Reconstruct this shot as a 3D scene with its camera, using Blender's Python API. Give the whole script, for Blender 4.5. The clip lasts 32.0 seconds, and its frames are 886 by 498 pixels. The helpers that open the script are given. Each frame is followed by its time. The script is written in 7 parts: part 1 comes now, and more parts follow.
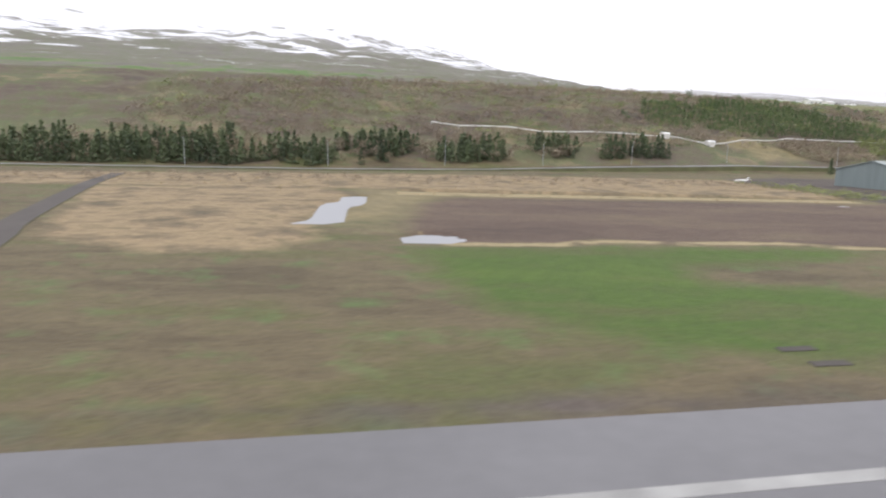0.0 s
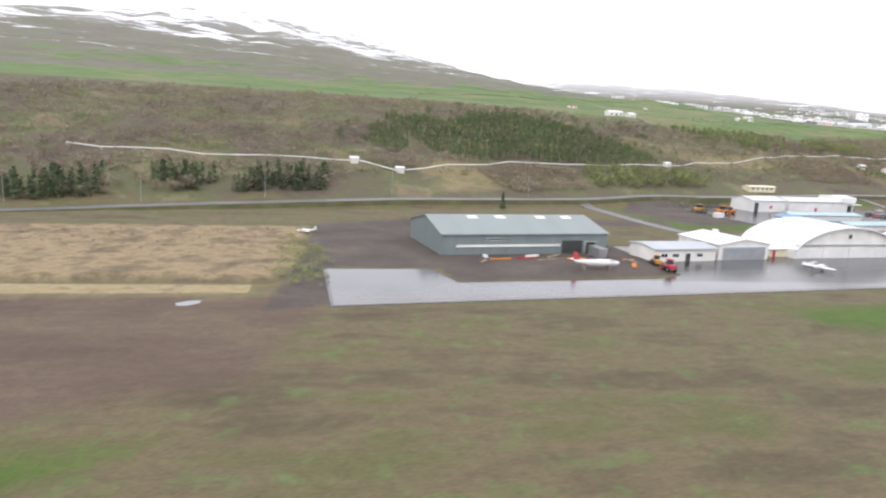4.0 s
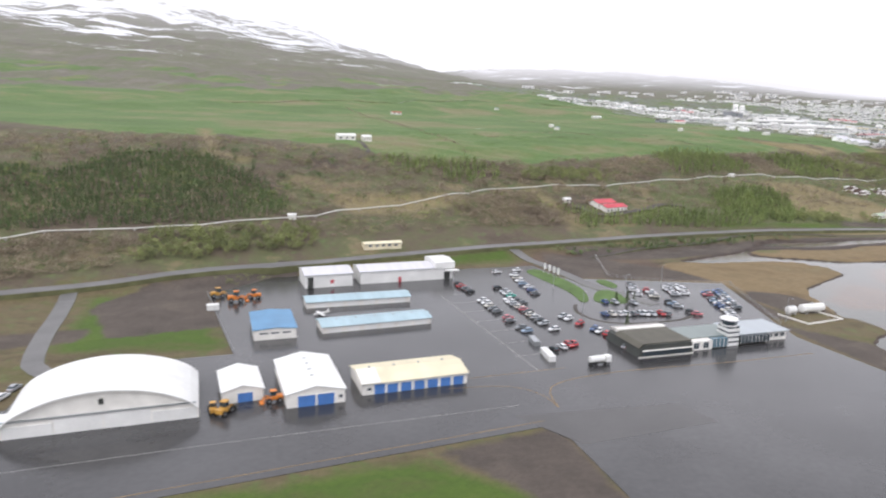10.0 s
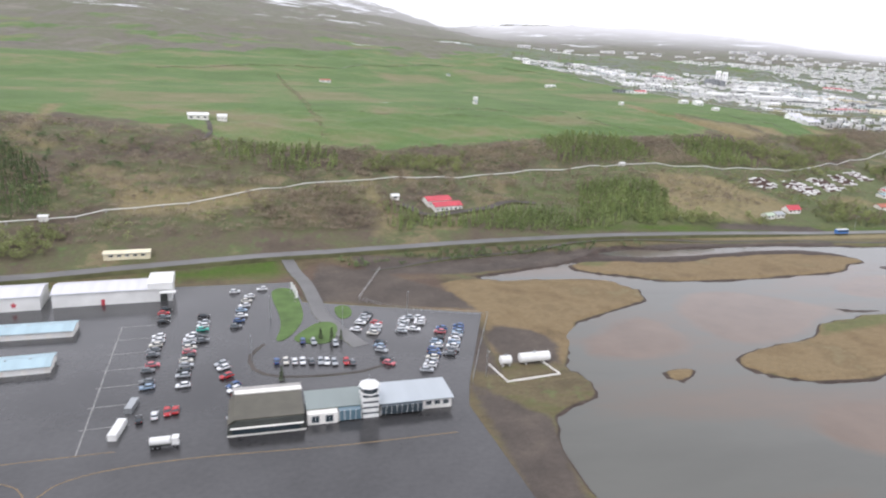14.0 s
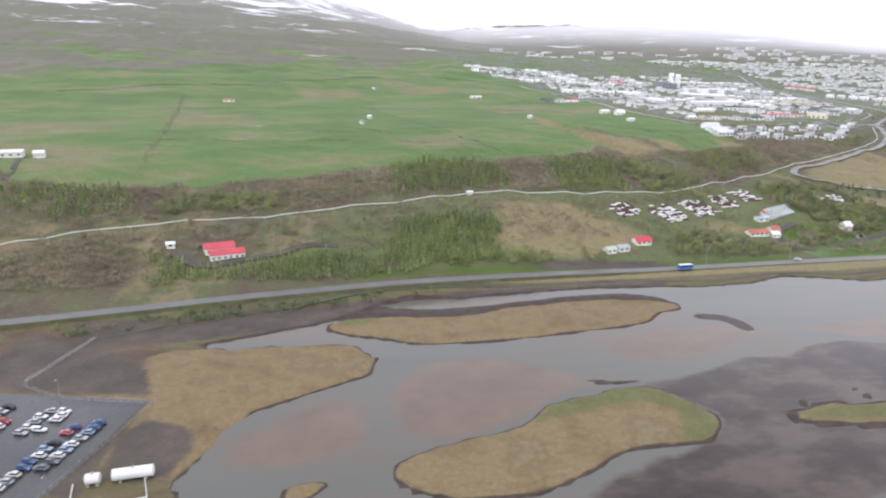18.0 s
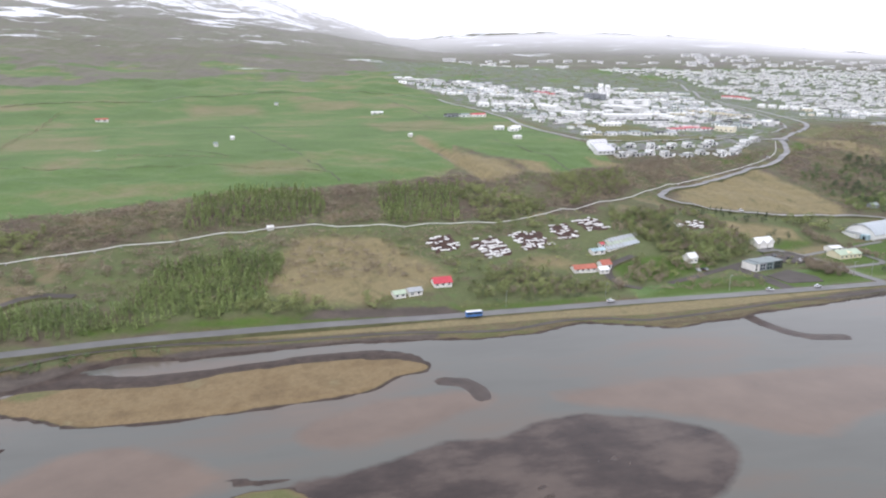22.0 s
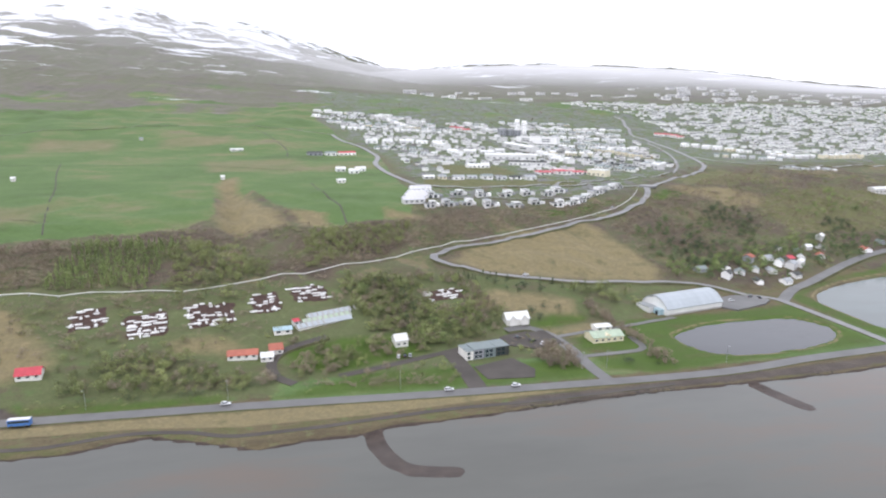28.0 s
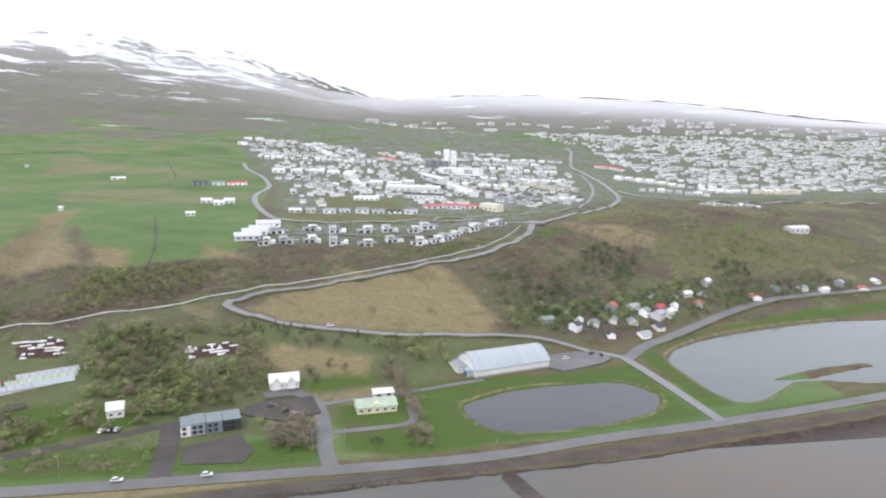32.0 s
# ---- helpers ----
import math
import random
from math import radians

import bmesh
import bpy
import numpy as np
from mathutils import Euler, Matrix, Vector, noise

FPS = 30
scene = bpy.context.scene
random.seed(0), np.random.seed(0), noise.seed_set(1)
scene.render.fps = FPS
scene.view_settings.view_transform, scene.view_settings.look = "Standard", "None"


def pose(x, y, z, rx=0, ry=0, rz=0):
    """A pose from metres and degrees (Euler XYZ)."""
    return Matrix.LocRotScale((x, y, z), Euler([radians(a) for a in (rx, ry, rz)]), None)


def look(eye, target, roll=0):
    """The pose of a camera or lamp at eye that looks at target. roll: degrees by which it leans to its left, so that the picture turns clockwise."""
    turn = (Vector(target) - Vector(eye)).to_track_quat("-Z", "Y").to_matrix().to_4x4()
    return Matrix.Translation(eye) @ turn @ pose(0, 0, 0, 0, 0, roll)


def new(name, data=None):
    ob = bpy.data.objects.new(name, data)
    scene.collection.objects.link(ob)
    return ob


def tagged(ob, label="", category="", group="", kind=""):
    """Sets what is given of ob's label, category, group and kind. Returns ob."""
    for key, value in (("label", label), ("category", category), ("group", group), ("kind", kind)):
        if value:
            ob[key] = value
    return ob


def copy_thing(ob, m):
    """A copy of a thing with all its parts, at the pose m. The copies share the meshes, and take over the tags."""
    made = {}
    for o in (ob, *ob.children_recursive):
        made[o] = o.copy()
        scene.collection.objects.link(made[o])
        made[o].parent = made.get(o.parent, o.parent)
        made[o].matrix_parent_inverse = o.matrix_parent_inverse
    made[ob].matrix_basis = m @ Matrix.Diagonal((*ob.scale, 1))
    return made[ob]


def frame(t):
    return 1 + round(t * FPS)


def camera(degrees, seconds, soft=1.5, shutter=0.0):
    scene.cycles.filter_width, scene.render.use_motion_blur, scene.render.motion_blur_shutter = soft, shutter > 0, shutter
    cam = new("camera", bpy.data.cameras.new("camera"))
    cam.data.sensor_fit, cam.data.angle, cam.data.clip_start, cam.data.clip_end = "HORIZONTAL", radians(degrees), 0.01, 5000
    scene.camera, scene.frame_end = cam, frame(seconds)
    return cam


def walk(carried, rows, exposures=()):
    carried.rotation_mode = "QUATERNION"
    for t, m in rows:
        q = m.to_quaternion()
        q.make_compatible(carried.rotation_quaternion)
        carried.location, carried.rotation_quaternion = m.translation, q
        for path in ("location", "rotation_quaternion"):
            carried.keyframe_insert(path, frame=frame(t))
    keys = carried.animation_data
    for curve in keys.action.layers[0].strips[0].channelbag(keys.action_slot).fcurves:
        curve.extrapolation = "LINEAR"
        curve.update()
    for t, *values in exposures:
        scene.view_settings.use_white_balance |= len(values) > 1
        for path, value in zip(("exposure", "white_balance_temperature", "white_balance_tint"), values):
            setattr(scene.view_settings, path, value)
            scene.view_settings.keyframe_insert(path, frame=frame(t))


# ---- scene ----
cam = camera(66.5, 32.0, soft=2.1, shutter=0.4)
PATH = [
    (0, (38.69, -32.10, 11.82), (49.77, 65.92, -4.61), 1.7),
    (0.5, (54.17, -30.06, 13.97), (65.91, 67.89, -2.38), 2.1),
    (1, (69.61, -28.67, 16.65), (83.28, 68.81, -0.97), 2.5),
    (1.5, (85.64, -27.53, 18.81), (100.17, 69.81, 1.12), 2.7),
    (2, (101.94, -24.76, 21.07), (117.10, 72.36, 2.64), 2.6),
    (2.5, (115.19, -21.46, 23.72), (131.58, 75.37, 4.85), 1.6),
    (3, (128.74, -18.64, 25.49), (145.85, 78.2, 7.38), 2.4),
    (3.5, (142.25, -17.43, 28.02), (161.22, 79.06, 9.84), 2.5),
    (4, (157.09, -18.13, 31.3), (177.13, 78.16, 13.47), 2.9),
    (4.5, (172.41, -18.59, 35.11), (192.66, 77.56, 16.66), 3.1),
    (6.5, (234.91, -13.56, 49.62), (253.31, 82.89, 30.67), 1.1),
    (7, (250.85, -11.75, 52.71), (269.65, 84.65, 34.06), 1.7),
    (7.5, (267.09, -9.51, 55.3), (287.04, 86.69, 36.55), 1.2),
    (8, (282.95, -7.48, 57.75), (304.45, 88.42, 39.15), 0.9),
    (8.5, (298.36, -5.6, 60.25), (319.46, 90.25, 40.95), 1.1),
    (9, (313.78, -3.9, 62.8), (335.69, 91.6, 42.7), 0.2),
    (9.5, (329.2, -2.63, 65.16), (352.3, 92.57, 44.91), 0.8),
    (10, (344.72, -1.08, 67.79), (369.02, 93.87, 47.84), 1.5),
    (10.5, (359.96, 0.37, 70.4), (384.31, 95.22, 50.15), 2.2),
    (11, (374.86, 1.8, 72.9), (398.26, 96.4, 50.35), 2.6),
    (11.5, (389.7, 3.63, 75.05), (412.95, 97.73, 50.35), 2.3),
    (12, (404.64, 5.85, 77.34), (427.04, 99.75, 51.29), 2.2),
    (12.5, (419.4, 7.76, 79.57), (441.25, 101.56, 52.67), 1.9),
    (13, (434.04, 9.39, 82.35), (455.39, 103.39, 55.85), 1.7),
    (13.5, (448.67, 10.93, 84.89), (470.02, 105.08, 58.74), 2.2),
    (14, (463.25, 12.9, 87.09), (483.65, 107.2, 60.79), 2.2),
    (14.5, (477.82, 14.85, 89.22), (498.22, 109.05, 62.47), 2.4),
    (16.5, (536.31, 23.83, 98.46), (555.66, 118.33, 72.11), 1.7),
    (17, (551.57, 25.91, 100.43), (570.52, 120.51, 74.28), 1.5),
    (17.5, (566.12, 27.75, 101.85), (584.92, 122.5, 75.9), 1.1),
    (18, (580.52, 29.84, 102.89), (598.92, 124.54, 76.74), 0.5),
    (18.5, (594.64, 32.22, 104.02), (612.74, 126.97, 77.62), 0.5),
    (19, (609.1, 34.67, 105.3), (626.9, 129.47, 78.85), 0.2),
    (19.5, (623.49, 37.25, 106.36), (640.99, 132, 79.71), -0.1),
    (20, (637.78, 39.74, 107.15), (655.48, 134.44, 80.4), 0.2),
    (20.5, (652, 42.54, 107.73), (670.15, 137.24, 81.13), -0),
    (21, (666.4, 45.44, 108.61), (684.85, 140.04, 81.91), 0.1),
    (21.5, (681.04, 48.06, 109.7), (700.14, 142.71, 83.7), 0.2),
    (22, (695.98, 50.31, 110.84), (715.48, 145.11, 85.69), -0.1),
    (22.5, (710.91, 52.64, 111.9), (730.56, 147.64, 87.7), 0.1),
    (23, (726, 55.21, 112.88), (745.55, 150.31, 89.03), 0.8),
    (23.5, (741.43, 58.03, 113.7), (759.88, 153.43, 90.05), 0.5),
    (24, (756.74, 60.69, 114.33), (773.89, 156.44, 91.08), 0),
    (24.5, (772.16, 63.36, 114.89), (788.71, 159.31, 92.09), 0),
    (25, (788, 66.57, 115.73), (804.05, 162.72, 93.43), -0.6),
    (25.5, (803.91, 70.2, 116.62), (819.76, 166.4, 94.52), -0.6),
    (27.5, (868.36, 82.9, 117.97), (884.76, 179.2, 96.57), -0.7),
    (28, (884.15, 86.61, 118.21), (900.75, 182.91, 97.06), 0.4),
    (28.5, (899.35, 90.76, 118.22), (915.6, 187.06, 96.72), 0.3),
    (29, (914.33, 95.06, 118.25), (930.23, 191.46, 97.05), 0.7),
    (29.5, (929.24, 99.18, 118.45), (944.79, 195.68, 97.35), 0.8),
    (30, (944.12, 103.48, 118.35), (959.57, 200.08, 97.65), 0.9),
    (30.5, (959.14, 107.96, 117.98), (974.59, 204.71, 97.98), 0.8),
    (31, (974.1, 112.49, 117.83), (989.8, 209.39, 98.73), 1),
    (31.5, (989, 116.89, 117.77), (1004.95, 213.94, 99.77), 1.1),
    (32, (1003.66, 121.22, 117.59), (1020.06, 218.42, 100.69), 1),
]
walk(cam, [(t, look(eye, target, roll)) for t, eye, target, roll in PATH],
     exposures=[(0, 0.04, 6350, 16), (2, 0.12, 6350, 16), (4, 0.2, 6350, 16), (6.5, 0.08, 6350, 16), (9, 0.0, 6350, 16), (12, 0.05, 6300, 16), (20, 0.06, 6080, 17), (32, 0.06, 6100, 16)])

# ---- sky, sun, exposure ----
world = bpy.data.worlds.new("overcast_sky")
scene.world = world
world.use_nodes = True
wn, wl = world.node_tree.nodes, world.node_tree.links
wn.clear()
w_out = wn.new("ShaderNodeOutputWorld")
w_bg = wn.new("ShaderNodeBackground")
w_sky = wn.new("ShaderNodeTexSky")
w_sky.sky_type, w_sky.sun_disc = "NISHITA", False
w_sky.sun_elevation, w_sky.sun_rotation = radians(48), radians(200)
w_co = wn.new("ShaderNodeTexCoord")
w_map = wn.new("ShaderNodeMapping")
w_map.inputs["Scale"].default_value = (1.5, 1.5, 5.0)
w_noise = wn.new("ShaderNodeTexNoise")
w_noise.inputs["Scale"].default_value, w_noise.inputs["Detail"].default_value = 2.2, 5.0
w_ramp = wn.new("ShaderNodeValToRGB")
w_ramp.color_ramp.elements[0].position, w_ramp.color_ramp.elements[0].color = 0.32, (11.5, 11.8, 12.2, 1)
w_ramp.color_ramp.elements[1].position, w_ramp.color_ramp.elements[1].color = 0.62, (14.5, 14.6, 14.8, 1)
w_mix = wn.new("ShaderNodeMixRGB")
w_mix.inputs["Fac"].default_value = 0.93
wl.new(w_co.outputs["Generated"], w_map.inputs["Vector"])
wl.new(w_map.outputs["Vector"], w_noise.inputs["Vector"])
wl.new(w_noise.outputs["Fac"], w_ramp.inputs["Fac"])
wl.new(w_sky.outputs["Color"], w_mix.inputs["Color1"])
wl.new(w_ramp.outputs["Color"], w_mix.inputs["Color2"])
wl.new(w_mix.outputs["Color"], w_bg.inputs["Color"])
w_bg.inputs["Strength"].default_value = 0.1
wl.new(w_bg.outputs["Background"], w_out.inputs["Surface"])
sun = new("sun", bpy.data.lights.new("sun", "SUN"))
sun.data.energy, sun.data.angle, sun.data.color = 1.1, radians(25), (1.0, 0.97, 0.92)
sun.matrix_world = look((0, 0, 500), (270, 320, 0))

# ---- materials ----


def nodes_of(name):
    m = bpy.data.materials.new(name)
    m.use_nodes = True
    return m, m.node_tree.nodes, m.node_tree.links


def surface(name, colour, rough=0.7, metal=0.0, spread=0.25, scale=1.0, fine=12.0, bump=0.1, streak=None, per_object=0.0):
    """Base colour with variation at two scales and a little relief. scale: large stains per metre."""
    m, n, l = nodes_of(name)
    b = n["Principled BSDF"]
    b.inputs["Roughness"].default_value, b.inputs["Metallic"].default_value = rough, metal
    co = n.new("ShaderNodeTexCoord")
    big, small = n.new("ShaderNodeTexNoise"), n.new("ShaderNodeTexNoise")
    big.inputs["Scale"].default_value, big.inputs["Detail"].default_value = scale, 4
    small.inputs["Scale"].default_value, small.inputs["Detail"].default_value = fine, 3
    src = co.outputs["Object"]
    if streak:
        mp = n.new("ShaderNodeMapping")
        mp.inputs["Scale"].default_value = streak
        l.new(src, mp.inputs["Vector"])
        src = mp.outputs["Vector"]
    l.new(src, big.inputs["Vector"])
    l.new(co.outputs["Object"], small.inputs["Vector"])
    add = n.new("ShaderNodeMath")
    add.operation = "MULTIPLY_ADD"
    add.inputs[1].default_value = 0.4
    l.new(small.outputs["Fac"], add.inputs[0])
    l.new(big.outputs["Fac"], add.inputs[2])
    span = n.new("ShaderNodeMapRange")
    span.inputs["From Min"].default_value, span.inputs["From Max"].default_value = 0.4, 1.0
    span.inputs["To Min"].default_value, span.inputs["To Max"].default_value = 1 - spread, 1 + spread
    l.new(add.outputs[0], span.inputs["Value"])
    val = span.outputs["Result"]
    if per_object:
        info = n.new("ShaderNodeObjectInfo")
        r = n.new("ShaderNodeMapRange")
        r.inputs["To Min"].default_value, r.inputs["To Max"].default_value = 1 - per_object, 1 + per_object
        l.new(info.outputs["Random"], r.inputs["Value"])
        mul = n.new("ShaderNodeMath")
        mul.operation = "MULTIPLY"
        l.new(val, mul.inputs[0])
        l.new(r.outputs["Result"], mul.inputs[1])
        val = mul.outputs[0]
    mix = n.new("ShaderNodeVectorMath")
    mix.operation = "SCALE"
    mix.inputs[0].default_value = colour
    l.new(val, mix.inputs["Scale"])
    l.new(mix.outputs["Vector"], b.inputs["Base Color"])
    if bump:
        bp = n.new("ShaderNodeBump")
        bp.inputs["Strength"].default_value, bp.inputs["Distance"].default_value = bump, 0.05
        l.new(small.outputs["Fac"], bp.inputs["Height"])
        l.new(bp.outputs["Normal"], b.inputs["Normal"])
    return m


def glass_like(name, colour, rough=0.08):
    m, n, l = nodes_of(name)
    b = n["Principled BSDF"]
    b.inputs["Base Color"].default_value = (*colour, 1)
    b.inputs["Roughness"].default_value = rough
    b.inputs["Specular IOR Level"].default_value = 0.8
    return m


M_WHITE = surface("white_painted_metal", (0.73, 0.735, 0.715), 0.5, spread=0.14, scale=0.15, fine=3, bump=0.02)
M_WHITEWALL = surface("white_rendered_wall", (0.75, 0.735, 0.69), 0.8, spread=0.15, scale=0.3, fine=6)
M_CREAM = surface("cream_painted_roof", (0.70, 0.64, 0.46), 0.6, spread=0.14, scale=0.2, fine=4)
M_GREYROOF = surface("grey_corrugated_roof", (0.215, 0.255, 0.245), 0.45, spread=0.1, scale=0.15, streak=(1.5, 0.2, 1))
M_GREYWALL = surface("grey_steel_cladding", (0.185, 0.225, 0.225), 0.45, spread=0.14, scale=0.2, streak=(3, 3, 0.3))
M_BLUEROOF = surface("blue_steel_roof", (0.10, 0.25, 0.42), 0.45, spread=0.15, scale=0.2)
M_PALEBLUE = surface("pale_blue_steel_roof", (0.35, 0.48, 0.53), 0.45, spread=0.14, scale=0.2, streak=(2, 0.3, 1))
M_PALESTEEL = surface("pale_blue_grey_steel_roof", (0.40, 0.44, 0.465), 0.45, spread=0.1, scale=0.1, streak=(3, 0.2, 1))
M_PALEROOF = surface("pale_lavender_grey_roof", (0.60, 0.60, 0.635), 0.5, spread=0.1, scale=0.15, streak=(3, 0.2, 1))
M_BLUEDOOR = surface("blue_painted_door", (0.07, 0.19, 0.48), 0.45, spread=0.15, scale=0.6)
M_REDROOF = surface("red_painted_roof", (0.50, 0.055, 0.075), 0.5, spread=0.2, scale=0.4)
M_ORANGEROOF = surface("faded_orange_roof", (0.40, 0.13, 0.085), 0.6, spread=0.2, scale=0.4)
M_GREENROOF = surface("pale_green_roof", (0.40, 0.48, 0.36), 0.6, spread=0.15, scale=0.4)
M_DARK = surface("dark_cladding", (0.045, 0.05, 0.045), 0.5, spread=0.25, scale=0.4)
M_OLIVE = surface("olive_brown_roofing", (0.10, 0.095, 0.075), 0.75, spread=0.2, scale=0.3)
M_WINDOW = glass_like("window_glass", (0.03, 0.045, 0.055))
M_BLUEGLASS = glass_like("bluish_glazing", (0.10, 0.17, 0.21), 0.12)
M_TOWNWALL = surface("white_town_walls", (0.86, 0.855, 0.84), 0.75, spread=0.12, scale=0.1, fine=2, per_object=0.3)
M_GREYTOWN = surface("grey_town_walls", (0.30, 0.31, 0.33), 0.7, spread=0.15, scale=0.1, fine=2)
M_CONCRETE = surface("weathered_concrete", (0.36, 0.35, 0.33), 0.85, spread=0.2, scale=0.3, fine=5)
M_STEEL = surface("galvanised_steel", (0.42, 0.44, 0.45), 0.4, 0.7, spread=0.15, scale=0.5)
M_PIPE = surface("pale_insulated_pipe", (0.66, 0.66, 0.63), 0.5, spread=0.15, scale=0.1)
M_ASPHALT = surface("wet_asphalt", (0.047, 0.0465, 0.0475), 0.2, spread=0.5, scale=0.035, fine=0.7, bump=0.05)
M_ROAD = surface("worn_road_asphalt", (0.135, 0.134, 0.131), 0.5, spread=0.25, scale=0.08, fine=1.2, bump=0.05)
M_PALEROAD = surface("light_worn_asphalt", (0.21, 0.21, 0.21), 0.5, spread=0.2, scale=0.08, fine=1.2, bump=0.05)
M_RUNWAY = surface("damp_runway_asphalt", (0.135, 0.134, 0.136), 0.5, spread=0.2, scale=0.06, fine=0.9, bump=0.05)
M_GRAVEL = surface("dark_gravel", (0.075, 0.066, 0.058), 0.9, spread=0.35, scale=0.07, fine=1.5, bump=0.3)
M_VERGE = surface("rough_verge_grass", (0.105, 0.108, 0.05), 0.95, spread=0.4, scale=0.15, fine=2.0, bump=0.2)
M_LINE = surface("faded_white_line", (0.30, 0.30, 0.285), 0.7, spread=0.35, scale=0.4)
M_YLINE = surface("faded_yellow_line", (0.22, 0.15, 0.07), 0.7, spread=0.4, scale=0.3)
M_TYRE = surface("black_rubber", (0.015, 0.015, 0.016), 0.8, spread=0.2)
M_ORANGE = surface("orange_machine_paint", (0.62, 0.20, 0.03), 0.45, spread=0.2)
M_YELLOW = surface("yellow_machine_paint", (0.50, 0.27, 0.05), 0.45, spread=0.2)
M_RED = surface("glossy_red_paint", (0.50, 0.012, 0.03), 0.22, spread=0.12, scale=0.6, bump=0.0)
M_WOOD = surface("weathered_timber", (0.24, 0.19, 0.14), 0.85, spread=0.3)
M_BARK = surface("grey_brown_bark", (0.11, 0.085, 0.065), 0.9, spread=0.3, scale=2)
M_ROCK = surface("shore_rock", (0.06, 0.055, 0.05), 0.9, spread=0.4, scale=0.4)


def foliage(name, low, high, rough=0.75):
    m, n, l = nodes_of(name)
    b = n["Principled BSDF"]
    b.inputs["Roughness"].default_value = rough
    g = n.new("ShaderNodeNewGeometry")
    r = n.new("ShaderNodeValToRGB")
    r.color_ramp.elements[0].color, r.color_ramp.elements[1].color = (*low, 1), (*high, 1)
    co = n.new("ShaderNodeTexCoord")
    t = n.new("ShaderNodeTexNoise")
    t.inputs["Scale"].default_value = 0.03
    add = n.new("ShaderNodeMath")
    add.operation = "MULTIPLY_ADD"
    add.inputs[1].default_value = 0.4
    l.new(co.outputs["Object"], t.inputs["Vector"])
    l.new(g.outputs["Random Per Island"], add.inputs[0])
    sub = n.new("ShaderNodeMath")
    sub.operation = "SUBTRACT"
    sub.inputs[1].default_value = 0.25
    l.new(t.outputs["Fac"], sub.inputs[0])
    l.new(sub.outputs[0], add.inputs[2])
    tone = n.new("ShaderNodeAttribute")
    tone.attribute_name = "tone"
    each = n.new("ShaderNodeMath")
    each.operation = "MULTIPLY_ADD"
    each.inputs[1].default_value = 0.75
    l.new(tone.outputs["Fac"], each.inputs[0])
    l.new(add.outputs[0], each.inputs[2])
    l.new(each.outputs[0], r.inputs["Fac"])
    l.new(r.outputs["Color"], b.inputs["Base Color"])
    return m


F_CONIFER = foliage("dark_conifer_needles", (0.035, 0.055, 0.03), (0.14, 0.18, 0.08))
F_PLANTED = foliage("planted_spruce_needles", (0.06, 0.10, 0.04), (0.18, 0.25, 0.09))
F_YOUNG = foliage("young_larch_needles", (0.12, 0.165, 0.058), (0.32, 0.40, 0.135))
F_BIRCH = foliage("fresh_birch_leaves", (0.115, 0.135, 0.054), (0.33, 0.37, 0.135))
F_BARE = foliage("bare_brown_scrub", (0.165, 0.132, 0.10), (0.36, 0.30, 0.205))
F_REED = foliage("dry_reed_grass", (0.22, 0.165, 0.08), (0.46, 0.36, 0.19))

# ---- plan of the land ----
FOOT = ([-1800, 0, 190, 300, 364, 540, 765, 900, 1026, 1170, 1440, 1980, 5400],
        [160, 195, 228, 256, 275, 302, 347, 382, 428, 468, 540, 684, 1350])
RISE = ([0, 45, 90, 135, 190, 270, 500, 900], [0.5, 12, 23, 34, 44, 50, 61, 99])
RIDGE = ([-2600, 0, 500, 900, 1300, 2300, 3300, 4400, 5600], [720, 600, 525, 420, 300, 350, 330, 240, 210])
WATER_Z = -0.8


def hill(x, y):
    """Height of the land without shores: flat by the water, a steep bank, fields, then the far slopes."""
    d = y - np.interp(x, *FOOT)
    z = np.where(d > 0, np.interp(d, *RISE), 0.5 * np.exp(np.minimum(d, 0) / 20.0))
    t = np.clip((d - 900) / (4300.0 - np.interp(x, *FOOT) - 900), 0, 1.1)
    return z + (np.interp(x, *RIDGE) - 99) * t ** 1.2


def inside(poly, x, y):
    """Signed distance to a polygon's edge, positive inside."""
    p = np.array(poly, float)
    x, y = np.asarray(x, float), np.asarray(y, float)
    best, odd = np.full(x.shape, 1e9), np.zeros(x.shape, bool)
    for (ax, ay), (bx, by) in zip(p, np.roll(p, -1, 0)):
        ex, ey = bx - ax, by - ay
        t = np.clip(((x - ax) * ex + (y - ay) * ey) / (ex * ex + ey * ey + 1e-9), 0, 1)
        best = np.minimum(best, np.hypot(x - ax - t * ex, y - ay - t * ey))
        cut = (ay > y) != (by > y)
        odd ^= cut & (x < ax + (y - ay) / (by - ay + 1e-12) * ex)
    return np.where(odd, best, -best)


def rounded(poly):
    """The polygon with its corners cut twice, as water wears them."""
    for _ in range(2):
        poly = [q for (ax, ay), (bx, by) in zip(poly, poly[1:] + poly[:1]) for q in ((0.75 * ax + 0.25 * bx, 0.75 * ay + 0.25 * by), (0.25 * ax + 0.75 * bx, 0.25 * ay + 0.75 * by))]
    return poly


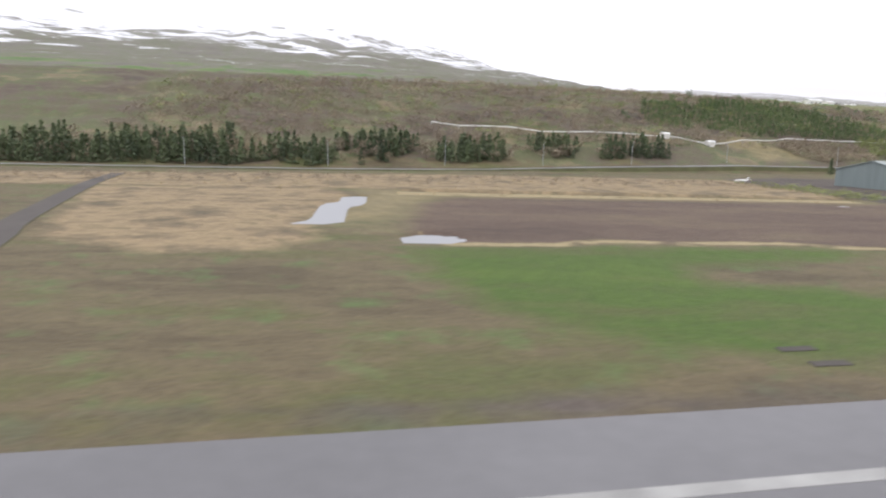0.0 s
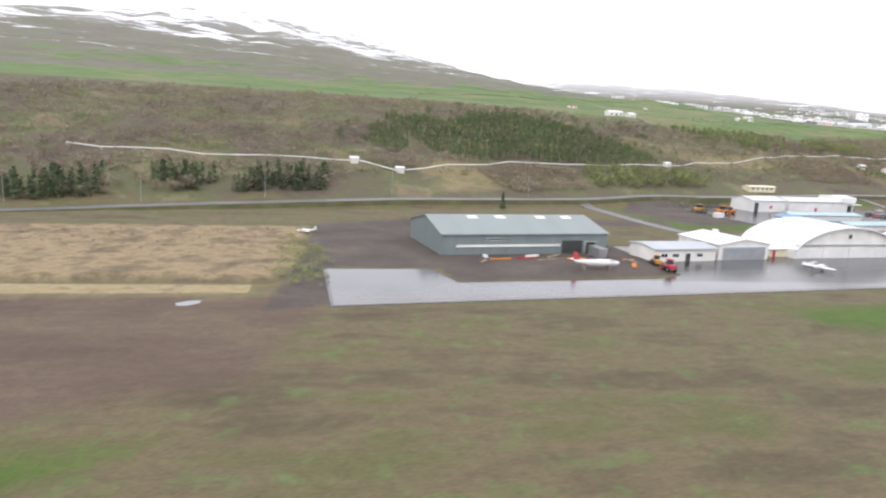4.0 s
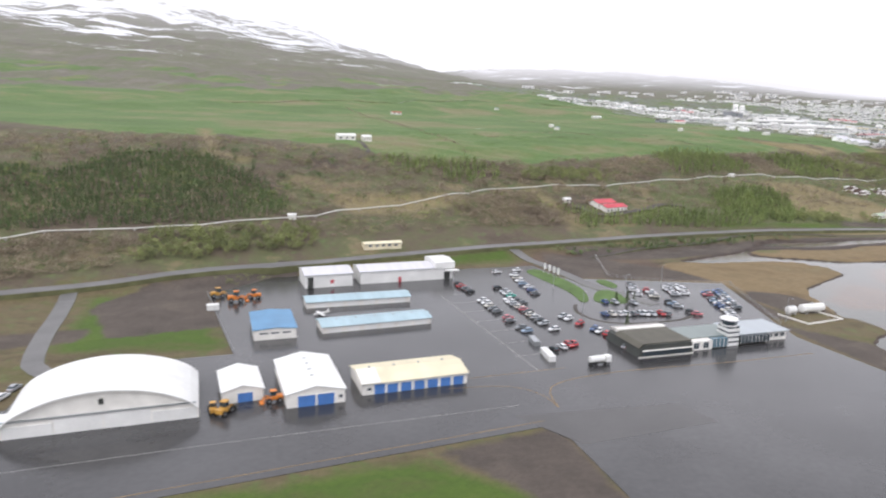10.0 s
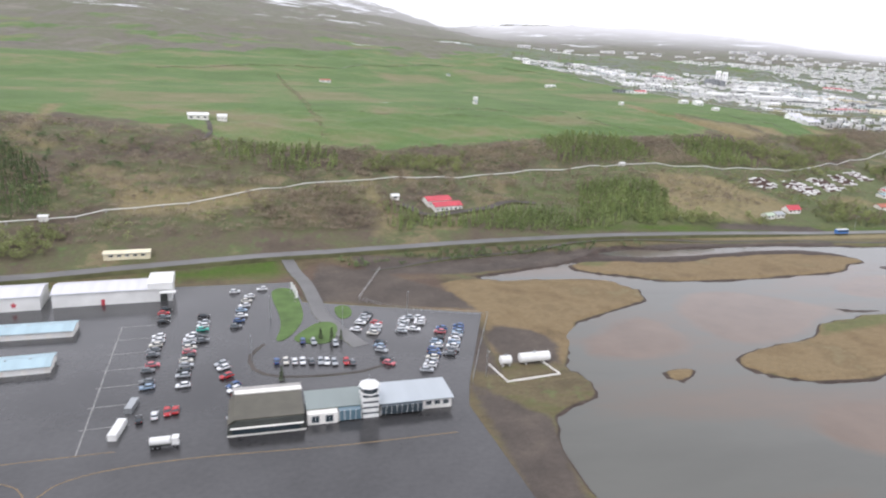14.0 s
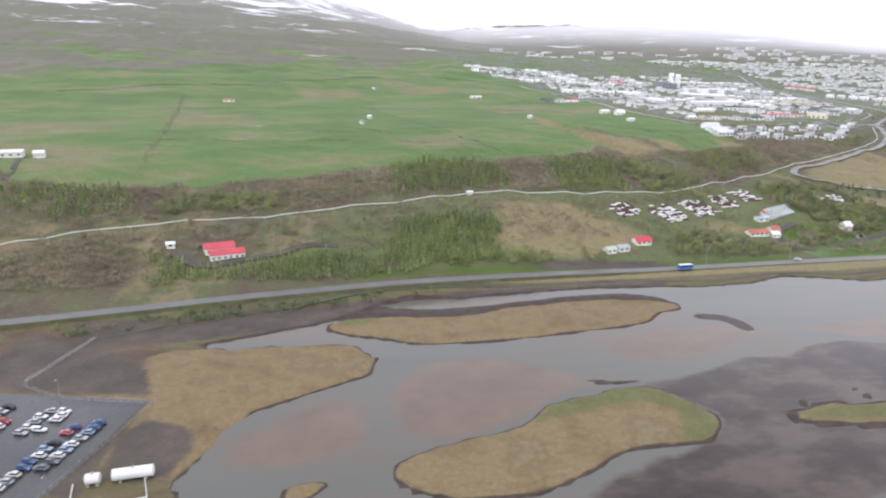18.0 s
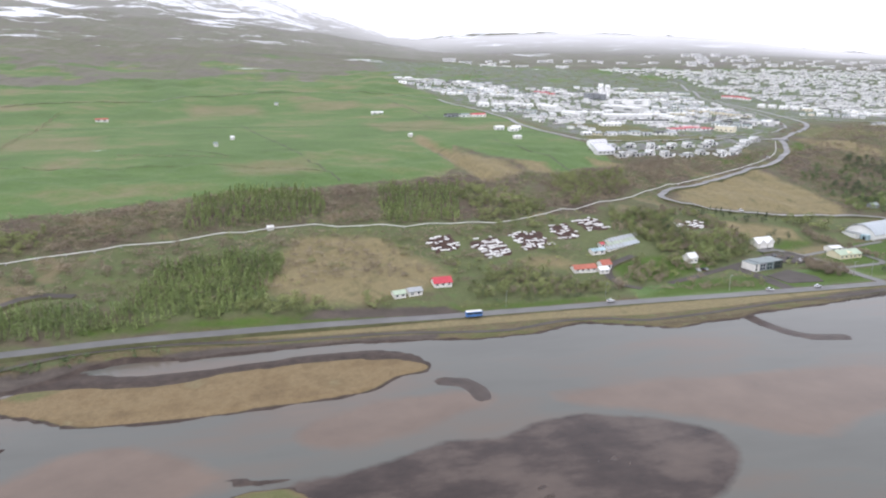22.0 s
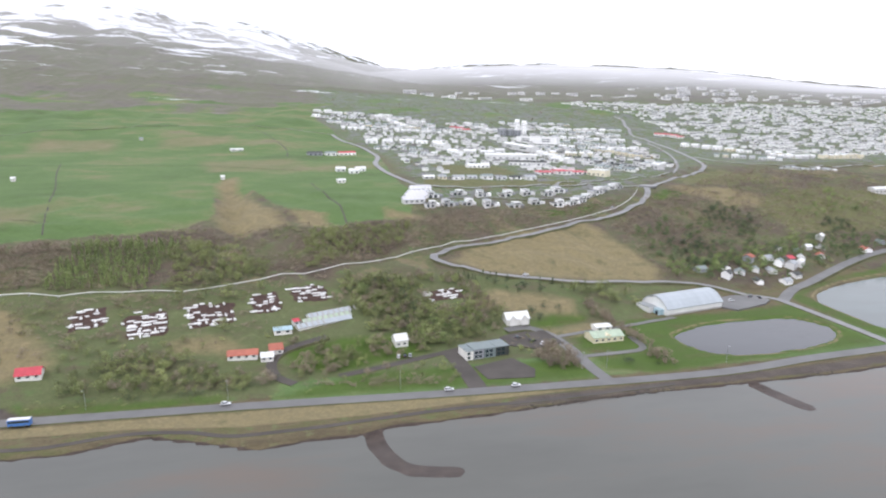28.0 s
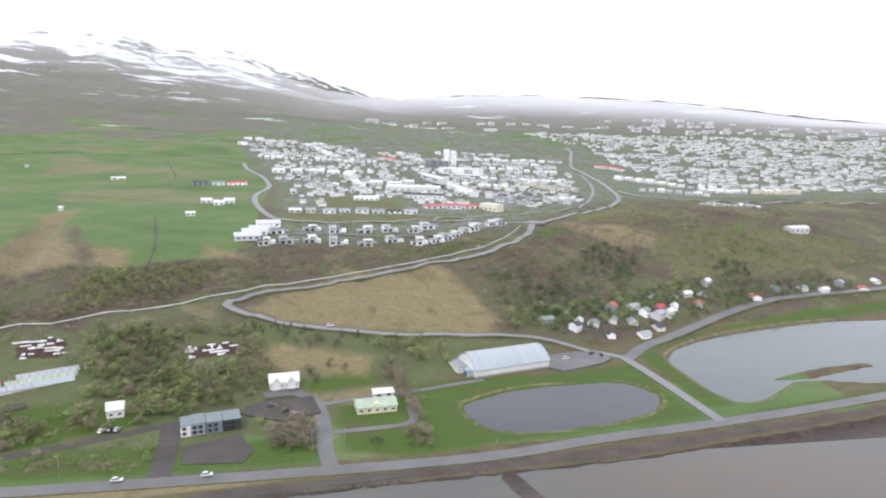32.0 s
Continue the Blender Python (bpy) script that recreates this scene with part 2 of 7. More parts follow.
LAGOON = [(523, 130), (523, 148), (527, 163), (543, 172), (545, 180), (541, 191), (546, 202), (551, 216), (559, 226),
          (578, 236), (596, 245), (600, 258), (592, 272), (561, 275), (545, 275), (532, 281), (551, 287), (577, 296), (592, 303), (606, 316), (622, 323),
          (646, 319), (683, 322), (707, 323), (740, 320), (767, 316), (793, 317), (818, 326), (835, 319), (858, 310), (875, 314), (896, 316), (904, 320), (925, 322),
          (955, 326), (990, 332), (1033, 335), (1116, 341), (1165, 350), (1248, 365), (1500, 420), (2500, 610), (5400, 1100), (5400, -700), (1150, -700),
          (1100, 40), (1000, 112), (700, 104), (558, 113), (527, 121)]
ISLES = [
    [(582, 291), (592, 299), (613, 298), (630, 294), (645, 294), (663, 301), (684, 303), (703, 304), (718, 303), (732, 299), (739, 294), (740, 288), (726, 286),
     (717, 276), (704, 272), (684, 271), (666, 268), (648, 267), (637, 267), (616, 269), (607, 276), (592, 282)],
    [(597, 184), (602, 191), (611, 195), (627, 199), (637, 201), (644, 206), (649, 213), (658, 215), (668, 217), (677, 221), (686, 220), (692, 217), (697, 206), (699, 198),
     (697, 192), (689, 185), (679, 186), (668, 186), (659, 184), (650, 177), (632, 170), (614, 171), (604, 176)],
    [(720, 194), (726, 195), (739, 199), (748, 196), (760, 196), (763, 196), (755, 185), (740, 186), (725, 191)],
    [(569, 181), (573, 176), (579, 181), (582, 185), (572, 185)],
]
POND = [(1058, 389), (1060, 399), (1072, 406), (1088, 414), (1115, 417), (1143, 418), (1153, 404), (1153, 390), (1134, 374), (1094, 366), (1068, 368)]
BIGPOND = [(1184, 456), (1179, 431), (1180, 405), (1183, 384), (1200, 386), (1207, 391), (1220, 400), (1234, 409), (1276, 397), (1330, 405), (1480, 450),
           (1480, 530), (1374, 505), (1327, 509), (1231, 484)]
DARKMUD = [(672, 226), (686, 225), (701, 223), (708, 226), (726, 232), (742, 237), (750, 234), (768, 242), (787, 244), (806, 237), (826, 222), (818, 205), (800, 192), (774, 177), (745, 158), (690, 150), (640, 158), (650, 174), (690, 183), (704, 198), (690, 219)]
FLATS = [[(578, 313), (589, 318), (602, 317), (616, 311), (631, 307), (649, 308), (672, 311), (697, 315), (718, 315), (729, 312), (738, 306), (743, 294), (738, 290), (715, 302), (684, 302), (663, 300), (645, 293), (613, 297), (585, 297)],
         [(664, 232), (676, 229), (690, 226), (688, 222), (672, 223)]]
PUDDLES = [[(29.5, 58), (34.5, 58.5), (36, 81), (38, 102), (34.5, 101), (31, 75)], [(41, 50), (47, 50.5), (50, 45), (45.7, 42.5)], [(46, 114), (151, 113.5), (151, 117.5), (46, 118)], [(106, 99), (114, 99), (114, 101.5), (106, 101.5)],
           [(132, 96.6), (139, 97.5), (139, 99.5), (132, 98.6)],
           [(506, 294), (530, 294), (530, 296.5), (506, 296)], [(536, 297), (548, 299), (547, 301.5), (536, 299.5)], [(558, 303.5), (572, 307), (571, 309.5), (558, 306)], [(582, 310), (596, 312.5), (595, 315), (582, 312.5)]]
FIELD = [(150, 560), (240, 490), (318, 500), (389, 476), (421, 443), (497, 433), (578, 456), (640, 485), (698, 496), (765, 515), (790, 520),
         (806, 545), (826, 640), (845, 590), (868, 545), (892, 537), (942, 560), (952, 620), (946, 670), (944, 722), (942, 860), (896, 1050), (850, 1330),
         (500, 1230), (200, 1000), (-300, 900), (-300, 640)]
FIELD2 = [(1030, 395), (1240, 420), (1240, 372), (1000, 352), (860, 344), (860, 365), (935, 372), (1000, 380)]
KNOLL = [(960, 488), (985, 478), (1030, 474), (1090, 474), (1100, 490), (1085, 540), (1075, 560), (1020, 540), (975, 512)]
CLEARING = [(672, 372), (690, 420), (735, 424), (768, 380), (750, 366), (720, 356), (690, 358)]
HEATHER = [(43, 53), (48, 42), (54.5, 42), (61, 42.5), (67, 46.5), (75, 44), (88, 46), (97, 42.5), (108, 44), (150, 62), (160, 95), (150, 103), (132, 104), (55, 101), (47, 84)]
REEDS = [(-60, 112), (35, 118), (151, 119), (157, 124), (157, 185), (60, 178), (-60, 150)]
STRAW = [(32, 60), (41, 52), (46, 84), (52, 102), (150, 104), (150, 112.5), (46, 113), (38, 117), (37, 98)]
APRON = [(161.6, 95.2), (161, 125.5), (185, 126), (188, 113), (235, 117), (243, 121), (243, 158), (286, 158), (286, 182), (333, 186), (321, 250),
         (345, 274), (413, 277), (459, 279), (463, 255), (527, 237), (509, 182), (506, 170), (512, 113), (508, 42), (430, 38), (407, 81), (405, 128), (287, 109)]
PLOT = [(150, 92), (163, 98), (162, 128), (187, 128), (188, 114), (243, 122), (243, 205), (190, 205), (160, 190), (158, 150)]
LUSH = [[(1156, 620), (1164, 634), (1186, 656), (1201, 650), (1184, 630)], [(862, 392), (868, 378), (890, 374), (932, 394), (918, 404), (890, 402)], [(988, 420), (1007, 434), (1025, 434), (1026, 425), (1000, 418)], [(1041, 586), (1067, 588), (1100, 607), (1134, 628), (1084, 582), (1049, 572)],
        [(1166, 382), (1181, 380), (1180, 456), (1231, 486), (1330, 512), (1330, 524), (1200, 476), (1168, 452)], [(318, 45), (395, 55), (392, 100), (372, 119), (330, 113), (312, 98)], [(43, 39), (47, 14), (56, 4), (66, 1.5), (84, 3), (90, 10), (76, 21), (66, 22), (72, 30), (92, 36), (100, 41), (70, 41), (50, 40)], [(84, 4), (97, 14.5), (110, 17), (131, 21), (147, 18), (142, 7), (118, 4), (94, 2)],
        [(100, 42), (112, 40), (140, 45), (129, 34), (119, 38)],
        [(245, 90), (300, 100), (300, 80), (250, 76)], [(285, 196), (330, 190), (318, 246), (284, 250)], [(425, 284), (455, 290), (452, 300), (400, 286)]]
LUSH += [[(860, 350), (1000, 352), (1000, 372), (900, 372)],
        [(600, 336), (840, 349), (840, 356), (600, 342)], [(1030, 352), (1160, 372), (1158, 440), (1120, 430), (1050, 425), (1005, 405), (1008, 360)], [(1180, 372), (1400, 420), (1400, 400), (1230, 375)],
        [(1190, 470), (1330, 520), (1470, 560), (1470, 540), (1240, 490)]]
MEADOW = [(560, 338), (700, 350), (860, 352), (1004, 350), (1050, 425), (1110, 470), (1040, 470), (960, 476), (900, 458), (770, 444), (680, 434), (600, 416)]
GULLY = [(797, 684), (806, 700), (811, 680), (813, 640), (828, 600), (848, 560), (858, 535), (838, 522), (818, 524), (812, 540), (806, 575), (803, 620), (795, 656)]
DRY = [[(811, 396), (823, 401), (841, 398), (842, 391), (828, 388), (814, 390)], [(1194, 668), (1212, 671), (1262, 660), (1279, 653), (1258, 616), (1222, 614), (1211, 636), (1202, 650)], [(1268, 912), (1302, 962), (1283, 858), (1262, 846)], [(959, 438), (975, 456), (1022, 450), (1020, 432), (986, 431)], [(985, 413), (1030, 422), (1039, 414), (1006, 404)], [(494, 390), (502, 388), (510, 342), (506, 326), (498, 326), (502, 345)], [(203, 290), (234, 296), (242, 266), (214, 252)],
       [(292, 540), (300, 540), (314, 432), (332, 420), (329, 413), (308, 424)], [(369, 390), (378, 366), (440, 371), (450, 360), (416, 341), (380, 338)], [(925, 572), (950, 560), (950, 552), (925, 556)], [(856, 566), (880, 560), (886, 535), (868, 533)]]
MOSS = [[(1250, 566), (1262, 640), (1380, 688), (1470, 660), (1450, 612), (1330, 572)], [(1214, 698), (1290, 752), (1342, 743), (1314, 696), (1241, 676)], [(966, 656), (1060, 662), (1130, 678), (1085, 690), (970, 690)], [(1000, 720), (1070, 725), (1060, 780), (990, 790)], [(642, 203), (651, 213.5), (668, 217.5), (686, 221), (697, 206), (699, 193), (689, 184), (680, 186), (686, 194), (689, 203), (680, 211), (661, 207)], [(724, 193), (740, 197), (759, 194), (753, 187), (740, 188)], [(586, 293), (596, 299), (606, 297), (598, 290)]]
PALE = [[(560, 935), (640, 955), (655, 880), (575, 860)], [(690, 965), (765, 990), (775, 930), (700, 900)], [(452, 700), (520, 712), (535, 640), (462, 628)], [(300, 640), (420, 660), (425, 590), (310, 570)], [(760, 800), (850, 820), (860, 740), (780, 730)], [(640, 560), (700, 575), (705, 530), (650, 520)]]
SHORE_BANK = [(640, 331), (690, 331), (760, 330), (812, 331), (850, 327), (900, 330), (945, 336), (1000, 341), (1000, 342.5), (930, 340.5), (850, 340), (740, 336.5), (640, 333.5)]
MARSH_EDGE = [(-17, 112), (30, 116), (36, 98), (30, 60), (33, 46), (29, 36), (18, 35), (3, 45)]
SPIT_GREEN = [(1222, 411), (1250, 421), (1285, 427), (1290, 424), (1260, 416), (1236, 409)]
SOIL = [[(304, 113), (313, 113), (320.5, 30), (312, 30)], [(800, 612), (806, 614), (816, 562), (826, 536), (819, 533), (809, 560)], [(522, 216), (529, 225), (541, 218), (545, 208), (540, 192), (524, 194)], [(-80, -17.6), (140, 3.9), (140, 6.2), (-80, -15.4)], [(508, 112), (530, 112), (560, 111), (640, 104), (660, 60), (508, 44)], [(376, 121), (405, 127), (406, 82), (396, 84), (388, 104)], [(509, 184), (526, 160), (521, 128), (530, 112), (510, 108)], [(512, 190), (520, 186), (522, 214), (524, 228), (518, 230)],
        [(950, 327), (1033, 336), (1116, 342), (1165, 352), (1250, 367), (1400, 397), (1400, 403), (1252, 373), (1165, 358), (1110, 350), (1040, 343), (960, 336)], [(463, 257), (527, 240), (520, 262), (495, 290), (470, 298)]]
SOIL += [[(484, 306), (516, 304), (547, 308), (575, 312), (606, 318), (656, 325), (750, 324), (750, 318), (655, 316), (615, 312), (586, 297), (577, 293), (531, 284), (492, 287)],
        [(811, 640), (820, 605), (836, 540), (829, 530), (815, 590), (806, 640)],
        [(770, 344), (690, 344), (700, 352), (760, 352)], [(196, 206), (290, 216), (290, 204), (243, 196)]]
SHOALS = [[(603, 235), (613, 249), (625, 254), (641, 253), (657, 241), (676, 229), (672, 225), (656, 220), (641, 207), (627, 201), (605, 199), (603, 221)],
          [(567, 218), (585, 231), (590, 223), (592, 210), (588, 197), (569, 193), (552, 196), (555, 208)],
          [(686, 249), (700, 262), (724, 269), (747, 271), (762, 262), (740, 250), (715, 238), (695, 239)], [(770, 262), (850, 262), (930, 256), (930, 220), (890, 228), (850, 212), (826, 232), (790, 248)],
          [(860, 200), (960, 240), (1040, 240), (990, 170), (880, 160)], [(600, 165), (660, 150), (760, 130), (690, 110), (590, 130)]]
SPITS = [[(898, 318), (899, 306), (903, 295), (909, 288), (923, 285)], [(1065, 333), (1068, 322), (1072, 311)], [(743, 278), (750, 276), (754, 269), (754, 263)]]

ISLES = [rounded(q) for q in ISLES]
POND, BIGPOND, DARKMUD = rounded(POND), rounded(BIGPOND), rounded(DARKMUD)
SHOALS = [rounded(q) for q in SHOALS]

# ---- ground, one sheet to the horizon ----


def steps(*runs):
    """Grid lines: (start, end, step) runs."""
    out = []
    for a, b, s in runs:
        out += list(np.arange(a, b, s))
    return np.array(out + [runs[-1][1]], float)


def fbm(x, y, size, seed=0):
    """Smooth value noise in about -1..1."""
    out, amp, tot = 0.0, 1.0, 0.0
    rng = np.random.RandomState(seed)
    for k in range(4):
        a = rng.uniform(0, 6.28, 6)
        f = 2 * math.pi / size * 2 ** k
        out = out + amp * (np.sin(x * f * math.cos(a[0]) + y * f * math.sin(a[0]) + a[1] + 1.7 * np.sin(y * f * 0.6 + a[2]))
                           * np.sin(y * f * math.cos(a[3]) - x * f * math.sin(a[3]) + a[4] + 1.7 * np.sin(x * f * 0.7 + a[5])))
        tot += amp
        amp *= 0.55
    return out / tot


def smooth(a, b, v):
    t = np.clip((v - a) / (b - a), 0, 1)
    return t * t * (3 - 2 * t)


def land(x, y):
    """The ground's height with shores, islands, ponds and the mountain."""
    z = hill(x, y)
    d = y - np.interp(x, *FOOT)
    z = z + smooth(5, 80, d) * (1 - smooth(250, 320, d)) * 2.2 * fbm(x, y, 70, 3) + smooth(300, 900, d) * 9 * fbm(x, y, 420, 5)
    z = z + smooth(1300, 4300, y) * (18 + 40 * np.exp(-((x + 500) / 1500.0) ** 2)) * fbm(x, y, 900, 8)
    # gully in the field edge
    z = z - 7 * np.exp(-((x - 815 + 0.17 * (y - 598)) / 8.0) ** 2) * smooth(505, 530, y) * (1 - smooth(620, 675, y))
    z = z * (1 - smooth(-9, 1, inside(APRON, x, y)))
    w = inside(LAGOON, x, y)
    for isle in ISLES:
        w = np.minimum(w, -inside(isle, x, y))
    w = np.maximum(w, np.maximum(inside(POND, x, y), inside(BIGPOND, x, y)))
    for p in PUDDLES:
        w = np.maximum(w, 2 * inside(p, x, y))
    w = np.minimum(w, -inside(SPIT_GREEN, x, y)) + np.where(x > 500, 0.9 * fbm(x, y, 24, 77), 0)
    z = z - 1.5 * smooth(-0.6, 2.2, w)
    mud = smooth(-6, 24, inside(DARKMUD, x, y) + 9 * fbm(x, y, 60, 14)) * smooth(1, 6, inside(LAGOON, x, y))
    z = np.where(w > 0, np.maximum(z, -1.5 + mud * (0.62 + 0.13 * fbm(x, y, 60, 4) + 0.03 * fbm(x, y, 17, 41))), z)
    for flat in FLATS:
        z = np.maximum(z, -1.5 + 0.86 * smooth(-2.5, 2.5, inside(flat, x, y)) + 0.04 * fbm(x, y, 13, 43))
    for line in SPITS:
        gap = np.full(np.shape(x), 1e9)
        for (ax, ay), (bx, by) in zip(line, line[1:]):
            ex, ey = bx - ax, by - ay
            t = np.clip(((x - ax) * ex + (y - ay) * ey) / (ex * ex + ey * ey), 0, 1)
            gap = np.minimum(gap, np.hypot(x - ax - t * ex, y - ay - t * ey))
        z = np.maximum(z, -0.45 - 0.10 * gap + 0.05 * fbm(x, y, 9, 42))
    return z + np.where((w > 4) | (y < 150), 0, 0.12 * fbm(x, y, 17, 6))


GX = steps((-2600, -600, 90), (-600, -90, 25), (-90, 1290, 3), (1290, 1800, 9), (1800, 2800, 30), (2800, 5600, 110))
GY = steps((-700, -60, 40), (-60, 0, 4), (0, 560, 3), (560, 800, 7), (800, 1500, 17), (1500, 5200, 75))
gx, gy = np.meshgrid(GX, GY)
gz = land(gx, gy)
nx, ny = len(GX), len(GY)
idx = np.arange(nx * ny).reshape(ny, nx)
quads = np.stack([idx[:-1, :-1], idx[:-1, 1:], idx[1:, 1:], idx[1:, :-1]], -1).reshape(-1, 4)
gm = bpy.data.meshes.new("ground")
gm.vertices.add(nx * ny)
gm.vertices.foreach_set("co", np.stack([gx, gy, gz], -1).astype(np.float32).ravel())
gm.loops.add(quads.size)
gm.loops.foreach_set("vertex_index", quads.astype(np.int32).ravel())
gm.polygons.add(len(quads))
gm.polygons.foreach_set("loop_start", np.arange(0, quads.size, 4, dtype=np.int32))
gm.polygons.foreach_set("loop_total", np.full(len(quads), 4, dtype=np.int32))
gm.polygons.foreach_set("use_smooth", np.ones(len(quads), bool))
gm.update()


def zone(name, values):
    a = gm.attributes.new(name, "FLOAT", "POINT")
    a.data.foreach_set("value", np.clip(values, -30, 30).astype(np.float32).ravel())


gd = gy - np.interp(gx, *FOOT)
isles = np.max([inside(i, gx, gy) for i in ISLES] + [inside([(493, 254), (506, 267), (528, 276), (561, 275), (592, 272), (600, 258), (596, 245),
                (559, 226), (541, 191), (521, 202), (526, 229)], gx, gy)], 0)
zone("marsh", isles)
zone("heather", np.maximum(inside(HEATHER, gx, gy), inside([(430, 262), (520, 262), (520, 292), (470, 300)], gx, gy)))
zone("straw", np.max([inside(STRAW, gx, gy), inside(CLEARING, gx, gy), inside(KNOLL, gx, gy),
                      inside(GULLY, gx, gy)] + [inside(q, gx, gy) for q in DRY], 0))
zone("reed", np.maximum(inside(REEDS, gx, gy), inside(MARSH_EDGE, gx, gy)))
zone("meadow", inside(MEADOW, gx, gy))
zone("fringe", np.where((gx > 42) & (gx < 120) & (gy < 58), np.minimum(1.3 - np.abs(inside(HEATHER, gx, gy) + 0.3), (108 - gx) * 0.12), np.where((gx > 44) & (gx < 150), 4.2 - np.abs(gy - 108 - (gx - 45) * 0.01), -20)))
field = np.maximum(inside(FIELD, gx, gy), np.maximum(inside(FIELD2, gx, gy), smooth(700, 900, gd) * (1 - smooth(1100, 1700, gd)) * 6 * fbm(gx, gy, 330, 12) - 0.8))
zone("field", field)
zone("dirt", np.maximum(inside(PLOT, gx, gy), inside([(296, 206), (345, 215), (362, 262), (350, 285), (300, 262), (284, 240)], gx, gy) * 0.6 + 1.5 * fbm(gx, gy, 30, 2)))
zone("wood", np.where(gd > 0, np.minimum(gd - 12, 330 - gd) * 0.2, -10) - 0.6 * np.maximum(field, -2) + 3 * fbm(gx, gy, 90, 15))
zone("heath", (gd - 620) * 0.03)
zone("moss", np.max([inside(q, gx, gy) for q in MOSS], 0))
zone("pale", np.max([inside(q, gx, gy) for q in PALE], 0))
zone("lush", np.max([inside(q, gx, gy) for q in LUSH], 0))
zone("soil", np.max([inside(q, gx, gy) for q in SOIL], 0))
zone("bank", np.maximum(np.maximum(-np.abs(inside(POND, gx, gy) + 1.2), -np.abs(inside(BIGPOND, gx, gy) + 1.0)) + 0.9, inside(SHORE_BANK, gx, gy)))
zone("town", np.minimum(np.minimum(gx - np.interp(gy, [690, 722, 850, 1018, 1260], [965, 955, 950, 905, 870]), (gy - np.interp(gx, [950, 1140, 1190, 1306, 1700, 2400], [578, 645, 695, 800, 840, 920])) * 0.5), (1900 - gy) * 0.5) * 0.2)
zone("wet", np.minimum(inside(LAGOON, gx, gy), -isles) - 0.05 + 0.9 * fbm(gx, gy, 24, 77))
ground = tagged(new("ground", gm), "rolling spring grassland, brown heath and muddy tidal shore", "ground", kind="structure")

m, n, l = nodes_of("land_cover")
gb = n["Principled BSDF"]
gb.inputs["Roughness"].default_value = 0.92
gco = n.new("ShaderNodeTexCoord")


def tex(scale, detail=5, rough=0.55, stretch=None):
    t = n.new("ShaderNodeTexNoise")
    t.inputs["Scale"].default_value, t.inputs["Detail"].default_value, t.inputs["Roughness"].default_value = scale, detail, rough
    if stretch:
        mp = n.new("ShaderNodeMapping")
        mp.inputs["Scale"].default_value = stretch
        mp.inputs["Rotation"].default_value = (0, 0, -0.13)
        l.new(gco.outputs["Object"], mp.inputs["Vector"])
        l.new(mp.outputs["Vector"], t.inputs["Vector"])
    else:
        l.new(gco.outputs["Object"], t.inputs["Vector"])
    return t.outputs["Fac"]


def ramp(value, *stops):
    r = n.new("ShaderNodeValToRGB")
    e = r.color_ramp.elements
    while len(e) < len(stops):
        e.new(0.5)
    for s, (p, c) in zip(e, stops):
        s.position, s.color = p, (*c, 1)
    l.new(value, r.inputs["Fac"])
    return r.outputs["Color"]


def cover(name, below, above, edge, wobble, width=0.6):
    """Lay one cover over another where the zone's distance is positive; its edge wanders with the noise."""
    a = n.new("ShaderNodeAttribute")
    a.attribute_name = name
    s = n.new("ShaderNodeMath")
    s.operation = "MULTIPLY_ADD"
    l.new(edge, s.inputs[0])
    s.inputs[1].default_value = wobble
    l.new(a.outputs["Fac"], s.inputs[2])
    r = n.new("ShaderNodeMapRange")
    r.inputs["From Min"].default_value, r.inputs["From Max"].default_value = 0.5 * wobble - width, 0.5 * wobble + width
    l.new(s.outputs[0], r.inputs["Value"])
    mx = n.new("ShaderNodeMixRGB")
    l.new(r.outputs["Result"], mx.inputs["Fac"])
    l.new(below, mx.inputs["Color1"])
    l.new(above, mx.inputs["Color2"])
    return mx.outputs["Color"]


n_big, n_mid, n_fine = tex(0.012, 6), tex(0.07, 6, 0.6), tex(0.6, 4, 0.65)
n_edge = tex(0.22, 5, 0.6)
n_tuft = tex(2.1, 3, 0.7)
n_patch = tex(0.11, 7, 0.7)
n_field = tex(0.055, 8, 0.68, (0.6, 1.3, 1))
airfield = ramp(n_field, (0.30, (0.068, 0.053, 0.028)), (0.42, (0.10, 0.079, 0.041)), (0.50, (0.132, 0.105, 0.055)), (0.57, (0.108, 0.098, 0.04)), (0.66, (0.092, 0.10, 0.032)), (0.78, (0.12, 0.092, 0.05)))
lush_c = ramp(n_field, (0.30, (0.095, 0.084, 0.032)), (0.40, (0.078, 0.098, 0.022)), (0.50, (0.058, 0.104, 0.010)), (0.62, (0.07, 0.118, 0.012)), (0.74, (0.10, 0.10, 0.032)))
# Town ground is lightened in its colour to stand in for haze.
town_c = ramp(n_mid, (0.33, (0.13, 0.13, 0.135)), (0.44, (0.19, 0.19, 0.185)), (0.49, (0.10, 0.14, 0.062)), (0.62, (0.125, 0.145, 0.075)), (0.70, (0.20, 0.185, 0.15)), (0.78, (0.15, 0.13, 0.08)))
wood_c = ramp(tex(0.028, 7, 0.62), (0.30, (0.068, 0.052, 0.037)), (0.43, (0.102, 0.079, 0.055)), (0.50, (0.105, 0.092, 0.052)), (0.57, (0.095, 0.105, 0.044)), (0.63, (0.185, 0.15, 0.083)), (0.74, (0.105, 0.084, 0.058)))
field_c = ramp(tex(0.013, 10, 0.70, (0.8, 1.2, 1)), (0.28, (0.078, 0.105, 0.034)), (0.40, (0.082, 0.14, 0.038)), (0.50, (0.10, 0.165, 0.047)), (0.57, (0.135, 0.17, 0.062)), (0.64, (0.19, 0.178, 0.092)), (0.72, (0.15, 0.13, 0.075)))
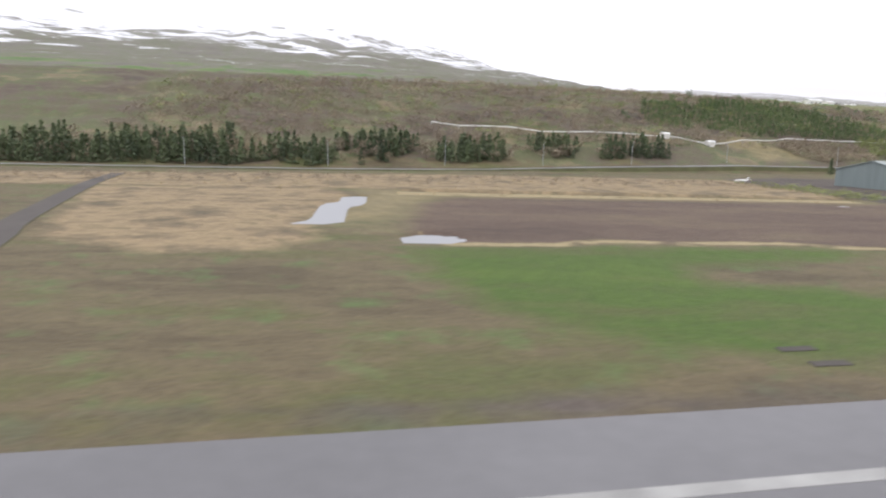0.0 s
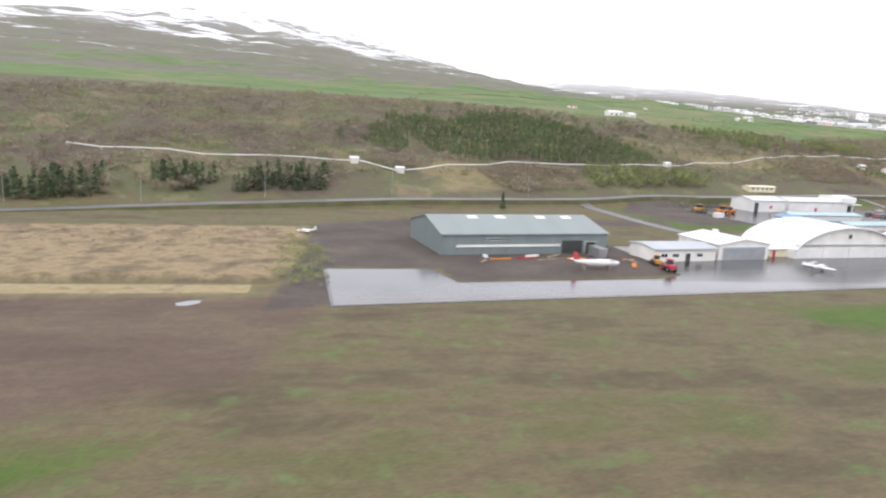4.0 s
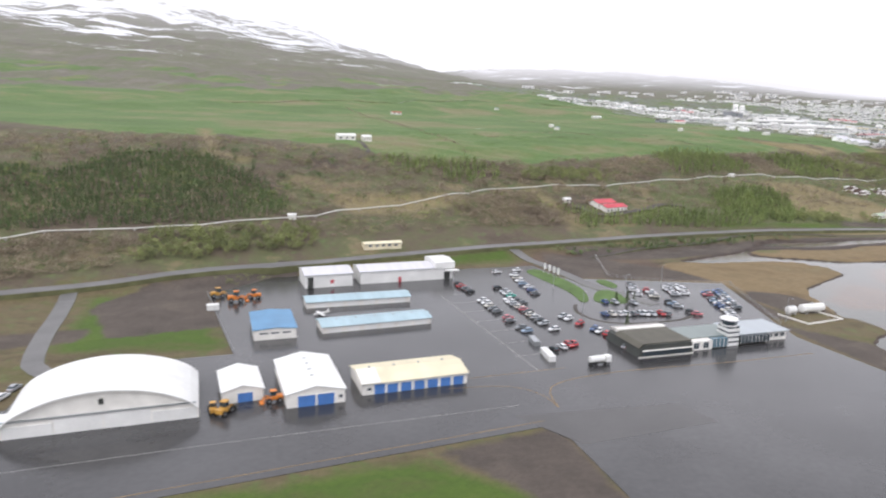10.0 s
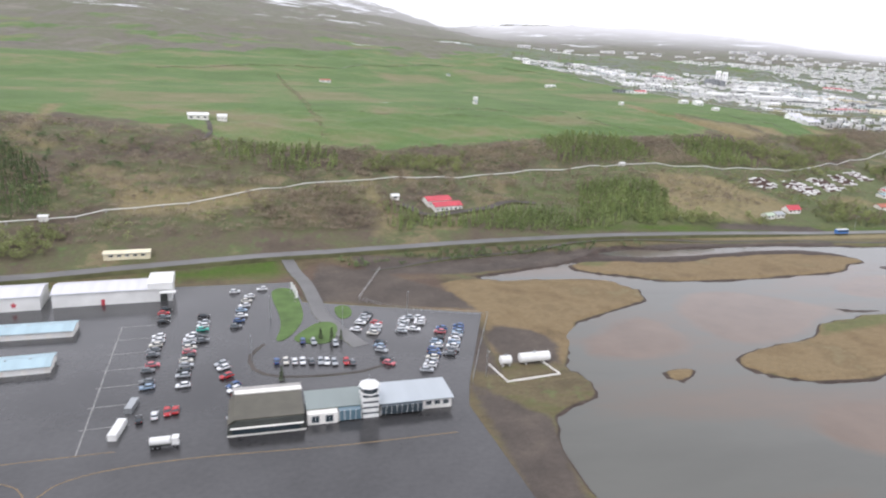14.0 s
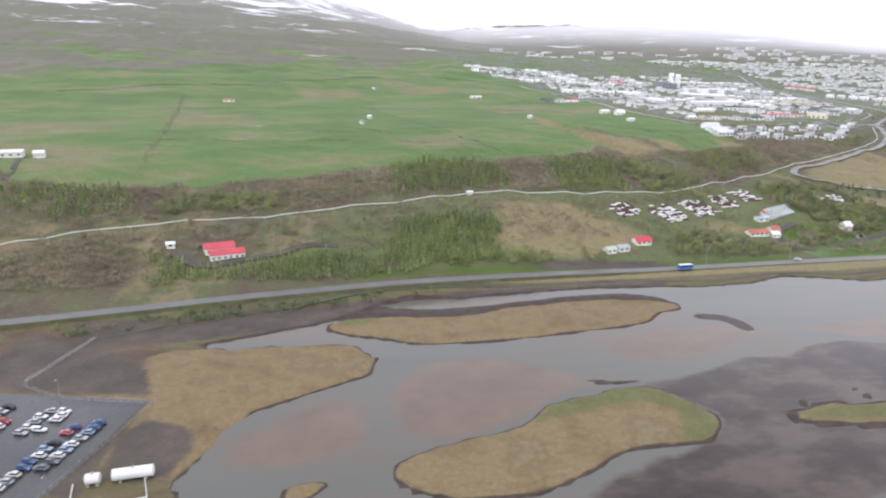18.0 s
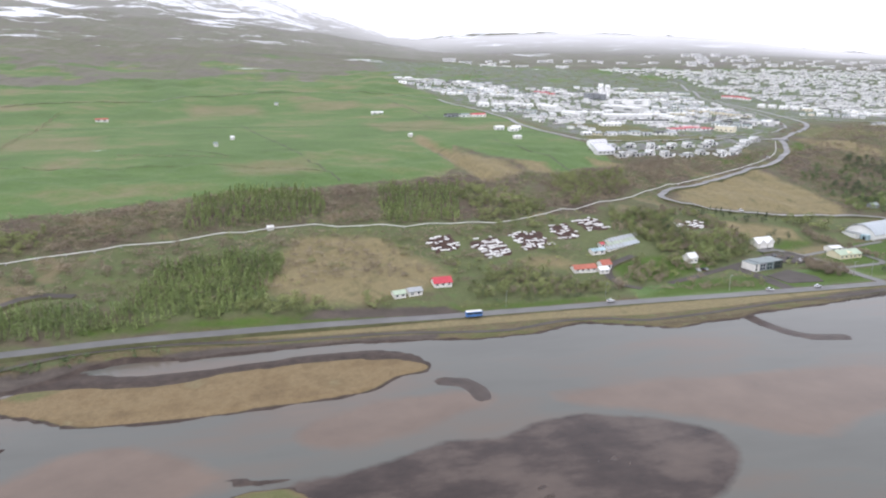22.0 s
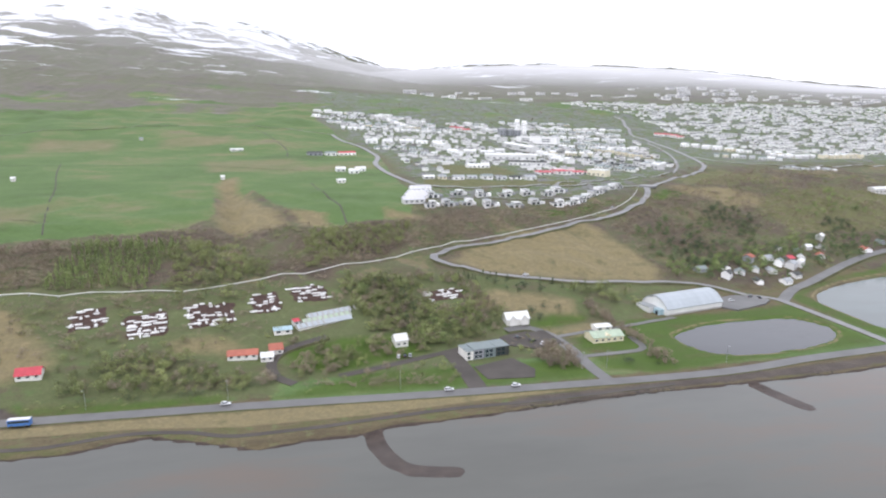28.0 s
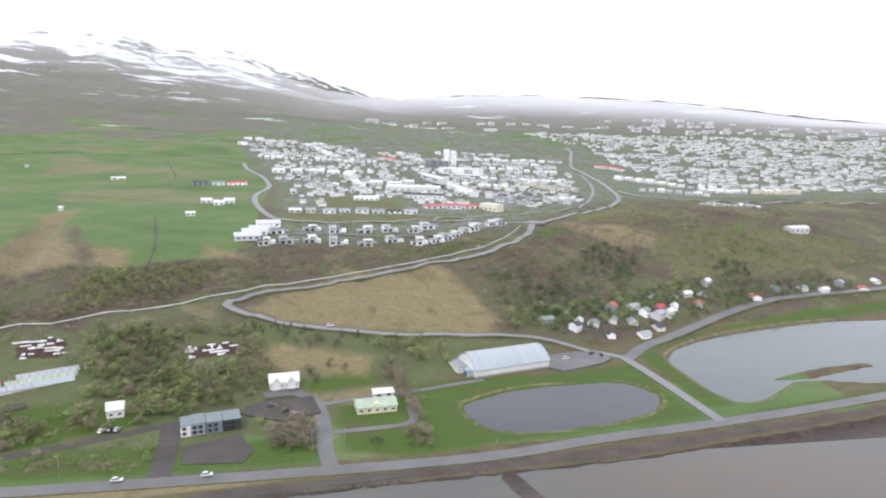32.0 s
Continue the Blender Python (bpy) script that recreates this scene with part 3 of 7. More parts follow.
heath_c = ramp(tex(0.009, 9, 0.7), (0.30, (0.095, 0.088, 0.072)), (0.44, (0.15, 0.136, 0.11)), (0.52, (0.125, 0.13, 0.08)), (0.60, (0.165, 0.152, 0.122)), (0.70, (0.22, 0.20, 0.165)), (0.80, (0.15, 0.135, 0.11)))
straw_c = ramp(tex(0.06, 8, 0.68), (0.28, (0.095, 0.105, 0.042)), (0.38, (0.155, 0.135, 0.066)), (0.47, (0.225, 0.185, 0.092)), (0.55, (0.185, 0.155, 0.08)), (0.62, (0.25, 0.205, 0.105)), (0.70, (0.15, 0.135, 0.062)), (0.80, (0.11, 0.12, 0.045)))
reed_c = ramp(n_patch, (0.32, (0.095, 0.078, 0.045)), (0.44, (0.18, 0.137, 0.078)), (0.54, (0.30, 0.225, 0.125)), (0.62, (0.20, 0.155, 0.083)), (0.74, (0.11, 0.112, 0.05)))
marsh_c = ramp(tex(0.045, 8, 0.66), (0.28, (0.12, 0.085, 0.043)), (0.42, (0.185, 0.132, 0.065)), (0.50, (0.21, 0.155, 0.08)), (0.57, (0.17, 0.122, 0.06)), (0.64, (0.20, 0.16, 0.085)), (0.74, (0.13, 0.112, 0.046)))
meadow_c = ramp(n_field, (0.30, (0.12, 0.095, 0.06)), (0.40, (0.105, 0.10, 0.05)), (0.50, (0.098, 0.118, 0.044)), (0.60, (0.112, 0.126, 0.05)), (0.68, (0.13, 0.12, 0.06)), (0.76, (0.19, 0.155, 0.085)))
heather_c = ramp(n_field, (0.28, (0.062, 0.043, 0.032)), (0.42, (0.095, 0.064, 0.045)), (0.54, (0.115, 0.08, 0.055)), (0.64, (0.135, 0.10, 0.062)), (0.76, (0.10, 0.09, 0.045)))
dirt_c = ramp(n_mid, (0.30, (0.058, 0.047, 0.039)), (0.55, (0.09, 0.073, 0.06)), (0.75, (0.13, 0.105, 0.08)))
mud_c = ramp(n_edge, (0.30, (0.036, 0.025, 0.02)), (0.55, (0.06, 0.043, 0.034)), (0.75, (0.09, 0.067, 0.052)))
c = cover("wood", airfield, wood_c, n_edge, 5)
c = cover("meadow", c, meadow_c, n_patch, 12, 4)
c = cover("heath", c, heath_c, n_mid, 8, 3)
c = cover("town", c, town_c, n_mid, 6, 2)
c = cover("field", c, field_c, n_edge, 5)
pale_c = ramp(tex(0.03, 8, 0.66), (0.34, (0.125, 0.152, 0.055)), (0.5, (0.165, 0.165, 0.075)), (0.66, (0.20, 0.18, 0.095)))
c = cover("pale", c, pale_c, n_mid, 14, 8)
c = cover("marsh", c, marsh_c, n_edge, 1.5, 0.4)
moss_c = ramp(n_patch, (0.34, (0.105, 0.10, 0.042)), (0.5, (0.118, 0.125, 0.044)), (0.66, (0.15, 0.135, 0.06)))
c = cover("moss", c, moss_c, n_edge, 5, 1.6)
c = cover("lush", c, lush_c, n_patch, 10, 2.5)
c = cover("reed", c, reed_c, n_edge, 8, 1.5)
c = cover("heather", c, heather_c, n_patch, 12, 2.5)
c = cover("dirt", c, dirt_c, n_edge, 4)
c = cover("soil", c, dirt_c, n_edge, 5, 1.2)
c = cover("bank", c, straw_c, n_edge, 1.5, 0.5)
c = cover("straw", c, straw_c, n_patch, 16, 4)
fringe_c = ramp(n_edge, (0.3, (0.20, 0.16, 0.08)), (0.5, (0.33, 0.27, 0.145)), (0.7, (0.24, 0.20, 0.10)))
c = cover("fringe", c, fringe_c, n_edge, 3, 0.5)
c = cover("wet", c, mud_c, n_edge, 1.2, 0.25)
sp = n.new("ShaderNodeSeparateXYZ")
l.new(gco.outputs["Object"], sp.inputs["Vector"])
hi = n.new("ShaderNodeMath")
hi.operation = "MULTIPLY_ADD"
l.new(n_big, hi.inputs[0])
hi.inputs[1].default_value = 900
l.new(sp.outputs["Z"], hi.inputs[2])
s_edge = n.new("ShaderNodeMath")
s_edge.operation = "MULTIPLY_ADD"
l.new(tex(0.006, 8, 0.72, (0.45, 1.5, 1)), s_edge.inputs[0])
s_edge.inputs[1].default_value = 1700
l.new(sp.outputs["Z"], s_edge.inputs[2])
snow = n.new("ShaderNodeMapRange")
snow.inputs["From Min"].default_value, snow.inputs["From Max"].default_value = 1240, 1300
l.new(s_edge.outputs[0], snow.inputs["Value"])
mx = n.new("ShaderNodeMixRGB")
l.new(snow.outputs["Result"], mx.inputs["Fac"])
l.new(c, mx.inputs["Color1"])
mx.inputs["Color2"].default_value = (0.78, 0.80, 0.83, 1)
vary = n.new("ShaderNodeMapRange")
vary.inputs["From Min"].default_value, vary.inputs["From Max"].default_value = 0.25, 0.75
vary.inputs["To Min"].default_value, vary.inputs["To Max"].default_value = 0.56, 1.36
grain = n.new("ShaderNodeMath")
grain.operation = "MULTIPLY_ADD"
l.new(n_tuft, grain.inputs[0])
grain.inputs[1].default_value = 0.6
grain_b = n.new("ShaderNodeMath")
grain_b.operation = "MULTIPLY"
l.new(n_fine, grain_b.inputs[0])
grain_b.inputs[1].default_value = 0.4
l.new(grain_b.outputs[0], grain.inputs[2])
l.new(grain.outputs[0], vary.inputs["Value"])
sc = n.new("ShaderNodeVectorMath")
sc.operation = "SCALE"
l.new(mx.outputs["Color"], sc.inputs[0])
l.new(vary.outputs["Result"], sc.inputs["Scale"])
l.new(sc.outputs["Vector"], gb.inputs["Base Color"])
bmp = n.new("ShaderNodeBump")
bmp.inputs["Strength"].default_value, bmp.inputs["Distance"].default_value = 0.6, 0.5
l.new(grain.outputs[0], bmp.inputs["Height"])
l.new(bmp.outputs["Normal"], gb.inputs["Normal"])
wet_a = n.new("ShaderNodeAttribute")
wet_a.attribute_name = "wet"
wet_r = n.new("ShaderNodeMapRange")
wet_r.inputs["From Min"].default_value, wet_r.inputs["From Max"].default_value = 3.0, 14.0
wet_r.inputs["To Min"].default_value, wet_r.inputs["To Max"].default_value = 0.92, 0.5
l.new(wet_a.outputs["Fac"], wet_r.inputs["Value"])
l.new(wet_r.outputs["Result"], gb.inputs["Roughness"])
gm.materials.append(m)

# ---- water ----
def water_material(name, deep, shoal, rough=0.12, tidal=True):
    global n, l, gco
    m, n, l = nodes_of(name)
    gco = n.new("ShaderNodeTexCoord")
    wb = n["Principled BSDF"]
    wb.inputs["Roughness"].default_value = rough
    wb.inputs["IOR"].default_value = 1.33
    flow = tex(0.013, 6, 0.58, (0.55, 1.6, 1))
    base = ramp(flow, (0.34, deep), (0.48, tuple(v * 1.12 for v in deep)), (0.60, tuple(0.5 * (a + b) for a, b in zip(deep, shoal))), (0.74, shoal))
    silt = ramp(tex(0.05, 6, 0.6), (0.35, shoal), (0.7, tuple(v * 0.78 for v in shoal)))
    tint = cover("shoal", base, silt, tex(0.04, 6, 0.62), 12, 2.6)
    bed = ramp(tex(0.045, 8, 0.62, (0.8, 1.3, 1)), (0.34, (0.026, 0.017, 0.014)), (0.46, (0.044, 0.030, 0.025)), (0.56, (0.078, 0.058, 0.047)), (0.70, (0.10, 0.075, 0.060)))
    l.new(cover("dark_bed", tint, bed, tex(0.045, 6, 0.62), 9, 1.2) if tidal else base, wb.inputs["Base Color"])
    bmp = n.new("ShaderNodeBump")
    bmp.inputs["Strength"].default_value, bmp.inputs["Distance"].default_value = 0.12, 0.2
    l.new(tex(0.5, 3), bmp.inputs["Height"])
    l.new(bmp.outputs["Normal"], wb.inputs["Normal"])
    return m


M_WATER = water_material("silty_shallow_water", (0.101, 0.102, 0.090), (0.158, 0.117, 0.089))
M_POND = water_material("dark_pond_water", (0.062, 0.066, 0.070), (0.068, 0.070, 0.072), tidal=False)
M_INNER = water_material("grey_inner_pond_water", (0.10, 0.122, 0.117), (0.11, 0.127, 0.12), tidal=False)


def sheet(name, poly, z, material, label, category, kind="structure"):
    bm = bmesh.new()
    bm.faces.new([bm.verts.new((x, y, z)) for x, y in poly])
    bmesh.ops.triangulate(bm, faces=bm.faces[:])
    me = bpy.data.meshes.new(name)
    bm.to_mesh(me)
    bm.free()
    me.materials.append(material)
    return tagged(new(name, me), label, category, kind=kind)


wx, wy = np.meshgrid(steps((515, 1110, 5), (1110, 1300, 20), (1300, 5500, 300)), steps((-690, 90, 60), (90, 345, 5), (345, 1400, 60)))
wi = np.arange(wx.size).reshape(wx.shape)
wq = np.stack([wi[:-1, :-1], wi[:-1, 1:], wi[1:, 1:], wi[1:, :-1]], -1).reshape(-1, 4)
wq = wq[(wy.ravel()[wq].max(1) < 400 + np.maximum(wx.ravel()[wq].min(1) - 1250, 0) * 0.22)]
wm = bpy.data.meshes.new("water")
wm.from_pydata(np.stack([wx.ravel(), wy.ravel(), np.full(wx.size, WATER_Z)], 1).tolist(), [], wq.tolist())
att = wm.attributes.new("shoal", "FLOAT", "POINT")
att.data.foreach_set("value", np.clip(np.max([inside(q, wx, wy) for q in SHOALS], 0), -30, 30).astype(np.float32).ravel())
att = wm.attributes.new("dark_bed", "FLOAT", "POINT")
att.data.foreach_set("value", np.clip(inside(DARKMUD, wx, wy), -30, 30).astype(np.float32).ravel())
wm.materials.append(M_WATER)
tagged(new("water", wm), "shallow grey-brown tidal water over mudflats", "water", kind="structure")
sheet("pond", [(1050, 360), (1160, 360), (1160, 425), (1050, 425)], -0.7, M_POND, "still oval pond with grassy banks", "water")
sheet("inner_pond", [(1170, 375), (1490, 375), (1490, 540), (1170, 540)], -0.72, M_INNER, "large calm pond behind the causeway", "water")
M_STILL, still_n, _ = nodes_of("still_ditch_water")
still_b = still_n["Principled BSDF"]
# Base colour is pale in place of the bright sky's reflection.
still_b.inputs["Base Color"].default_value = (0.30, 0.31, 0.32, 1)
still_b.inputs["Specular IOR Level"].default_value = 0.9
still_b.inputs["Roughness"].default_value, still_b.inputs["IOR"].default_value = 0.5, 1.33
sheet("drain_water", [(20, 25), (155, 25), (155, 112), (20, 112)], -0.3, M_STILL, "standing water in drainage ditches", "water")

# ---- glowing sheets that stand in for haze before the far hills ----
def haze_veil_material(name, low, high, most):
    """Glowing see-through haze that thickens upwards between two shares of its height, and towards the east."""
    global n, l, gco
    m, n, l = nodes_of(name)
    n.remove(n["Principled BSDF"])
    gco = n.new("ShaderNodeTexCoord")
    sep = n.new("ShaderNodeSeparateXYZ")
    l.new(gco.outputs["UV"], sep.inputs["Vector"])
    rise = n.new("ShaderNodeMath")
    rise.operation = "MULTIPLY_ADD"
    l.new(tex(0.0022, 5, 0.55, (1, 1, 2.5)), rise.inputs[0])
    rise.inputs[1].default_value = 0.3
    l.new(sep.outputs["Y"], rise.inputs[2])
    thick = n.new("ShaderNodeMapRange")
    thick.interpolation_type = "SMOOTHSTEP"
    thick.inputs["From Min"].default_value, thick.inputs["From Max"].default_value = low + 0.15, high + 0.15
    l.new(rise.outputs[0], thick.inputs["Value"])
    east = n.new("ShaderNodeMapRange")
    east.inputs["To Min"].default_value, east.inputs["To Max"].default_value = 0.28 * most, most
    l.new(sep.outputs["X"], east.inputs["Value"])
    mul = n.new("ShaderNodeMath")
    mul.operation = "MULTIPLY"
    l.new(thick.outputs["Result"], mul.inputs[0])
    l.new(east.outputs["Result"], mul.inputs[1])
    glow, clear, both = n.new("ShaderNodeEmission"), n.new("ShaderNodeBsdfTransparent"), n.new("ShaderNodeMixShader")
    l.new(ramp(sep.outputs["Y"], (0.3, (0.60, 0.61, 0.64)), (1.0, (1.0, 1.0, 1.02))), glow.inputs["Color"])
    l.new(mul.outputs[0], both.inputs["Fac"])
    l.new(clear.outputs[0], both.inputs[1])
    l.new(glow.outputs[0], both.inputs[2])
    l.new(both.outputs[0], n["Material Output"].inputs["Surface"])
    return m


def haze_veil(y0, low, share, material):
    """An upright glowing sheet before the far ridge, painted in place of haze and low cloud."""
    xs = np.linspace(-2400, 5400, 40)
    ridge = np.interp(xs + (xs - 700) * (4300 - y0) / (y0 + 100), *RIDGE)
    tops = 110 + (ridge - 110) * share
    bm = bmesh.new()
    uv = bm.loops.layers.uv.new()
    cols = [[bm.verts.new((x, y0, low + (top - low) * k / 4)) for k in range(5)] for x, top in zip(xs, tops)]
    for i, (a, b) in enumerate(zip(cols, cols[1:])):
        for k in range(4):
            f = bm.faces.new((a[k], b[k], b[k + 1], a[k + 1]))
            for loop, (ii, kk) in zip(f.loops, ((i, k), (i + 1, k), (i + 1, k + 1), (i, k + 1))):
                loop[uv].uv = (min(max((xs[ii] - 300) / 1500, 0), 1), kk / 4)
    return tagged(new("backdrop", mesh_of("backdrop", bm, material)), "glowing sheet of painted haze and low cloud before the far hills", "backdrop", kind="structure")


# ---- helpers for things ----
A = radians(7.4)          # the airport's buildings lie along the runway


def mesh_of(name, bm, material):
    me = bpy.data.meshes.new(name)
    bm.to_mesh(me)
    bm.free()
    me.materials.append(material)
    return me


haze_veil(1980, 100, 0.46, haze_veil_material("thin_haze_glow", 0.15, 1.1, 0.55))
haze_veil(2750, 110, 0.67, haze_veil_material("cloud_haze_glow", 0.35, 1.05, 0.9))


def part(name, bm, material, parent, label=""):
    ob = new(name, mesh_of(name, bm, material))
    ob.parent = parent
    if label:
        ob["label"] = label
    return ob


def thing(name, x, y, z, turn, label, category, group=""):
    ob = new(name)
    ob.empty_display_size = 0.5
    ob.matrix_world = pose(x, y, z, 0, 0, math.degrees(turn))
    return tagged(ob, label, category, group)


def box(x0, x1, y0, y1, z0, z1, bm=None, bevel=0.0):
    own = bm or bmesh.new()
    r = bmesh.ops.create_cube(own, size=1, matrix=Matrix.LocRotScale(((x0 + x1) / 2, (y0 + y1) / 2, (z0 + z1) / 2), None, (abs(x1 - x0), abs(y1 - y0), abs(z1 - z0))))
    if bevel:
        edges = list({e for v in r["verts"] for e in v.link_edges})
        bmesh.ops.bevel(own, geom=edges, offset=bevel, segments=1, affect="EDGES")
    return own


def prism(outline, y0, y1, bm=None):
    """A solid along y from an x-z outline."""
    own = bm or bmesh.new()
    a = [own.verts.new((x, y0, z)) for x, z in outline]
    b = [own.verts.new((x, y1, z)) for x, z in outline]
    own.faces.new(a)
    own.faces.new(b[::-1])
    for i in range(len(a)):
        j = (i + 1) % len(a)
        own.faces.new((a[j], a[i], b[i], b[j]))
    bmesh.ops.recalc_face_normals(own, faces=own.faces[:])
    return own


def swap(bm):
    """Turn a solid made along y so that it runs along x (x to y)."""
    for v in bm.verts:
        v.co = Vector((v.co.y, v.co.x, v.co.z))
    bmesh.ops.reverse_faces(bm, faces=bm.faces[:])
    return bm


def tube(points, r, sides=8, bm=None):
    own = bm or bmesh.new()
    rings = []
    for i, p in enumerate(points):
        d = (Vector(points[min(i + 1, len(points) - 1)]) - Vector(points[max(i - 1, 0)])).normalized()
        side = d.cross(Vector((0, 0, 1)))
        side = side.normalized() if side.length > 1e-3 else Vector((1, 0, 0))
        up = side.cross(d)
        rad = r[i] if isinstance(r, (list, tuple)) else r
        rings.append([own.verts.new(Vector(p) + rad * (math.cos(t) * side + math.sin(t) * up)) for t in [2 * math.pi * k / sides for k in range(sides)]])
    for a, b in zip(rings, rings[1:]):
        for k in range(sides):
            own.faces.new((a[k], a[(k + 1) % sides], b[(k + 1) % sides], b[k]))
    own.faces.new(rings[0][::-1])
    own.faces.new(rings[-1])
    bmesh.ops.recalc_face_normals(own, faces=own.faces[:])
    return own


def ground_z(x, y):
    return float(land(np.array([float(x)]), np.array([float(y)]))[0])


def window(parent, x0, x1, y, z0, z1, facing=-1, mat=None, bars=1):
    """A framed window on a wall that faces -y (facing -1) or +y, standing 4 cm proud."""
    f = bmesh.new()
    t = 0.07
    ya, yb = (y - 0.05, y) if facing < 0 else (y, y + 0.05)
    box(x0, x1, ya, yb, z0, z0 + t, f)
    box(x0, x1, ya, yb, z1 - t, z1, f)
    for k in range(bars + 2):
        c = x0 + (x1 - x0 - t) * k / (bars + 1)
        box(c, c + t, ya, yb, z0 + t, z1 - t, f)
    w = part("window", f, M_WHITE, parent)
    part("pane", box(x0 + t, x1 - t, y + 0.015 * facing - 0.01, y + 0.015 * facing + 0.01, z0 + t, z1 - t), mat or M_WINDOW, w)
    return w


def shed(name, x, y, turn, w, d, eave, rise, along, wall, roof, label, category="hangar", z=None, doors=(), windows=(), over=0.35, group="", gutter=True):
    """A gabled building from its front-left corner. along: 'x', the ridge runs along the front; 'y', the gable is the front.
    doors: (x0, x1, height, material); windows: (x0, x1, z0, z1) on the front."""
    e = thing(name, x, y, ground_z(x + w / 2, y + d / 2) if z is None else z, turn, label, category, group)
    if along == "y":
        part("wall", prism([(0, -0.4), (w, -0.4), (w, eave), (w / 2, eave + rise), (0, eave)], 0, d), wall, e)
        s = rise / (w / 2)
        for x0, x1, z0, z1 in ((-over, w / 2, eave - over * s, eave + rise), (w / 2, w + over, eave + rise, eave - over * s)):
            part("roof", prism([(x0, z0 + 0.02), (x1, z1 + 0.02), (x1, z1 + 0.2), (x0, z0 + 0.2)], -over, d + over), roof, e)
    else:
        part("wall", swap(prism([(0, -0.4), (d, -0.4), (d, eave), (d / 2, eave + rise), (0, eave)], 0, w)), wall, e)
        s = rise / (d / 2)
        for x0, x1, z0, z1 in ((-over, d / 2, eave - over * s, eave + rise), (d / 2, d + over, eave + rise, eave - over * s)):
            part("roof", swap(prism([(x0, z0 + 0.02), (x1, z1 + 0.02), (x1, z1 + 0.2), (x0, z0 + 0.2)], -over, w + over)), roof, e)
        if gutter:
            part("gutter", tube([(-over, -over - 0.06, eave - over * s), (w + over, -over - 0.06, eave - over * s)], 0.08, 6), M_STEEL, e)
    for x0, x1, h, mat in doors:
        dm = box(x0, x1, -0.06, 0.0, 0.0, h)
        k = max(2, int(h / 0.8))
        for i in range(1, k):
            box(x0, x1, -0.085, -0.06, h * i / k - 0.03, h * i / k + 0.03, dm)
        dd = part("door", dm, mat, e)
        f = bmesh.new()
        box(x0 - 0.12, x0, -0.1, 0, 0, h + 0.12, f)
        box(x1, x1 + 0.12, -0.1, 0, 0, h + 0.12, f)
        box(x0, x1, -0.1, 0, h, h + 0.12, f)
        part("door_frame", f, M_WHITE, dd)
    for x0, x1, z0, z1 in windows:
        window(e, x0, x1, 0, z0, z1, bars=max(1, int((x1 - x0) / 1.2) - 1))
    return e


def smooth_line(points, step=5.0):
    """Points along a rounded line through the given ones."""
    p = [Vector((*q, 0)) if len(q) == 2 else Vector(q) for q in points]
    p = [2 * p[0] - p[1]] + p + [2 * p[-1] - p[-2]]
    out = []
    for a, b, c, d in zip(p, p[1:], p[2:], p[3:]):
        k = max(1, int((c - b).length / step))
        for i in range(k):
            t = i / k
            out.append(0.5 * (2 * b + (c - a) * t + (2 * a - 5 * b + 4 * c - d) * t * t + (3 * b - a - 3 * c + d) * t ** 3))
    return out + [p[-2]]


def strip(name, points, width, material, label, category="road", lift=0.12, z=None, edge=0.25, step=4.0):
    """A road: a shallow ribbon with shoulders that follows the land."""
    pts = smooth_line(points, step)
    bm = bmesh.new()
    rows, across = [], []
    for i, p in enumerate(pts):
        d = pts[min(i + 1, len(pts) - 1)] - pts[max(i - 1, 0)]
        s = Vector((-d.y, d.x, 0)).normalized() * width / 2
        across.append((s, [p + s, p + s * 0.5, p, p - s * 0.5, p - s]))
    flat = np.array([[q.x, q.y] for _, ends in across for q in ends])
    heights = land(flat[:, 0], flat[:, 1]).reshape(-1, 5) if z is None else np.full((len(pts), 5), z)
    for (s, ends), zs in zip(across, heights.tolist()):
        top = max(zs) if z is None else z
        lv = 0.5 * top + 0.5 * sum(zs) / 5 + lift
        row = [bm.verts.new((ends[0] + s * 0.12).to_tuple()[:2] + (min(zs) - 0.6,))]
        row += [bm.verts.new((q.x, q.y, max(lv, zz + 0.05) if z is None else z + lift)) for q, zz in zip(ends, zs)]
        row += [bm.verts.new((ends[-1] - s * 0.12).to_tuple()[:2] + (min(zs) - 0.6,))]
        rows.append(row)
    for a, b in zip(rows, rows[1:]):
        for k in range(len(a) - 1):
            bm.faces.new((a[k], a[k + 1], b[k + 1], b[k])).material_index = int(k in (0, len(a) - 2))
    bmesh.ops.recalc_face_normals(bm, faces=bm.faces[:])
    ob = new(name, mesh_of(name, bm, material))
    ob.data.materials.append(M_VERGE)
    return tagged(ob, label, category, kind="structure")


def line_on(name, a, b, width, z, material, label):
    d = Vector((b[0] - a[0], b[1] - a[1], 0))
    s = Vector((-d.y, d.x, 0)).normalized() * width / 2
    bm = bmesh.new()
    va, vb = Vector((*a, z)), Vector((*b, z))
    lo = [bm.verts.new(q - Vector((0, 0, 0.012))) for q in (va - s, vb - s, vb + s, va + s)]
    hi = [bm.verts.new(q) for q in (va - s, vb - s, vb + s, va + s)]
    bm.faces.new(hi)
    for k in range(4):
        bm.faces.new((lo[k], lo[(k + 1) % 4], hi[(k + 1) % 4], hi[k]))
    return tagged(new(name, mesh_of(name, bm, material)), label, "marking", kind="structure")


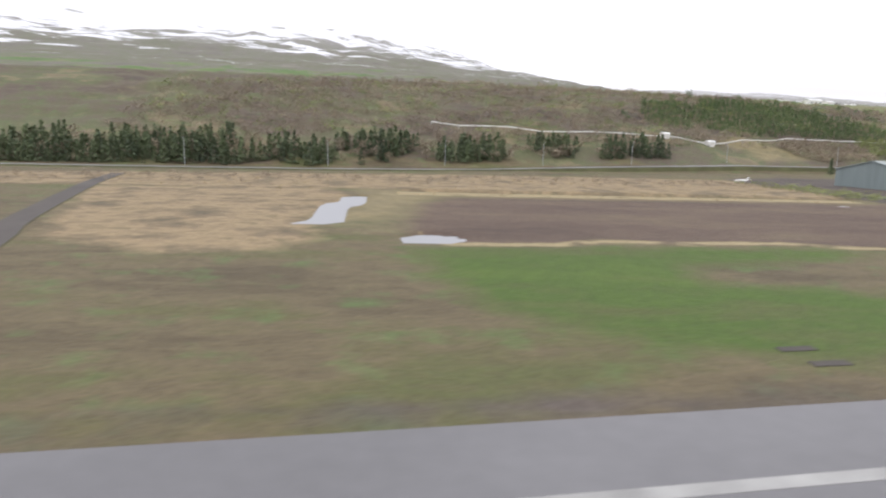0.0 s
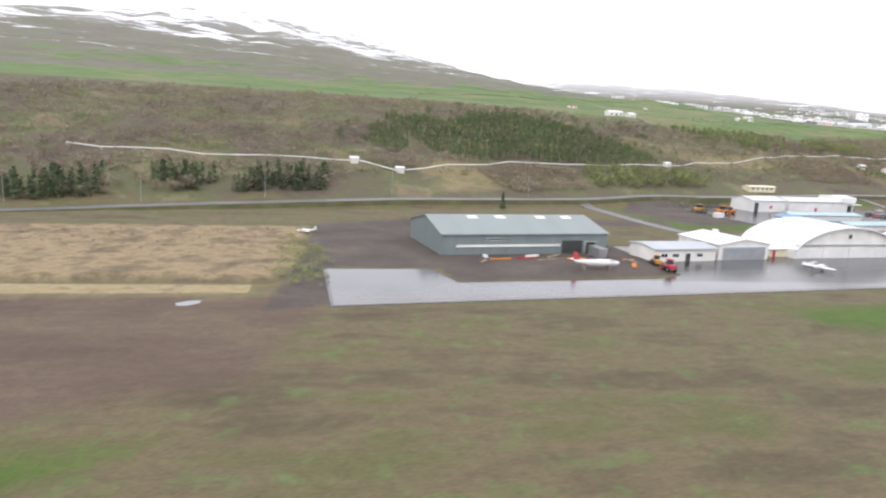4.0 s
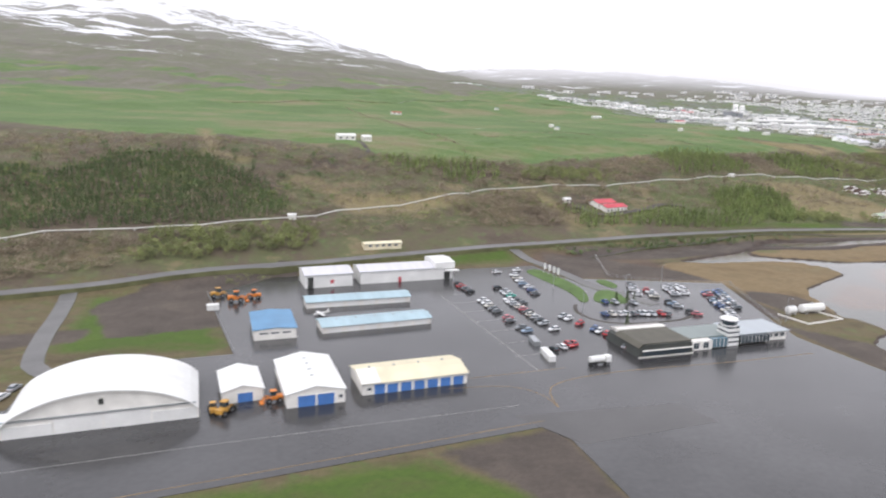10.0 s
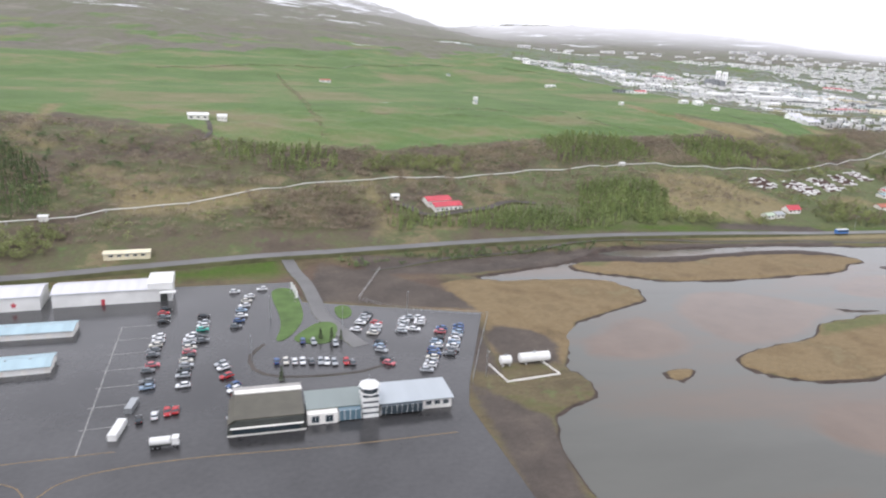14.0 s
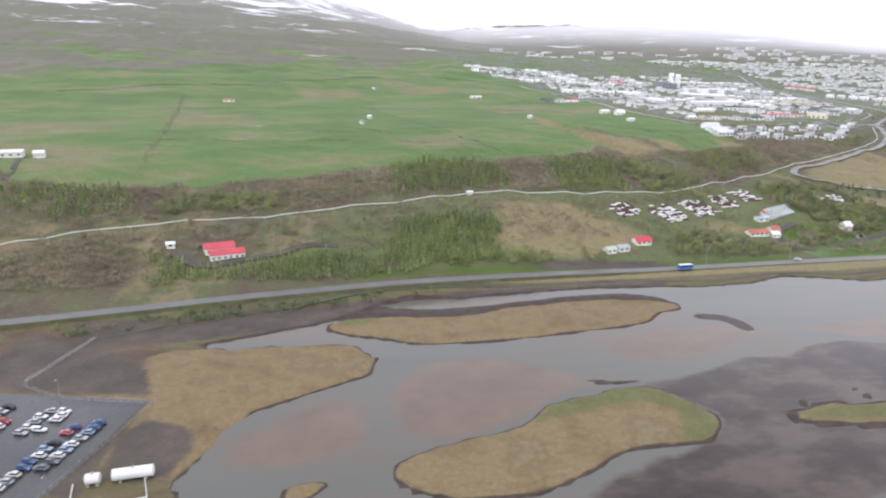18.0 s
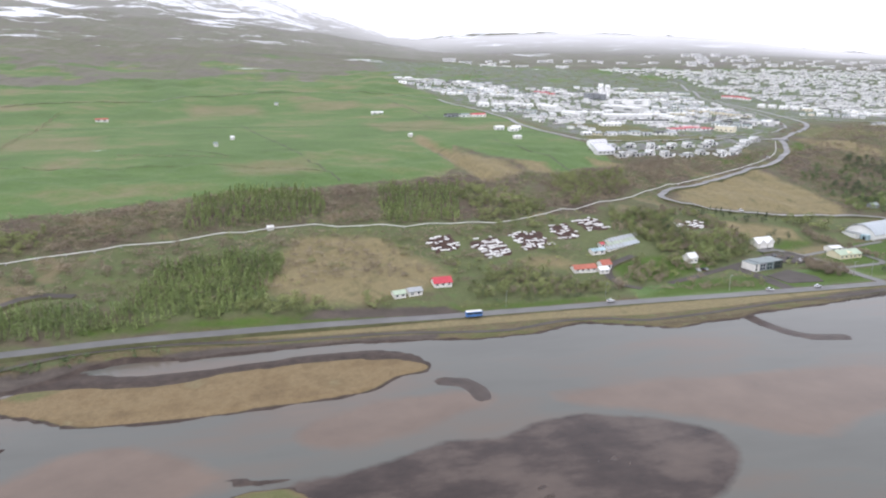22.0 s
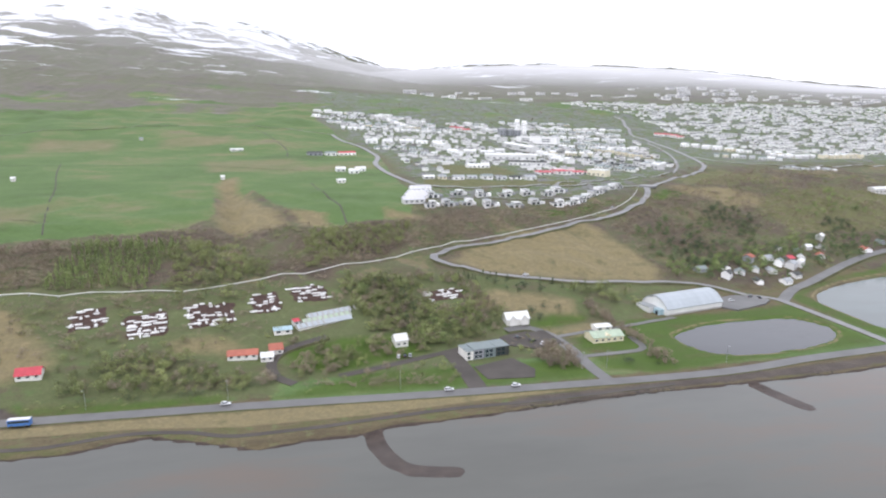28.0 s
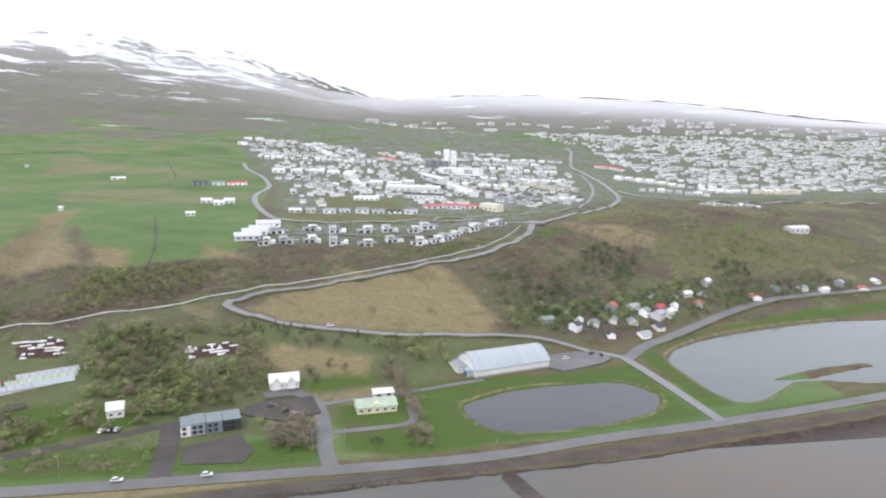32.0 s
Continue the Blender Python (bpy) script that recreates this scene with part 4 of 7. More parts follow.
def slab(name, poly, z, material, label, category, thick=0.3):
    bm = bmesh.new()
    f = bm.faces.new([bm.verts.new((x, y, z)) for x, y in poly])
    f.normal_update()
    if f.normal.z < 0:
        f.normal_flip()
    r = bmesh.ops.extrude_face_region(bm, geom=[f])
    low = [v for v in r["geom"] if isinstance(v, bmesh.types.BMVert)]
    base = [v for v in bm.verts if v not in low]
    for v in base:
        v.co.z -= thick
    bmesh.ops.triangulate(bm, faces=[q for q in bm.faces if len(q.verts) > 4])
    bmesh.ops.recalc_face_normals(bm, faces=bm.faces[:])
    return tagged(new(name, mesh_of(name, bm, material)), label, category, kind="structure")


# ---- runway, apron, roads ----
AZ = 0.1
M_STAND = surface("damp_old_concrete", (0.052, 0.05, 0.0485), 0.28, spread=0.3, scale=0.06, fine=0.8, bump=0.05)
slab("apron", APRON, AZ, M_ASPHALT, "wet dark asphalt apron and car park", "apron")


def rw(x, off):
    """A point beside the runway's edge: off metres towards the hill."""
    return (x, -10.2 + 0.098 * x + off)


slab("runway", [rw(-900, 0), rw(1050, 0), rw(1050, -42), rw(-900, -42)], 0.06, M_RUNWAY, "damp grey asphalt runway with worn edges", "runway")
line_on("trim", rw(-900, -6.3), rw(1050, -6.3), 0.8, 0.075, M_LINE, "worn white runway edge line")
line_on("trim", rw(-900, -21), rw(1050, -21), 0.45, 0.075, M_LINE, "worn white runway centre line")
# Pale concrete end; its lighter base colour also stands in for wet sheen.
M_SHEENCONC = surface("pale_concrete_with_sheen", (0.12, 0.12, 0.123), 0.16, spread=0.3, scale=0.07, fine=0.7, bump=0.04)
slab("path_6", [(162.2, 95.9), (161.7, 124.8), (184.5, 125.2), (187.6, 112.4), (226, 115.4), (262, 114.4), (300, 113.6), (300, 112.2), (243.2, 105.4)], AZ + 0.012, M_SHEENCONC, "pale concrete taxiway end before the hangar, wet sheen in its colour", "pavement", 0.1)
slab("path_2", [(397, 134), (439, 133), (442, 122), (407, 118)], AZ + 0.012, M_STAND, "paler concrete aircraft stand", "pavement", 0.1)
strip("road_1", [(-400, 150), (-100, 172), (20, 186), (100, 212), (190, 236), (274, 257), (326, 275), (432, 299), (484, 308), (590, 326), (642, 333), (737, 341),
                 (846, 344), (940, 344), (1050, 347), (1110, 357), (1165, 365), (1264, 384), (1500, 440)], 6.6, M_ROAD, "grey asphalt highway along the foot of the hill", lift=0.35)
strip("road_2", [(274, 257), (277, 230), (279, 208), (283, 186), (290, 178)], 5.4, M_ROAD, "wet asphalt side road to the hangars", lift=0.15)
strip("road_3", [(456, 303), (459.5, 292), (464, 278), (467.5, 256), (469.5, 241), (474.5, 227), (481, 212)], 5.4, M_ROAD, "asphalt access road to the car park", lift=0.2)
strip("road_4", [(1165, 366), (1163, 400), (1159, 440), (1154, 452), (1123, 470), (1096, 473), (1036, 470), (992, 474), (965, 480), (948, 490), (957, 503), (968, 510), (1019, 532.5),
                 (1057, 554.5), (1099, 576), (1139, 608), (1160, 636), (1172, 661), (1195, 681), (1225, 706), (1281, 757), (1312, 811), (1338, 905), (1358, 1000), (1370, 1110), (1390, 1180), (1433, 1299), (1453, 1385)], 5.2,
      M_PALEROAD, "asphalt road climbing in a loop to the town", lift=0.4)
strip("road_5", [(1168, 659), (1128, 670), (1084, 666), (1040, 656), (993, 649), (967, 657), (950, 690), (938, 740), (934, 790), (940, 840), (938, 880), (924, 937), (906, 980), (893, 1040)], 5.2, M_PALEROAD, "light grey ring road round the estate", lift=0.4)
strip("road_13", [(1352, 1030), (1323, 920), (1292, 836), (1256, 764), (1222, 727), (1158, 694), (1108, 684), (1094, 678), (1088, 668)], 3.2, M_PALEROAD, "narrow pale street along the estate", lift=0.4)
strip("road_14", [(1334, 866), (1344, 830), (1372, 806), (1439, 795), (1511, 800), (1628, 802), (1800, 830)], 6.0, M_PALEROAD, "pale road to the far quarter", lift=0.4)
strip("road_15", [(940, 608), (975, 608), (1040, 611), (1088, 622), (1112, 640), (1118, 668)], 4.0, M_ROAD, "grey street between estate houses", lift=0.3)
strip("road_16", [(960, 700), (1000, 704), (1060, 712), (1090, 706)], 3.6, M_ROAD, "grey street behind the low houses", lift=0.3)
tagged(slab("roundabout", [(1173 + 8 * math.cos(k * math.pi / 8), 662 + 8 * math.sin(k * math.pi / 8)) for k in range(16)], float(hill(np.array([1173.0]), np.array([662.0]))[0]) + 1.5, M_PALEROAD, "small grey roundabout on the hill road", "road", 1.6))
strip("road_6", [(1159, 446), (1180, 466), (1201, 478), (1300, 530), (1420, 560), (1560, 600)], 7, M_ROAD, "asphalt shore road past houses", lift=0.3)
strip("road_7", [(945, 346), (943, 370), (940, 391)], 8, M_GRAVEL, "dark gravel drive to a grey building", lift=0.15)
strip("road_8", [(1003, 346), (1001, 363), (1000, 386), (996, 408), (988, 416), (974, 413)], 6.0, M_ROAD, "asphalt drive between lawns", lift=0.15)
strip("road_17", [(1003, 376), (1022, 378), (1036, 382), (1037, 399)], 3.6, M_ROAD, "narrow asphalt lane beside a lawn", lift=0.15)
strip("road_18", [(1000, 404), (1020, 410), (1039, 414), (1058, 420), (1076, 425)], 3.4, M_ROAD, "narrow lane to the sports hall", lift=0.15)
strip("road_9", [(882, 402), (867, 394), (860, 388), (857, 380), (860, 371), (868, 363)], 4.8, M_GRAVEL, "curved dark drive to a farm", lift=0.2)
strip("road_10", [(514, 357), (528, 347), (550, 352), (566, 360), (580, 367), (592, 366)], 5.5, M_GRAVEL, "gravel yard track by a red-roofed house", lift=0.3)
strip("road_11", [(4, 28), (-0.5, 44), (-5, 58), (-19, 116), (-25, 150)], 3.4, M_GRAVEL, "gravel track across the marsh", lift=0.1)
for px, py in ((64, 3.9), (64.3, 1.3)):
    slab("drain_cover", [(px - 1.2, py - 0.5), (px + 1.2, py - 0.3), (px + 1.2, py + 0.5), (px - 1.2, py + 0.3)], 0.06, M_GRAVEL, "dark drain cover in the grass strip", "drain cover", 0.3)
strip("road_12", [(985, 413), (965, 402), (940, 391), (908, 377), (887, 369)], 4.6, M_GRAVEL, "narrow dark lane between lawns", lift=0.15)
strip("path_5", [(492, 291), (527, 303), (569, 312), (600, 323), (637, 328), (683, 328), (732, 327), (752, 324), (781, 321), (810, 327), (832, 325), (849, 320), (880, 322.5), (896, 325), (933, 330), (967, 332), (1030, 339)], 2.6, M_GRAVEL, "dark gravel path along the shore bank", "path", lift=0.12)
slab("path_3", [(951, 356), (948, 371), (968, 379), (975, 364), (972, 355)], 0.3, M_GRAVEL, "dark gravel yard beside a grey building", "pavement", 0.6)
slab("path_7", [(964, 398), (974, 411), (995, 414), (999, 395), (984, 388)], 0.75, M_GRAVEL, "dark parking yard among bare trees", "pavement", 1.2)
slab("path_4", [(1113, 437), (1119, 431), (1143, 440), (1151, 447), (1147, 461), (1120, 462)], 1.0, M_ROAD, "asphalt yard beside the sports hall", "pavement", 1.5)
for k, (xa, ya, xb, yb) in enumerate([(405, 236, 413, 159), (393, 157, 421, 159.5), (163, 98, 287, 111.5), (287, 111.5, 403, 130.2), (246, 124, 330, 133), (330, 133, 400, 139)]):
    line_on("trim", (xa, ya), (xb, yb), 0.14 if k > 3 else 0.24, AZ + 0.014, M_LINE if k in (0, 4, 5) else M_YLINE, "faded painted apron line")
for a, b in zip(smooth_line([(409, 136), (409.5, 141), (412, 147.6), (421, 152), (440, 154.5), (470, 155), (500, 157)], 3), smooth_line([(409, 136), (409.5, 141), (412, 147.6), (421, 152), (440, 154.5), (470, 155), (500, 157)], 3)[1:]):
    line_on("trim", a[:2], b[:2], 0.28, AZ + 0.014, M_YLINE, "curved faded yellow taxi line")
bend = smooth_line([(409, 136), (408.4, 142), (405, 148), (398, 151), (386, 151.5)], 3)
for a, b in zip(bend, bend[1:]):
    line_on("trim", a[:2], b[:2], 0.24, AZ + 0.018, M_YLINE, "curved faded yellow taxi line")
for k in range(7):
    y = 170 + 11 * k
    line_on("trim", (404 + 0.1 * (236 - y), y), (415 + 0.1 * (236 - y), y + 1.4), 0.2, AZ + 0.014, M_LINE, "faded white stand line")
M_LAWN = surface("bright_mown_lawn", (0.085, 0.145, 0.04), 0.9, spread=0.35, scale=0.2, fine=2.5)
for lawn in ([(451, 271), (459, 272), (462, 256), (463.5, 241), (462, 231), (458, 220), (454, 218), (456, 230), (455, 243), (452, 258)], [(459, 219), (466, 215), (473, 216), (475, 232), (469, 235), (463, 227)], [(473.5, 249), (480, 250), (480.5, 239), (475.5, 235)]):
    slab("lawn", rounded(lawn), AZ + 0.14, M_LAWN, "bright green lawn island with a kerb", "lawn", 0.14)

# ---- airport buildings ----
gh = shed("grey_hangar", 190, 142.6, A, 47, 27, 5.2, 3.0, "x", M_GREYWALL, M_GREYROOF, "long grey steel hangar with skylights on its roof",
          doors=[(40.5, 43.5, 3.0, M_DARK)], windows=[(12, 18, 3.5, 4.1)])
part("door_rail", box(4, 33, -0.22, -0.08, 1.9, 2.5), M_WHITE, gh, "pale sliding door rail")
part("sliding_door", box(33.5, 39.5, -0.14, 0, 0.1, 3.4), M_DARK, gh, "open dark sliding door")
for sx in (11.4, 19.4, 31.4, 39.4):
    part("skylight", swap(prism([(10.2, 5.2 + 3 * 10.2 / 13.5 + 0.21), (12.2, 5.2 + 3 * 12.2 / 13.5 + 0.21), (12.2, 5.2 + 3 * 12.2 / 13.5 + 0.33), (10.2, 5.2 + 3 * 10.2 / 13.5 + 0.33)], sx - 0.6, sx + 2.2)), M_WHITE, gh)
annex = shed("hangar_annex", 244, 136.2, A, 19, 11, 3.3, 0.6, "x", M_WHITEWALL, M_PALESTEEL, "low white workshop with a pale blue roof", "workshop",
             doors=[(9.5, 11, 2.2, M_DARK)], windows=[(2, 4, 1.2, 2.2), (5.5, 7.5, 1.2, 2.2), (13, 15, 1.2, 2.2)])
hall = shed("gabled_hangar", 264.2, 139.4, A, 16.6, 16.5, 4.2, 1.35, "y", M_WHITEWALL, M_WHITE, "white gabled hangar with a faded sign band", doors=[(1.2, 15.4, 3.6, M_STEEL)])
part("sign_band", box(1.6, 15, -0.16, -0.1, 3.2, 3.55), M_PALEBLUE, hall, "faded pale blue lettering band")
part("chimney", box(7.6, 8.8, 11, 12.2, 4.9, 6.6), M_WHITE, hall)
link = shed("link_building", 281, 144.6, A, 9, 5, 2.3, 0.4, "x", M_CREAM, M_WHITE, "low cream passage between two hangars", "building", doors=[(3.6, 4.8, 2.0, M_REDROOF)])
arc = thing("arched_hangar", 289.8, 142.6, 0.1, A * 0.75, "large white hangar with a curved vault roof", "hangar")
W, R, H0, DEP = 38.2, 8.5, 2.2, 21.0


def vault(x, r=0.0):
    return H0 + (R - H0 + r) * (1 - ((x - W / 2) / (W / 2)) ** 2) ** 0.72


prof = [(W * k / 24, vault(W * k / 24)) for k in range(25)]
part("wall", prism([(0, -0.4)] + [(W, -0.4)] + [(x, z) for x, z in prof[::-1]], 0.3, DEP), M_WHITEWALL, arc)
for k in range(6):
    seg = [(W * j / 24, vault(W * j / 24) + 0.05) for j in range(4 * k, 4 * k + 5)]
    part("roof", prism(seg + [(x, z + 0.3) for x, z in seg[::-1]], -0.6, DEP + 0.5), M_WHITE, arc)
for k in range(4):
    x0, x1 = W * (0.5 + 9.4 * k) / W + 0.1, W * (0.5 + 9.4 * k) / W + 9.2
    part("sliding_door", box(x0, min(x1, W - 0.4), 0.12 + 0.05 * (k % 2), 0.3, 0.05, 3.6 if k in (1, 2) else 2.6), M_WHITE, arc, "tall cream sliding door leaf")
part("door_rail", box(0.4, W - 0.4, -0.1, 0.3, 3.62, 3.95), M_STEEL, arc)
part("vent", box(W / 2 - 0.5, W / 2 + 0.4, 0.05, 0.3, 5.6, 6.8), M_DARK, arc)
small = shed("small_hangar", 332.4, 152.3, A, 9.2, 14, 3.0, 1.3, "y", M_WHITEWALL, M_WHITE, "small white gabled hangar with a blue door", doors=[(3.4, 6.8, 2.4, M_BLUEDOOR)])
midh = shed("gabled_hangar", 346.7, 147.3, A * 0.8, 13.6, 23, 3.4, 1.5, "y", M_WHITEWALL, M_WHITE, "white gabled hangar with two blue doors",
            doors=[(2.6, 6.6, 2.8, M_BLUEDOOR), (7.1, 11.0, 2.8, M_BLUEDOOR)], windows=[(12.0, 13.0, 1.2, 2.2)])
for yy in (6, 10, 14, 18):
    part("roof_vent", box(6.4, 7.2, yy, yy + 0.5, 5.0, 5.25), M_STEEL, midh)
yel = shed("row_hangar", 364.6, 151.3, A * 0.8, 27.2, 12.6, 3.0, 1.3, "x", M_WHITEWALL, M_CREAM, "long hangar with cream roof and a row of blue doors",
           doors=[(6.2 + 3.45 * k, 8.9 + 3.45 * k, 2.4, M_BLUEDOOR) for k in range(6)], windows=[(1.2, 2.4, 1.2, 2.0)])
part("doorway", box(3.0, 5.6, -0.1, 0.0, 0, 2.6), M_BLUEDOOR, yel, "blue sliding door on a steel frame")
part("roof_strip", swap(prism([(-0.4, 3.18), (6.1, 4.53), (6.1, 4.6), (-0.4, 3.26)], -0.3, 4.6)), M_WHITE, yel, "white end bay of the roof")
for k in range(4):
    part("roof_vent", box(3 + 6.5 * k, 3.5 + 6.5 * k, 6.6, 7.1, 4.3, 4.75), M_STEEL, yel)
blue = shed("blue_roofed_store", 338.4, 196.0, A * 0.6, 12.4, 19, 3.3, 0.5, "y", M_WHITEWALL, M_BLUEROOF, "white store with a low bright blue roof", "building",
            windows=[(1.6, 4.2, 1.9, 2.5), (4.9, 7.5, 1.9, 2.5), (8.2, 10.8, 1.9, 2.5)])
row1 = shed("row_hangar", 355.2, 227.0, A * 0.6, 37, 8.5, 2.2, 0.8, "x", M_WHITEWALL, M_PALEBLUE, "long low white shed row with a pale blue roof", doors=[(3 + 5.6 * k, 7 + 5.6 * k, 1.8, M_WHITE) for k in range(6)])
row2 = shed("row_hangar", 358.6, 199.2, A, 35.5, 9, 2.1, 0.8, "x", M_WHITEWALL, M_PALEBLUE, "long low white shed row with a pale blue roof", doors=[(2 + 5.6 * k, 6 + 5.6 * k, 1.8, M_WHITE) for k in range(6)])
for rw_ in (row1, row2):
    for k in range(5):
        part("roof_vent", box(5 + 6.2 * k, 5.5 + 6.2 * k, 4.0, 4.5, 2.7, 3.3), M_STEEL, rw_)
star = shed("white_hangar", 356.0, 253.6, A * 0.9, 18.5, 14, 5.2, 1.4, "x", M_WHITE, M_PALEROOF, "white steel hangar with a red star on its wall", doors=[(1.0, 3.2, 4.4, M_DARK)])
bm = bmesh.new()
pts = [(10.5 + (1.25 if k % 2 == 0 else 0.52) * math.sin(k * math.pi / 5), 2.3 + (1.25 if k % 2 == 0 else 0.52) * math.cos(k * math.pi / 5)) for k in range(10)]
part("star", prism(pts, -0.06, 0.0, bm), M_REDROOF, star, "flat red painted star")
store = shed("white_hangar", 377.6, 257.2, A * 0.8, 39, 13, 5.0, 1.3, "x", M_WHITE, M_PALEROOF, "long white steel warehouse with a raised end", "warehouse",
             doors=[(15.5, 16.7, 2.2, M_REDROOF), (35, 37.5, 3.2, M_DARK)], windows=[(31, 36, 5.0, 5.5)])
part("end_block", swap(prism([(-0.5, 4.8), (13.5, 4.8), (13.5, 7.2), (6.5, 7.9), (-0.5, 7.2)], 31, 39.5)), M_WHITE, store, "raised white upper storey")
part("canopy", box(35, 40.5, -3.2, -0.5, 4.0, 4.3), M_WHITE, store)
hut = shed("yellow_hut", 384.5, 297.2, A, 17.5, 5, 2.4, 0.5, "x", M_CREAM, M_CREAM, "small cream hut above the road", "hut", windows=[(2 + 3 * k, 3.6 + 3 * k, 1.0, 1.9) for k in range(5)])

# terminal
TA = radians(3.6)
term = thing("terminal_building", 444.9, 161.8, 0.1, TA, "airport terminal with dark hall, white wing and control tower", "terminal")
part("dark_hall", prism([(0, -0.3), (18.6, -0.3), (18.0, 3.6), (2.4, 3.6), (0.8, 2.4)], 0.6, 18), M_DARK, term, "dark clad terminal hall")
part("hall_roof", prism([(0.6, 2.55), (2.0, 3.65), (18.3, 3.65), (18.3, 3.9), (1.8, 3.9), (0.3, 2.75)], 1.2, 14), M_OLIVE, term, "olive brown sloping roof")
part("roof_step", box(1.6, 18.4, 14, 16, 3.2, 4.2), M_WHITEWALL, term, "pale raised roof strip")
part("roof_step", box(1.2, 18.4, 16.1, 18.3, 3.2, 3.9), M_CONCRETE, term, "pale raised roof strip")
part("front_glazing", box(1.4, 17.2, 0.3, 0.62, 0.6, 2.0), M_WINDOW, term, "dark ribbon glazing")
part("plinth", box(0.2, 18.6, 0.3, 0.7, 0.0, 0.3), M_WHITEWALL, term)
part("canopy", box(1.0, 18.0, -0.4, 0.4, 2.2, 2.3), M_WHITEWALL, term, "thin white canopy edge")
wing = part("white_wing", box(19.2, 56.6, 4.6, 14, -0.3, 3.0), M_WHITEWALL, term, "white rendered wing")
part("wing_roof", box(18.9, 37.2, 4.3, 14.3, 3.0, 3.25), M_GREYROOF, term, "grey flat roof")
part("wing_roof", box(37.3, 57.0, 3.6, 15.5, 3.0, 3.2), M_PALESTEEL, term, "pale grey flat roof")
part("lobby", box(19.0, 26.6, 2.2, 4.6, 0, 2.8), M_WHITEWALL, term)
part("lobby_glass", box(26.8, 32.4, 2.4, 4.5, 0.3, 2.95), M_BLUEGLASS, term, "bluish glazed front")
for k in range(5):
    part("mullion", box(26.8 + 1.38 * k, 26.92 + 1.38 * k, 2.3, 2.42, 0.3, 2.95), M_WHITE, term)
part("glass_front", box(37.4, 48.4, 2.6, 4.55, 0.7, 2.9), M_WINDOW, term, "long dark glazed front")
for k in range(9):
    part("mullion", box(37.4 + 1.36 * k, 37.5 + 1.36 * k, 2.5, 2.62, 0.7, 2.9), M_WHITE, term)
for k in range(3):
    window(term, 49.6 + 2.3 * k, 51.2 + 2.3 * k, 4.6, 1.0, 2.3)
for x0 in (20.0, 23.4):
    window(term, x0, x0 + 2.0, 2.2, 0.4, 2.4)
for k in range(4):
    part("tower_storey", box(32.8, 37.0, 3.0, 8.0, 1.5 * k, 1.5 * k + 0.95), M_WHITE, term, "white tower storey band")
    part("tower_window", box(32.95, 36.85, 3.15, 7.85, 1.5 * k + 0.95, 1.5 * k + 1.5), M_WINDOW, term, "dark window band of the tower")
cab = part("tower_cab", bmesh.ops.create_cone(b0 := bmesh.new(), segments=8, radius1=2.2, radius2=2.6, depth=1.7, cap_ends=True, matrix=Matrix.Translation((34.9, 5.6, 6.95))) and b0, M_WINDOW, term, "glazed octagonal tower cab")
part("cab_roof", bmesh.ops.create_cone(b0 := bmesh.new(), segments=8, radius1=2.85, radius2=2.5, depth=0.45, cap_ends=True, matrix=Matrix.Translation((34.9, 5.6, 8.02))) and b0, M_WHITE, cab)
part("cab_gallery", bmesh.ops.create_cone(b0 := bmesh.new(), segments=8, radius1=2.7, radius2=2.7, depth=0.3, cap_ends=True, matrix=Matrix.Translation((34.9, 5.6, 6.1))) and b0, M_WHITE, cab)
part("antenna", tube([(34.9, 5.6, 8.1), (34.9, 5.6, 11.0)], 0.06, 6), M_STEEL, cab)

# fuel tanks beside the car park
for tx, ty, ln, rad in ((521, 192.6, 3.6, 1.35), (527.2, 193.2, 10.0, 1.5)):
    tk = thing("fuel_tank", tx, ty, ground_z(tx + ln / 2, ty), A * 0.6, "white cylindrical fuel tank on concrete saddles", "tank", "fuel tanks")
    part("shell", tube([(0, 0, rad + 0.5), (0.25, 0, rad + 0.5), (ln - 0.25, 0, rad + 0.5), (ln, 0, rad + 0.5)], [rad * 0.7, rad, rad, rad * 0.7], 20), M_WHITE, tk)
    for sx in (ln * 0.2, ln * 0.8):
        part("saddle", box(sx - 0.25, sx + 0.25, -rad * 0.8, rad * 0.8, -0.2, 1.0), M_CONCRETE, tk)
    part("hatch", tube([(ln / 2, 0, 2 * rad + 0.4), (ln / 2, 0, 2 * rad + 0.9)], 0.35, 10), M_STEEL, tk)
pw = thing("bund_wall", 520, 181.5, 0, A, "low white concrete wall round the fuel yard", "wall")
for a, b in (((0.2, 0), (17.5, 0.8)), ((17.5, 0.8), (15.6, 14.5)), ((0.2, 0), (-0.6, 12))):
    d = Vector((b[0] - a[0], b[1] - a[1], 0))
    wbm = box(0, d.length, -0.1, 0.1, -0.3, 0.6)
    bmesh.ops.transform(wbm, matrix=Matrix.Translation((*a, 0)) @ Matrix.Rotation(math.atan2(d.y, d.x), 4, "Z"), verts=wbm.verts[:])
    part("wall_panel", wbm, M_WHITEWALL, pw)

# ---- buildings by the shore road and on the slope ----
def house(x, y, turn, w, d, h, rise, wall, roof, label, category="house", along="x", n_win=3, z=None, group="", name="house"):
    zz = ground_z(x, y) if z is None else z
    gap = w / n_win
    wins = [(gap * (k + 0.28), gap * (k + 0.72), 0.9, 2.0) for k in range(n_win)]
    if h > 4.4:
        wins += [(gap * (k + 0.28), gap * (k + 0.72), 3.3, 4.4) for k in range(n_win)]
    return shed(name, x, y, turn, w, d, h, rise, along, wall, roof, label, category, z=zz, windows=wins, group=group, gutter=False)


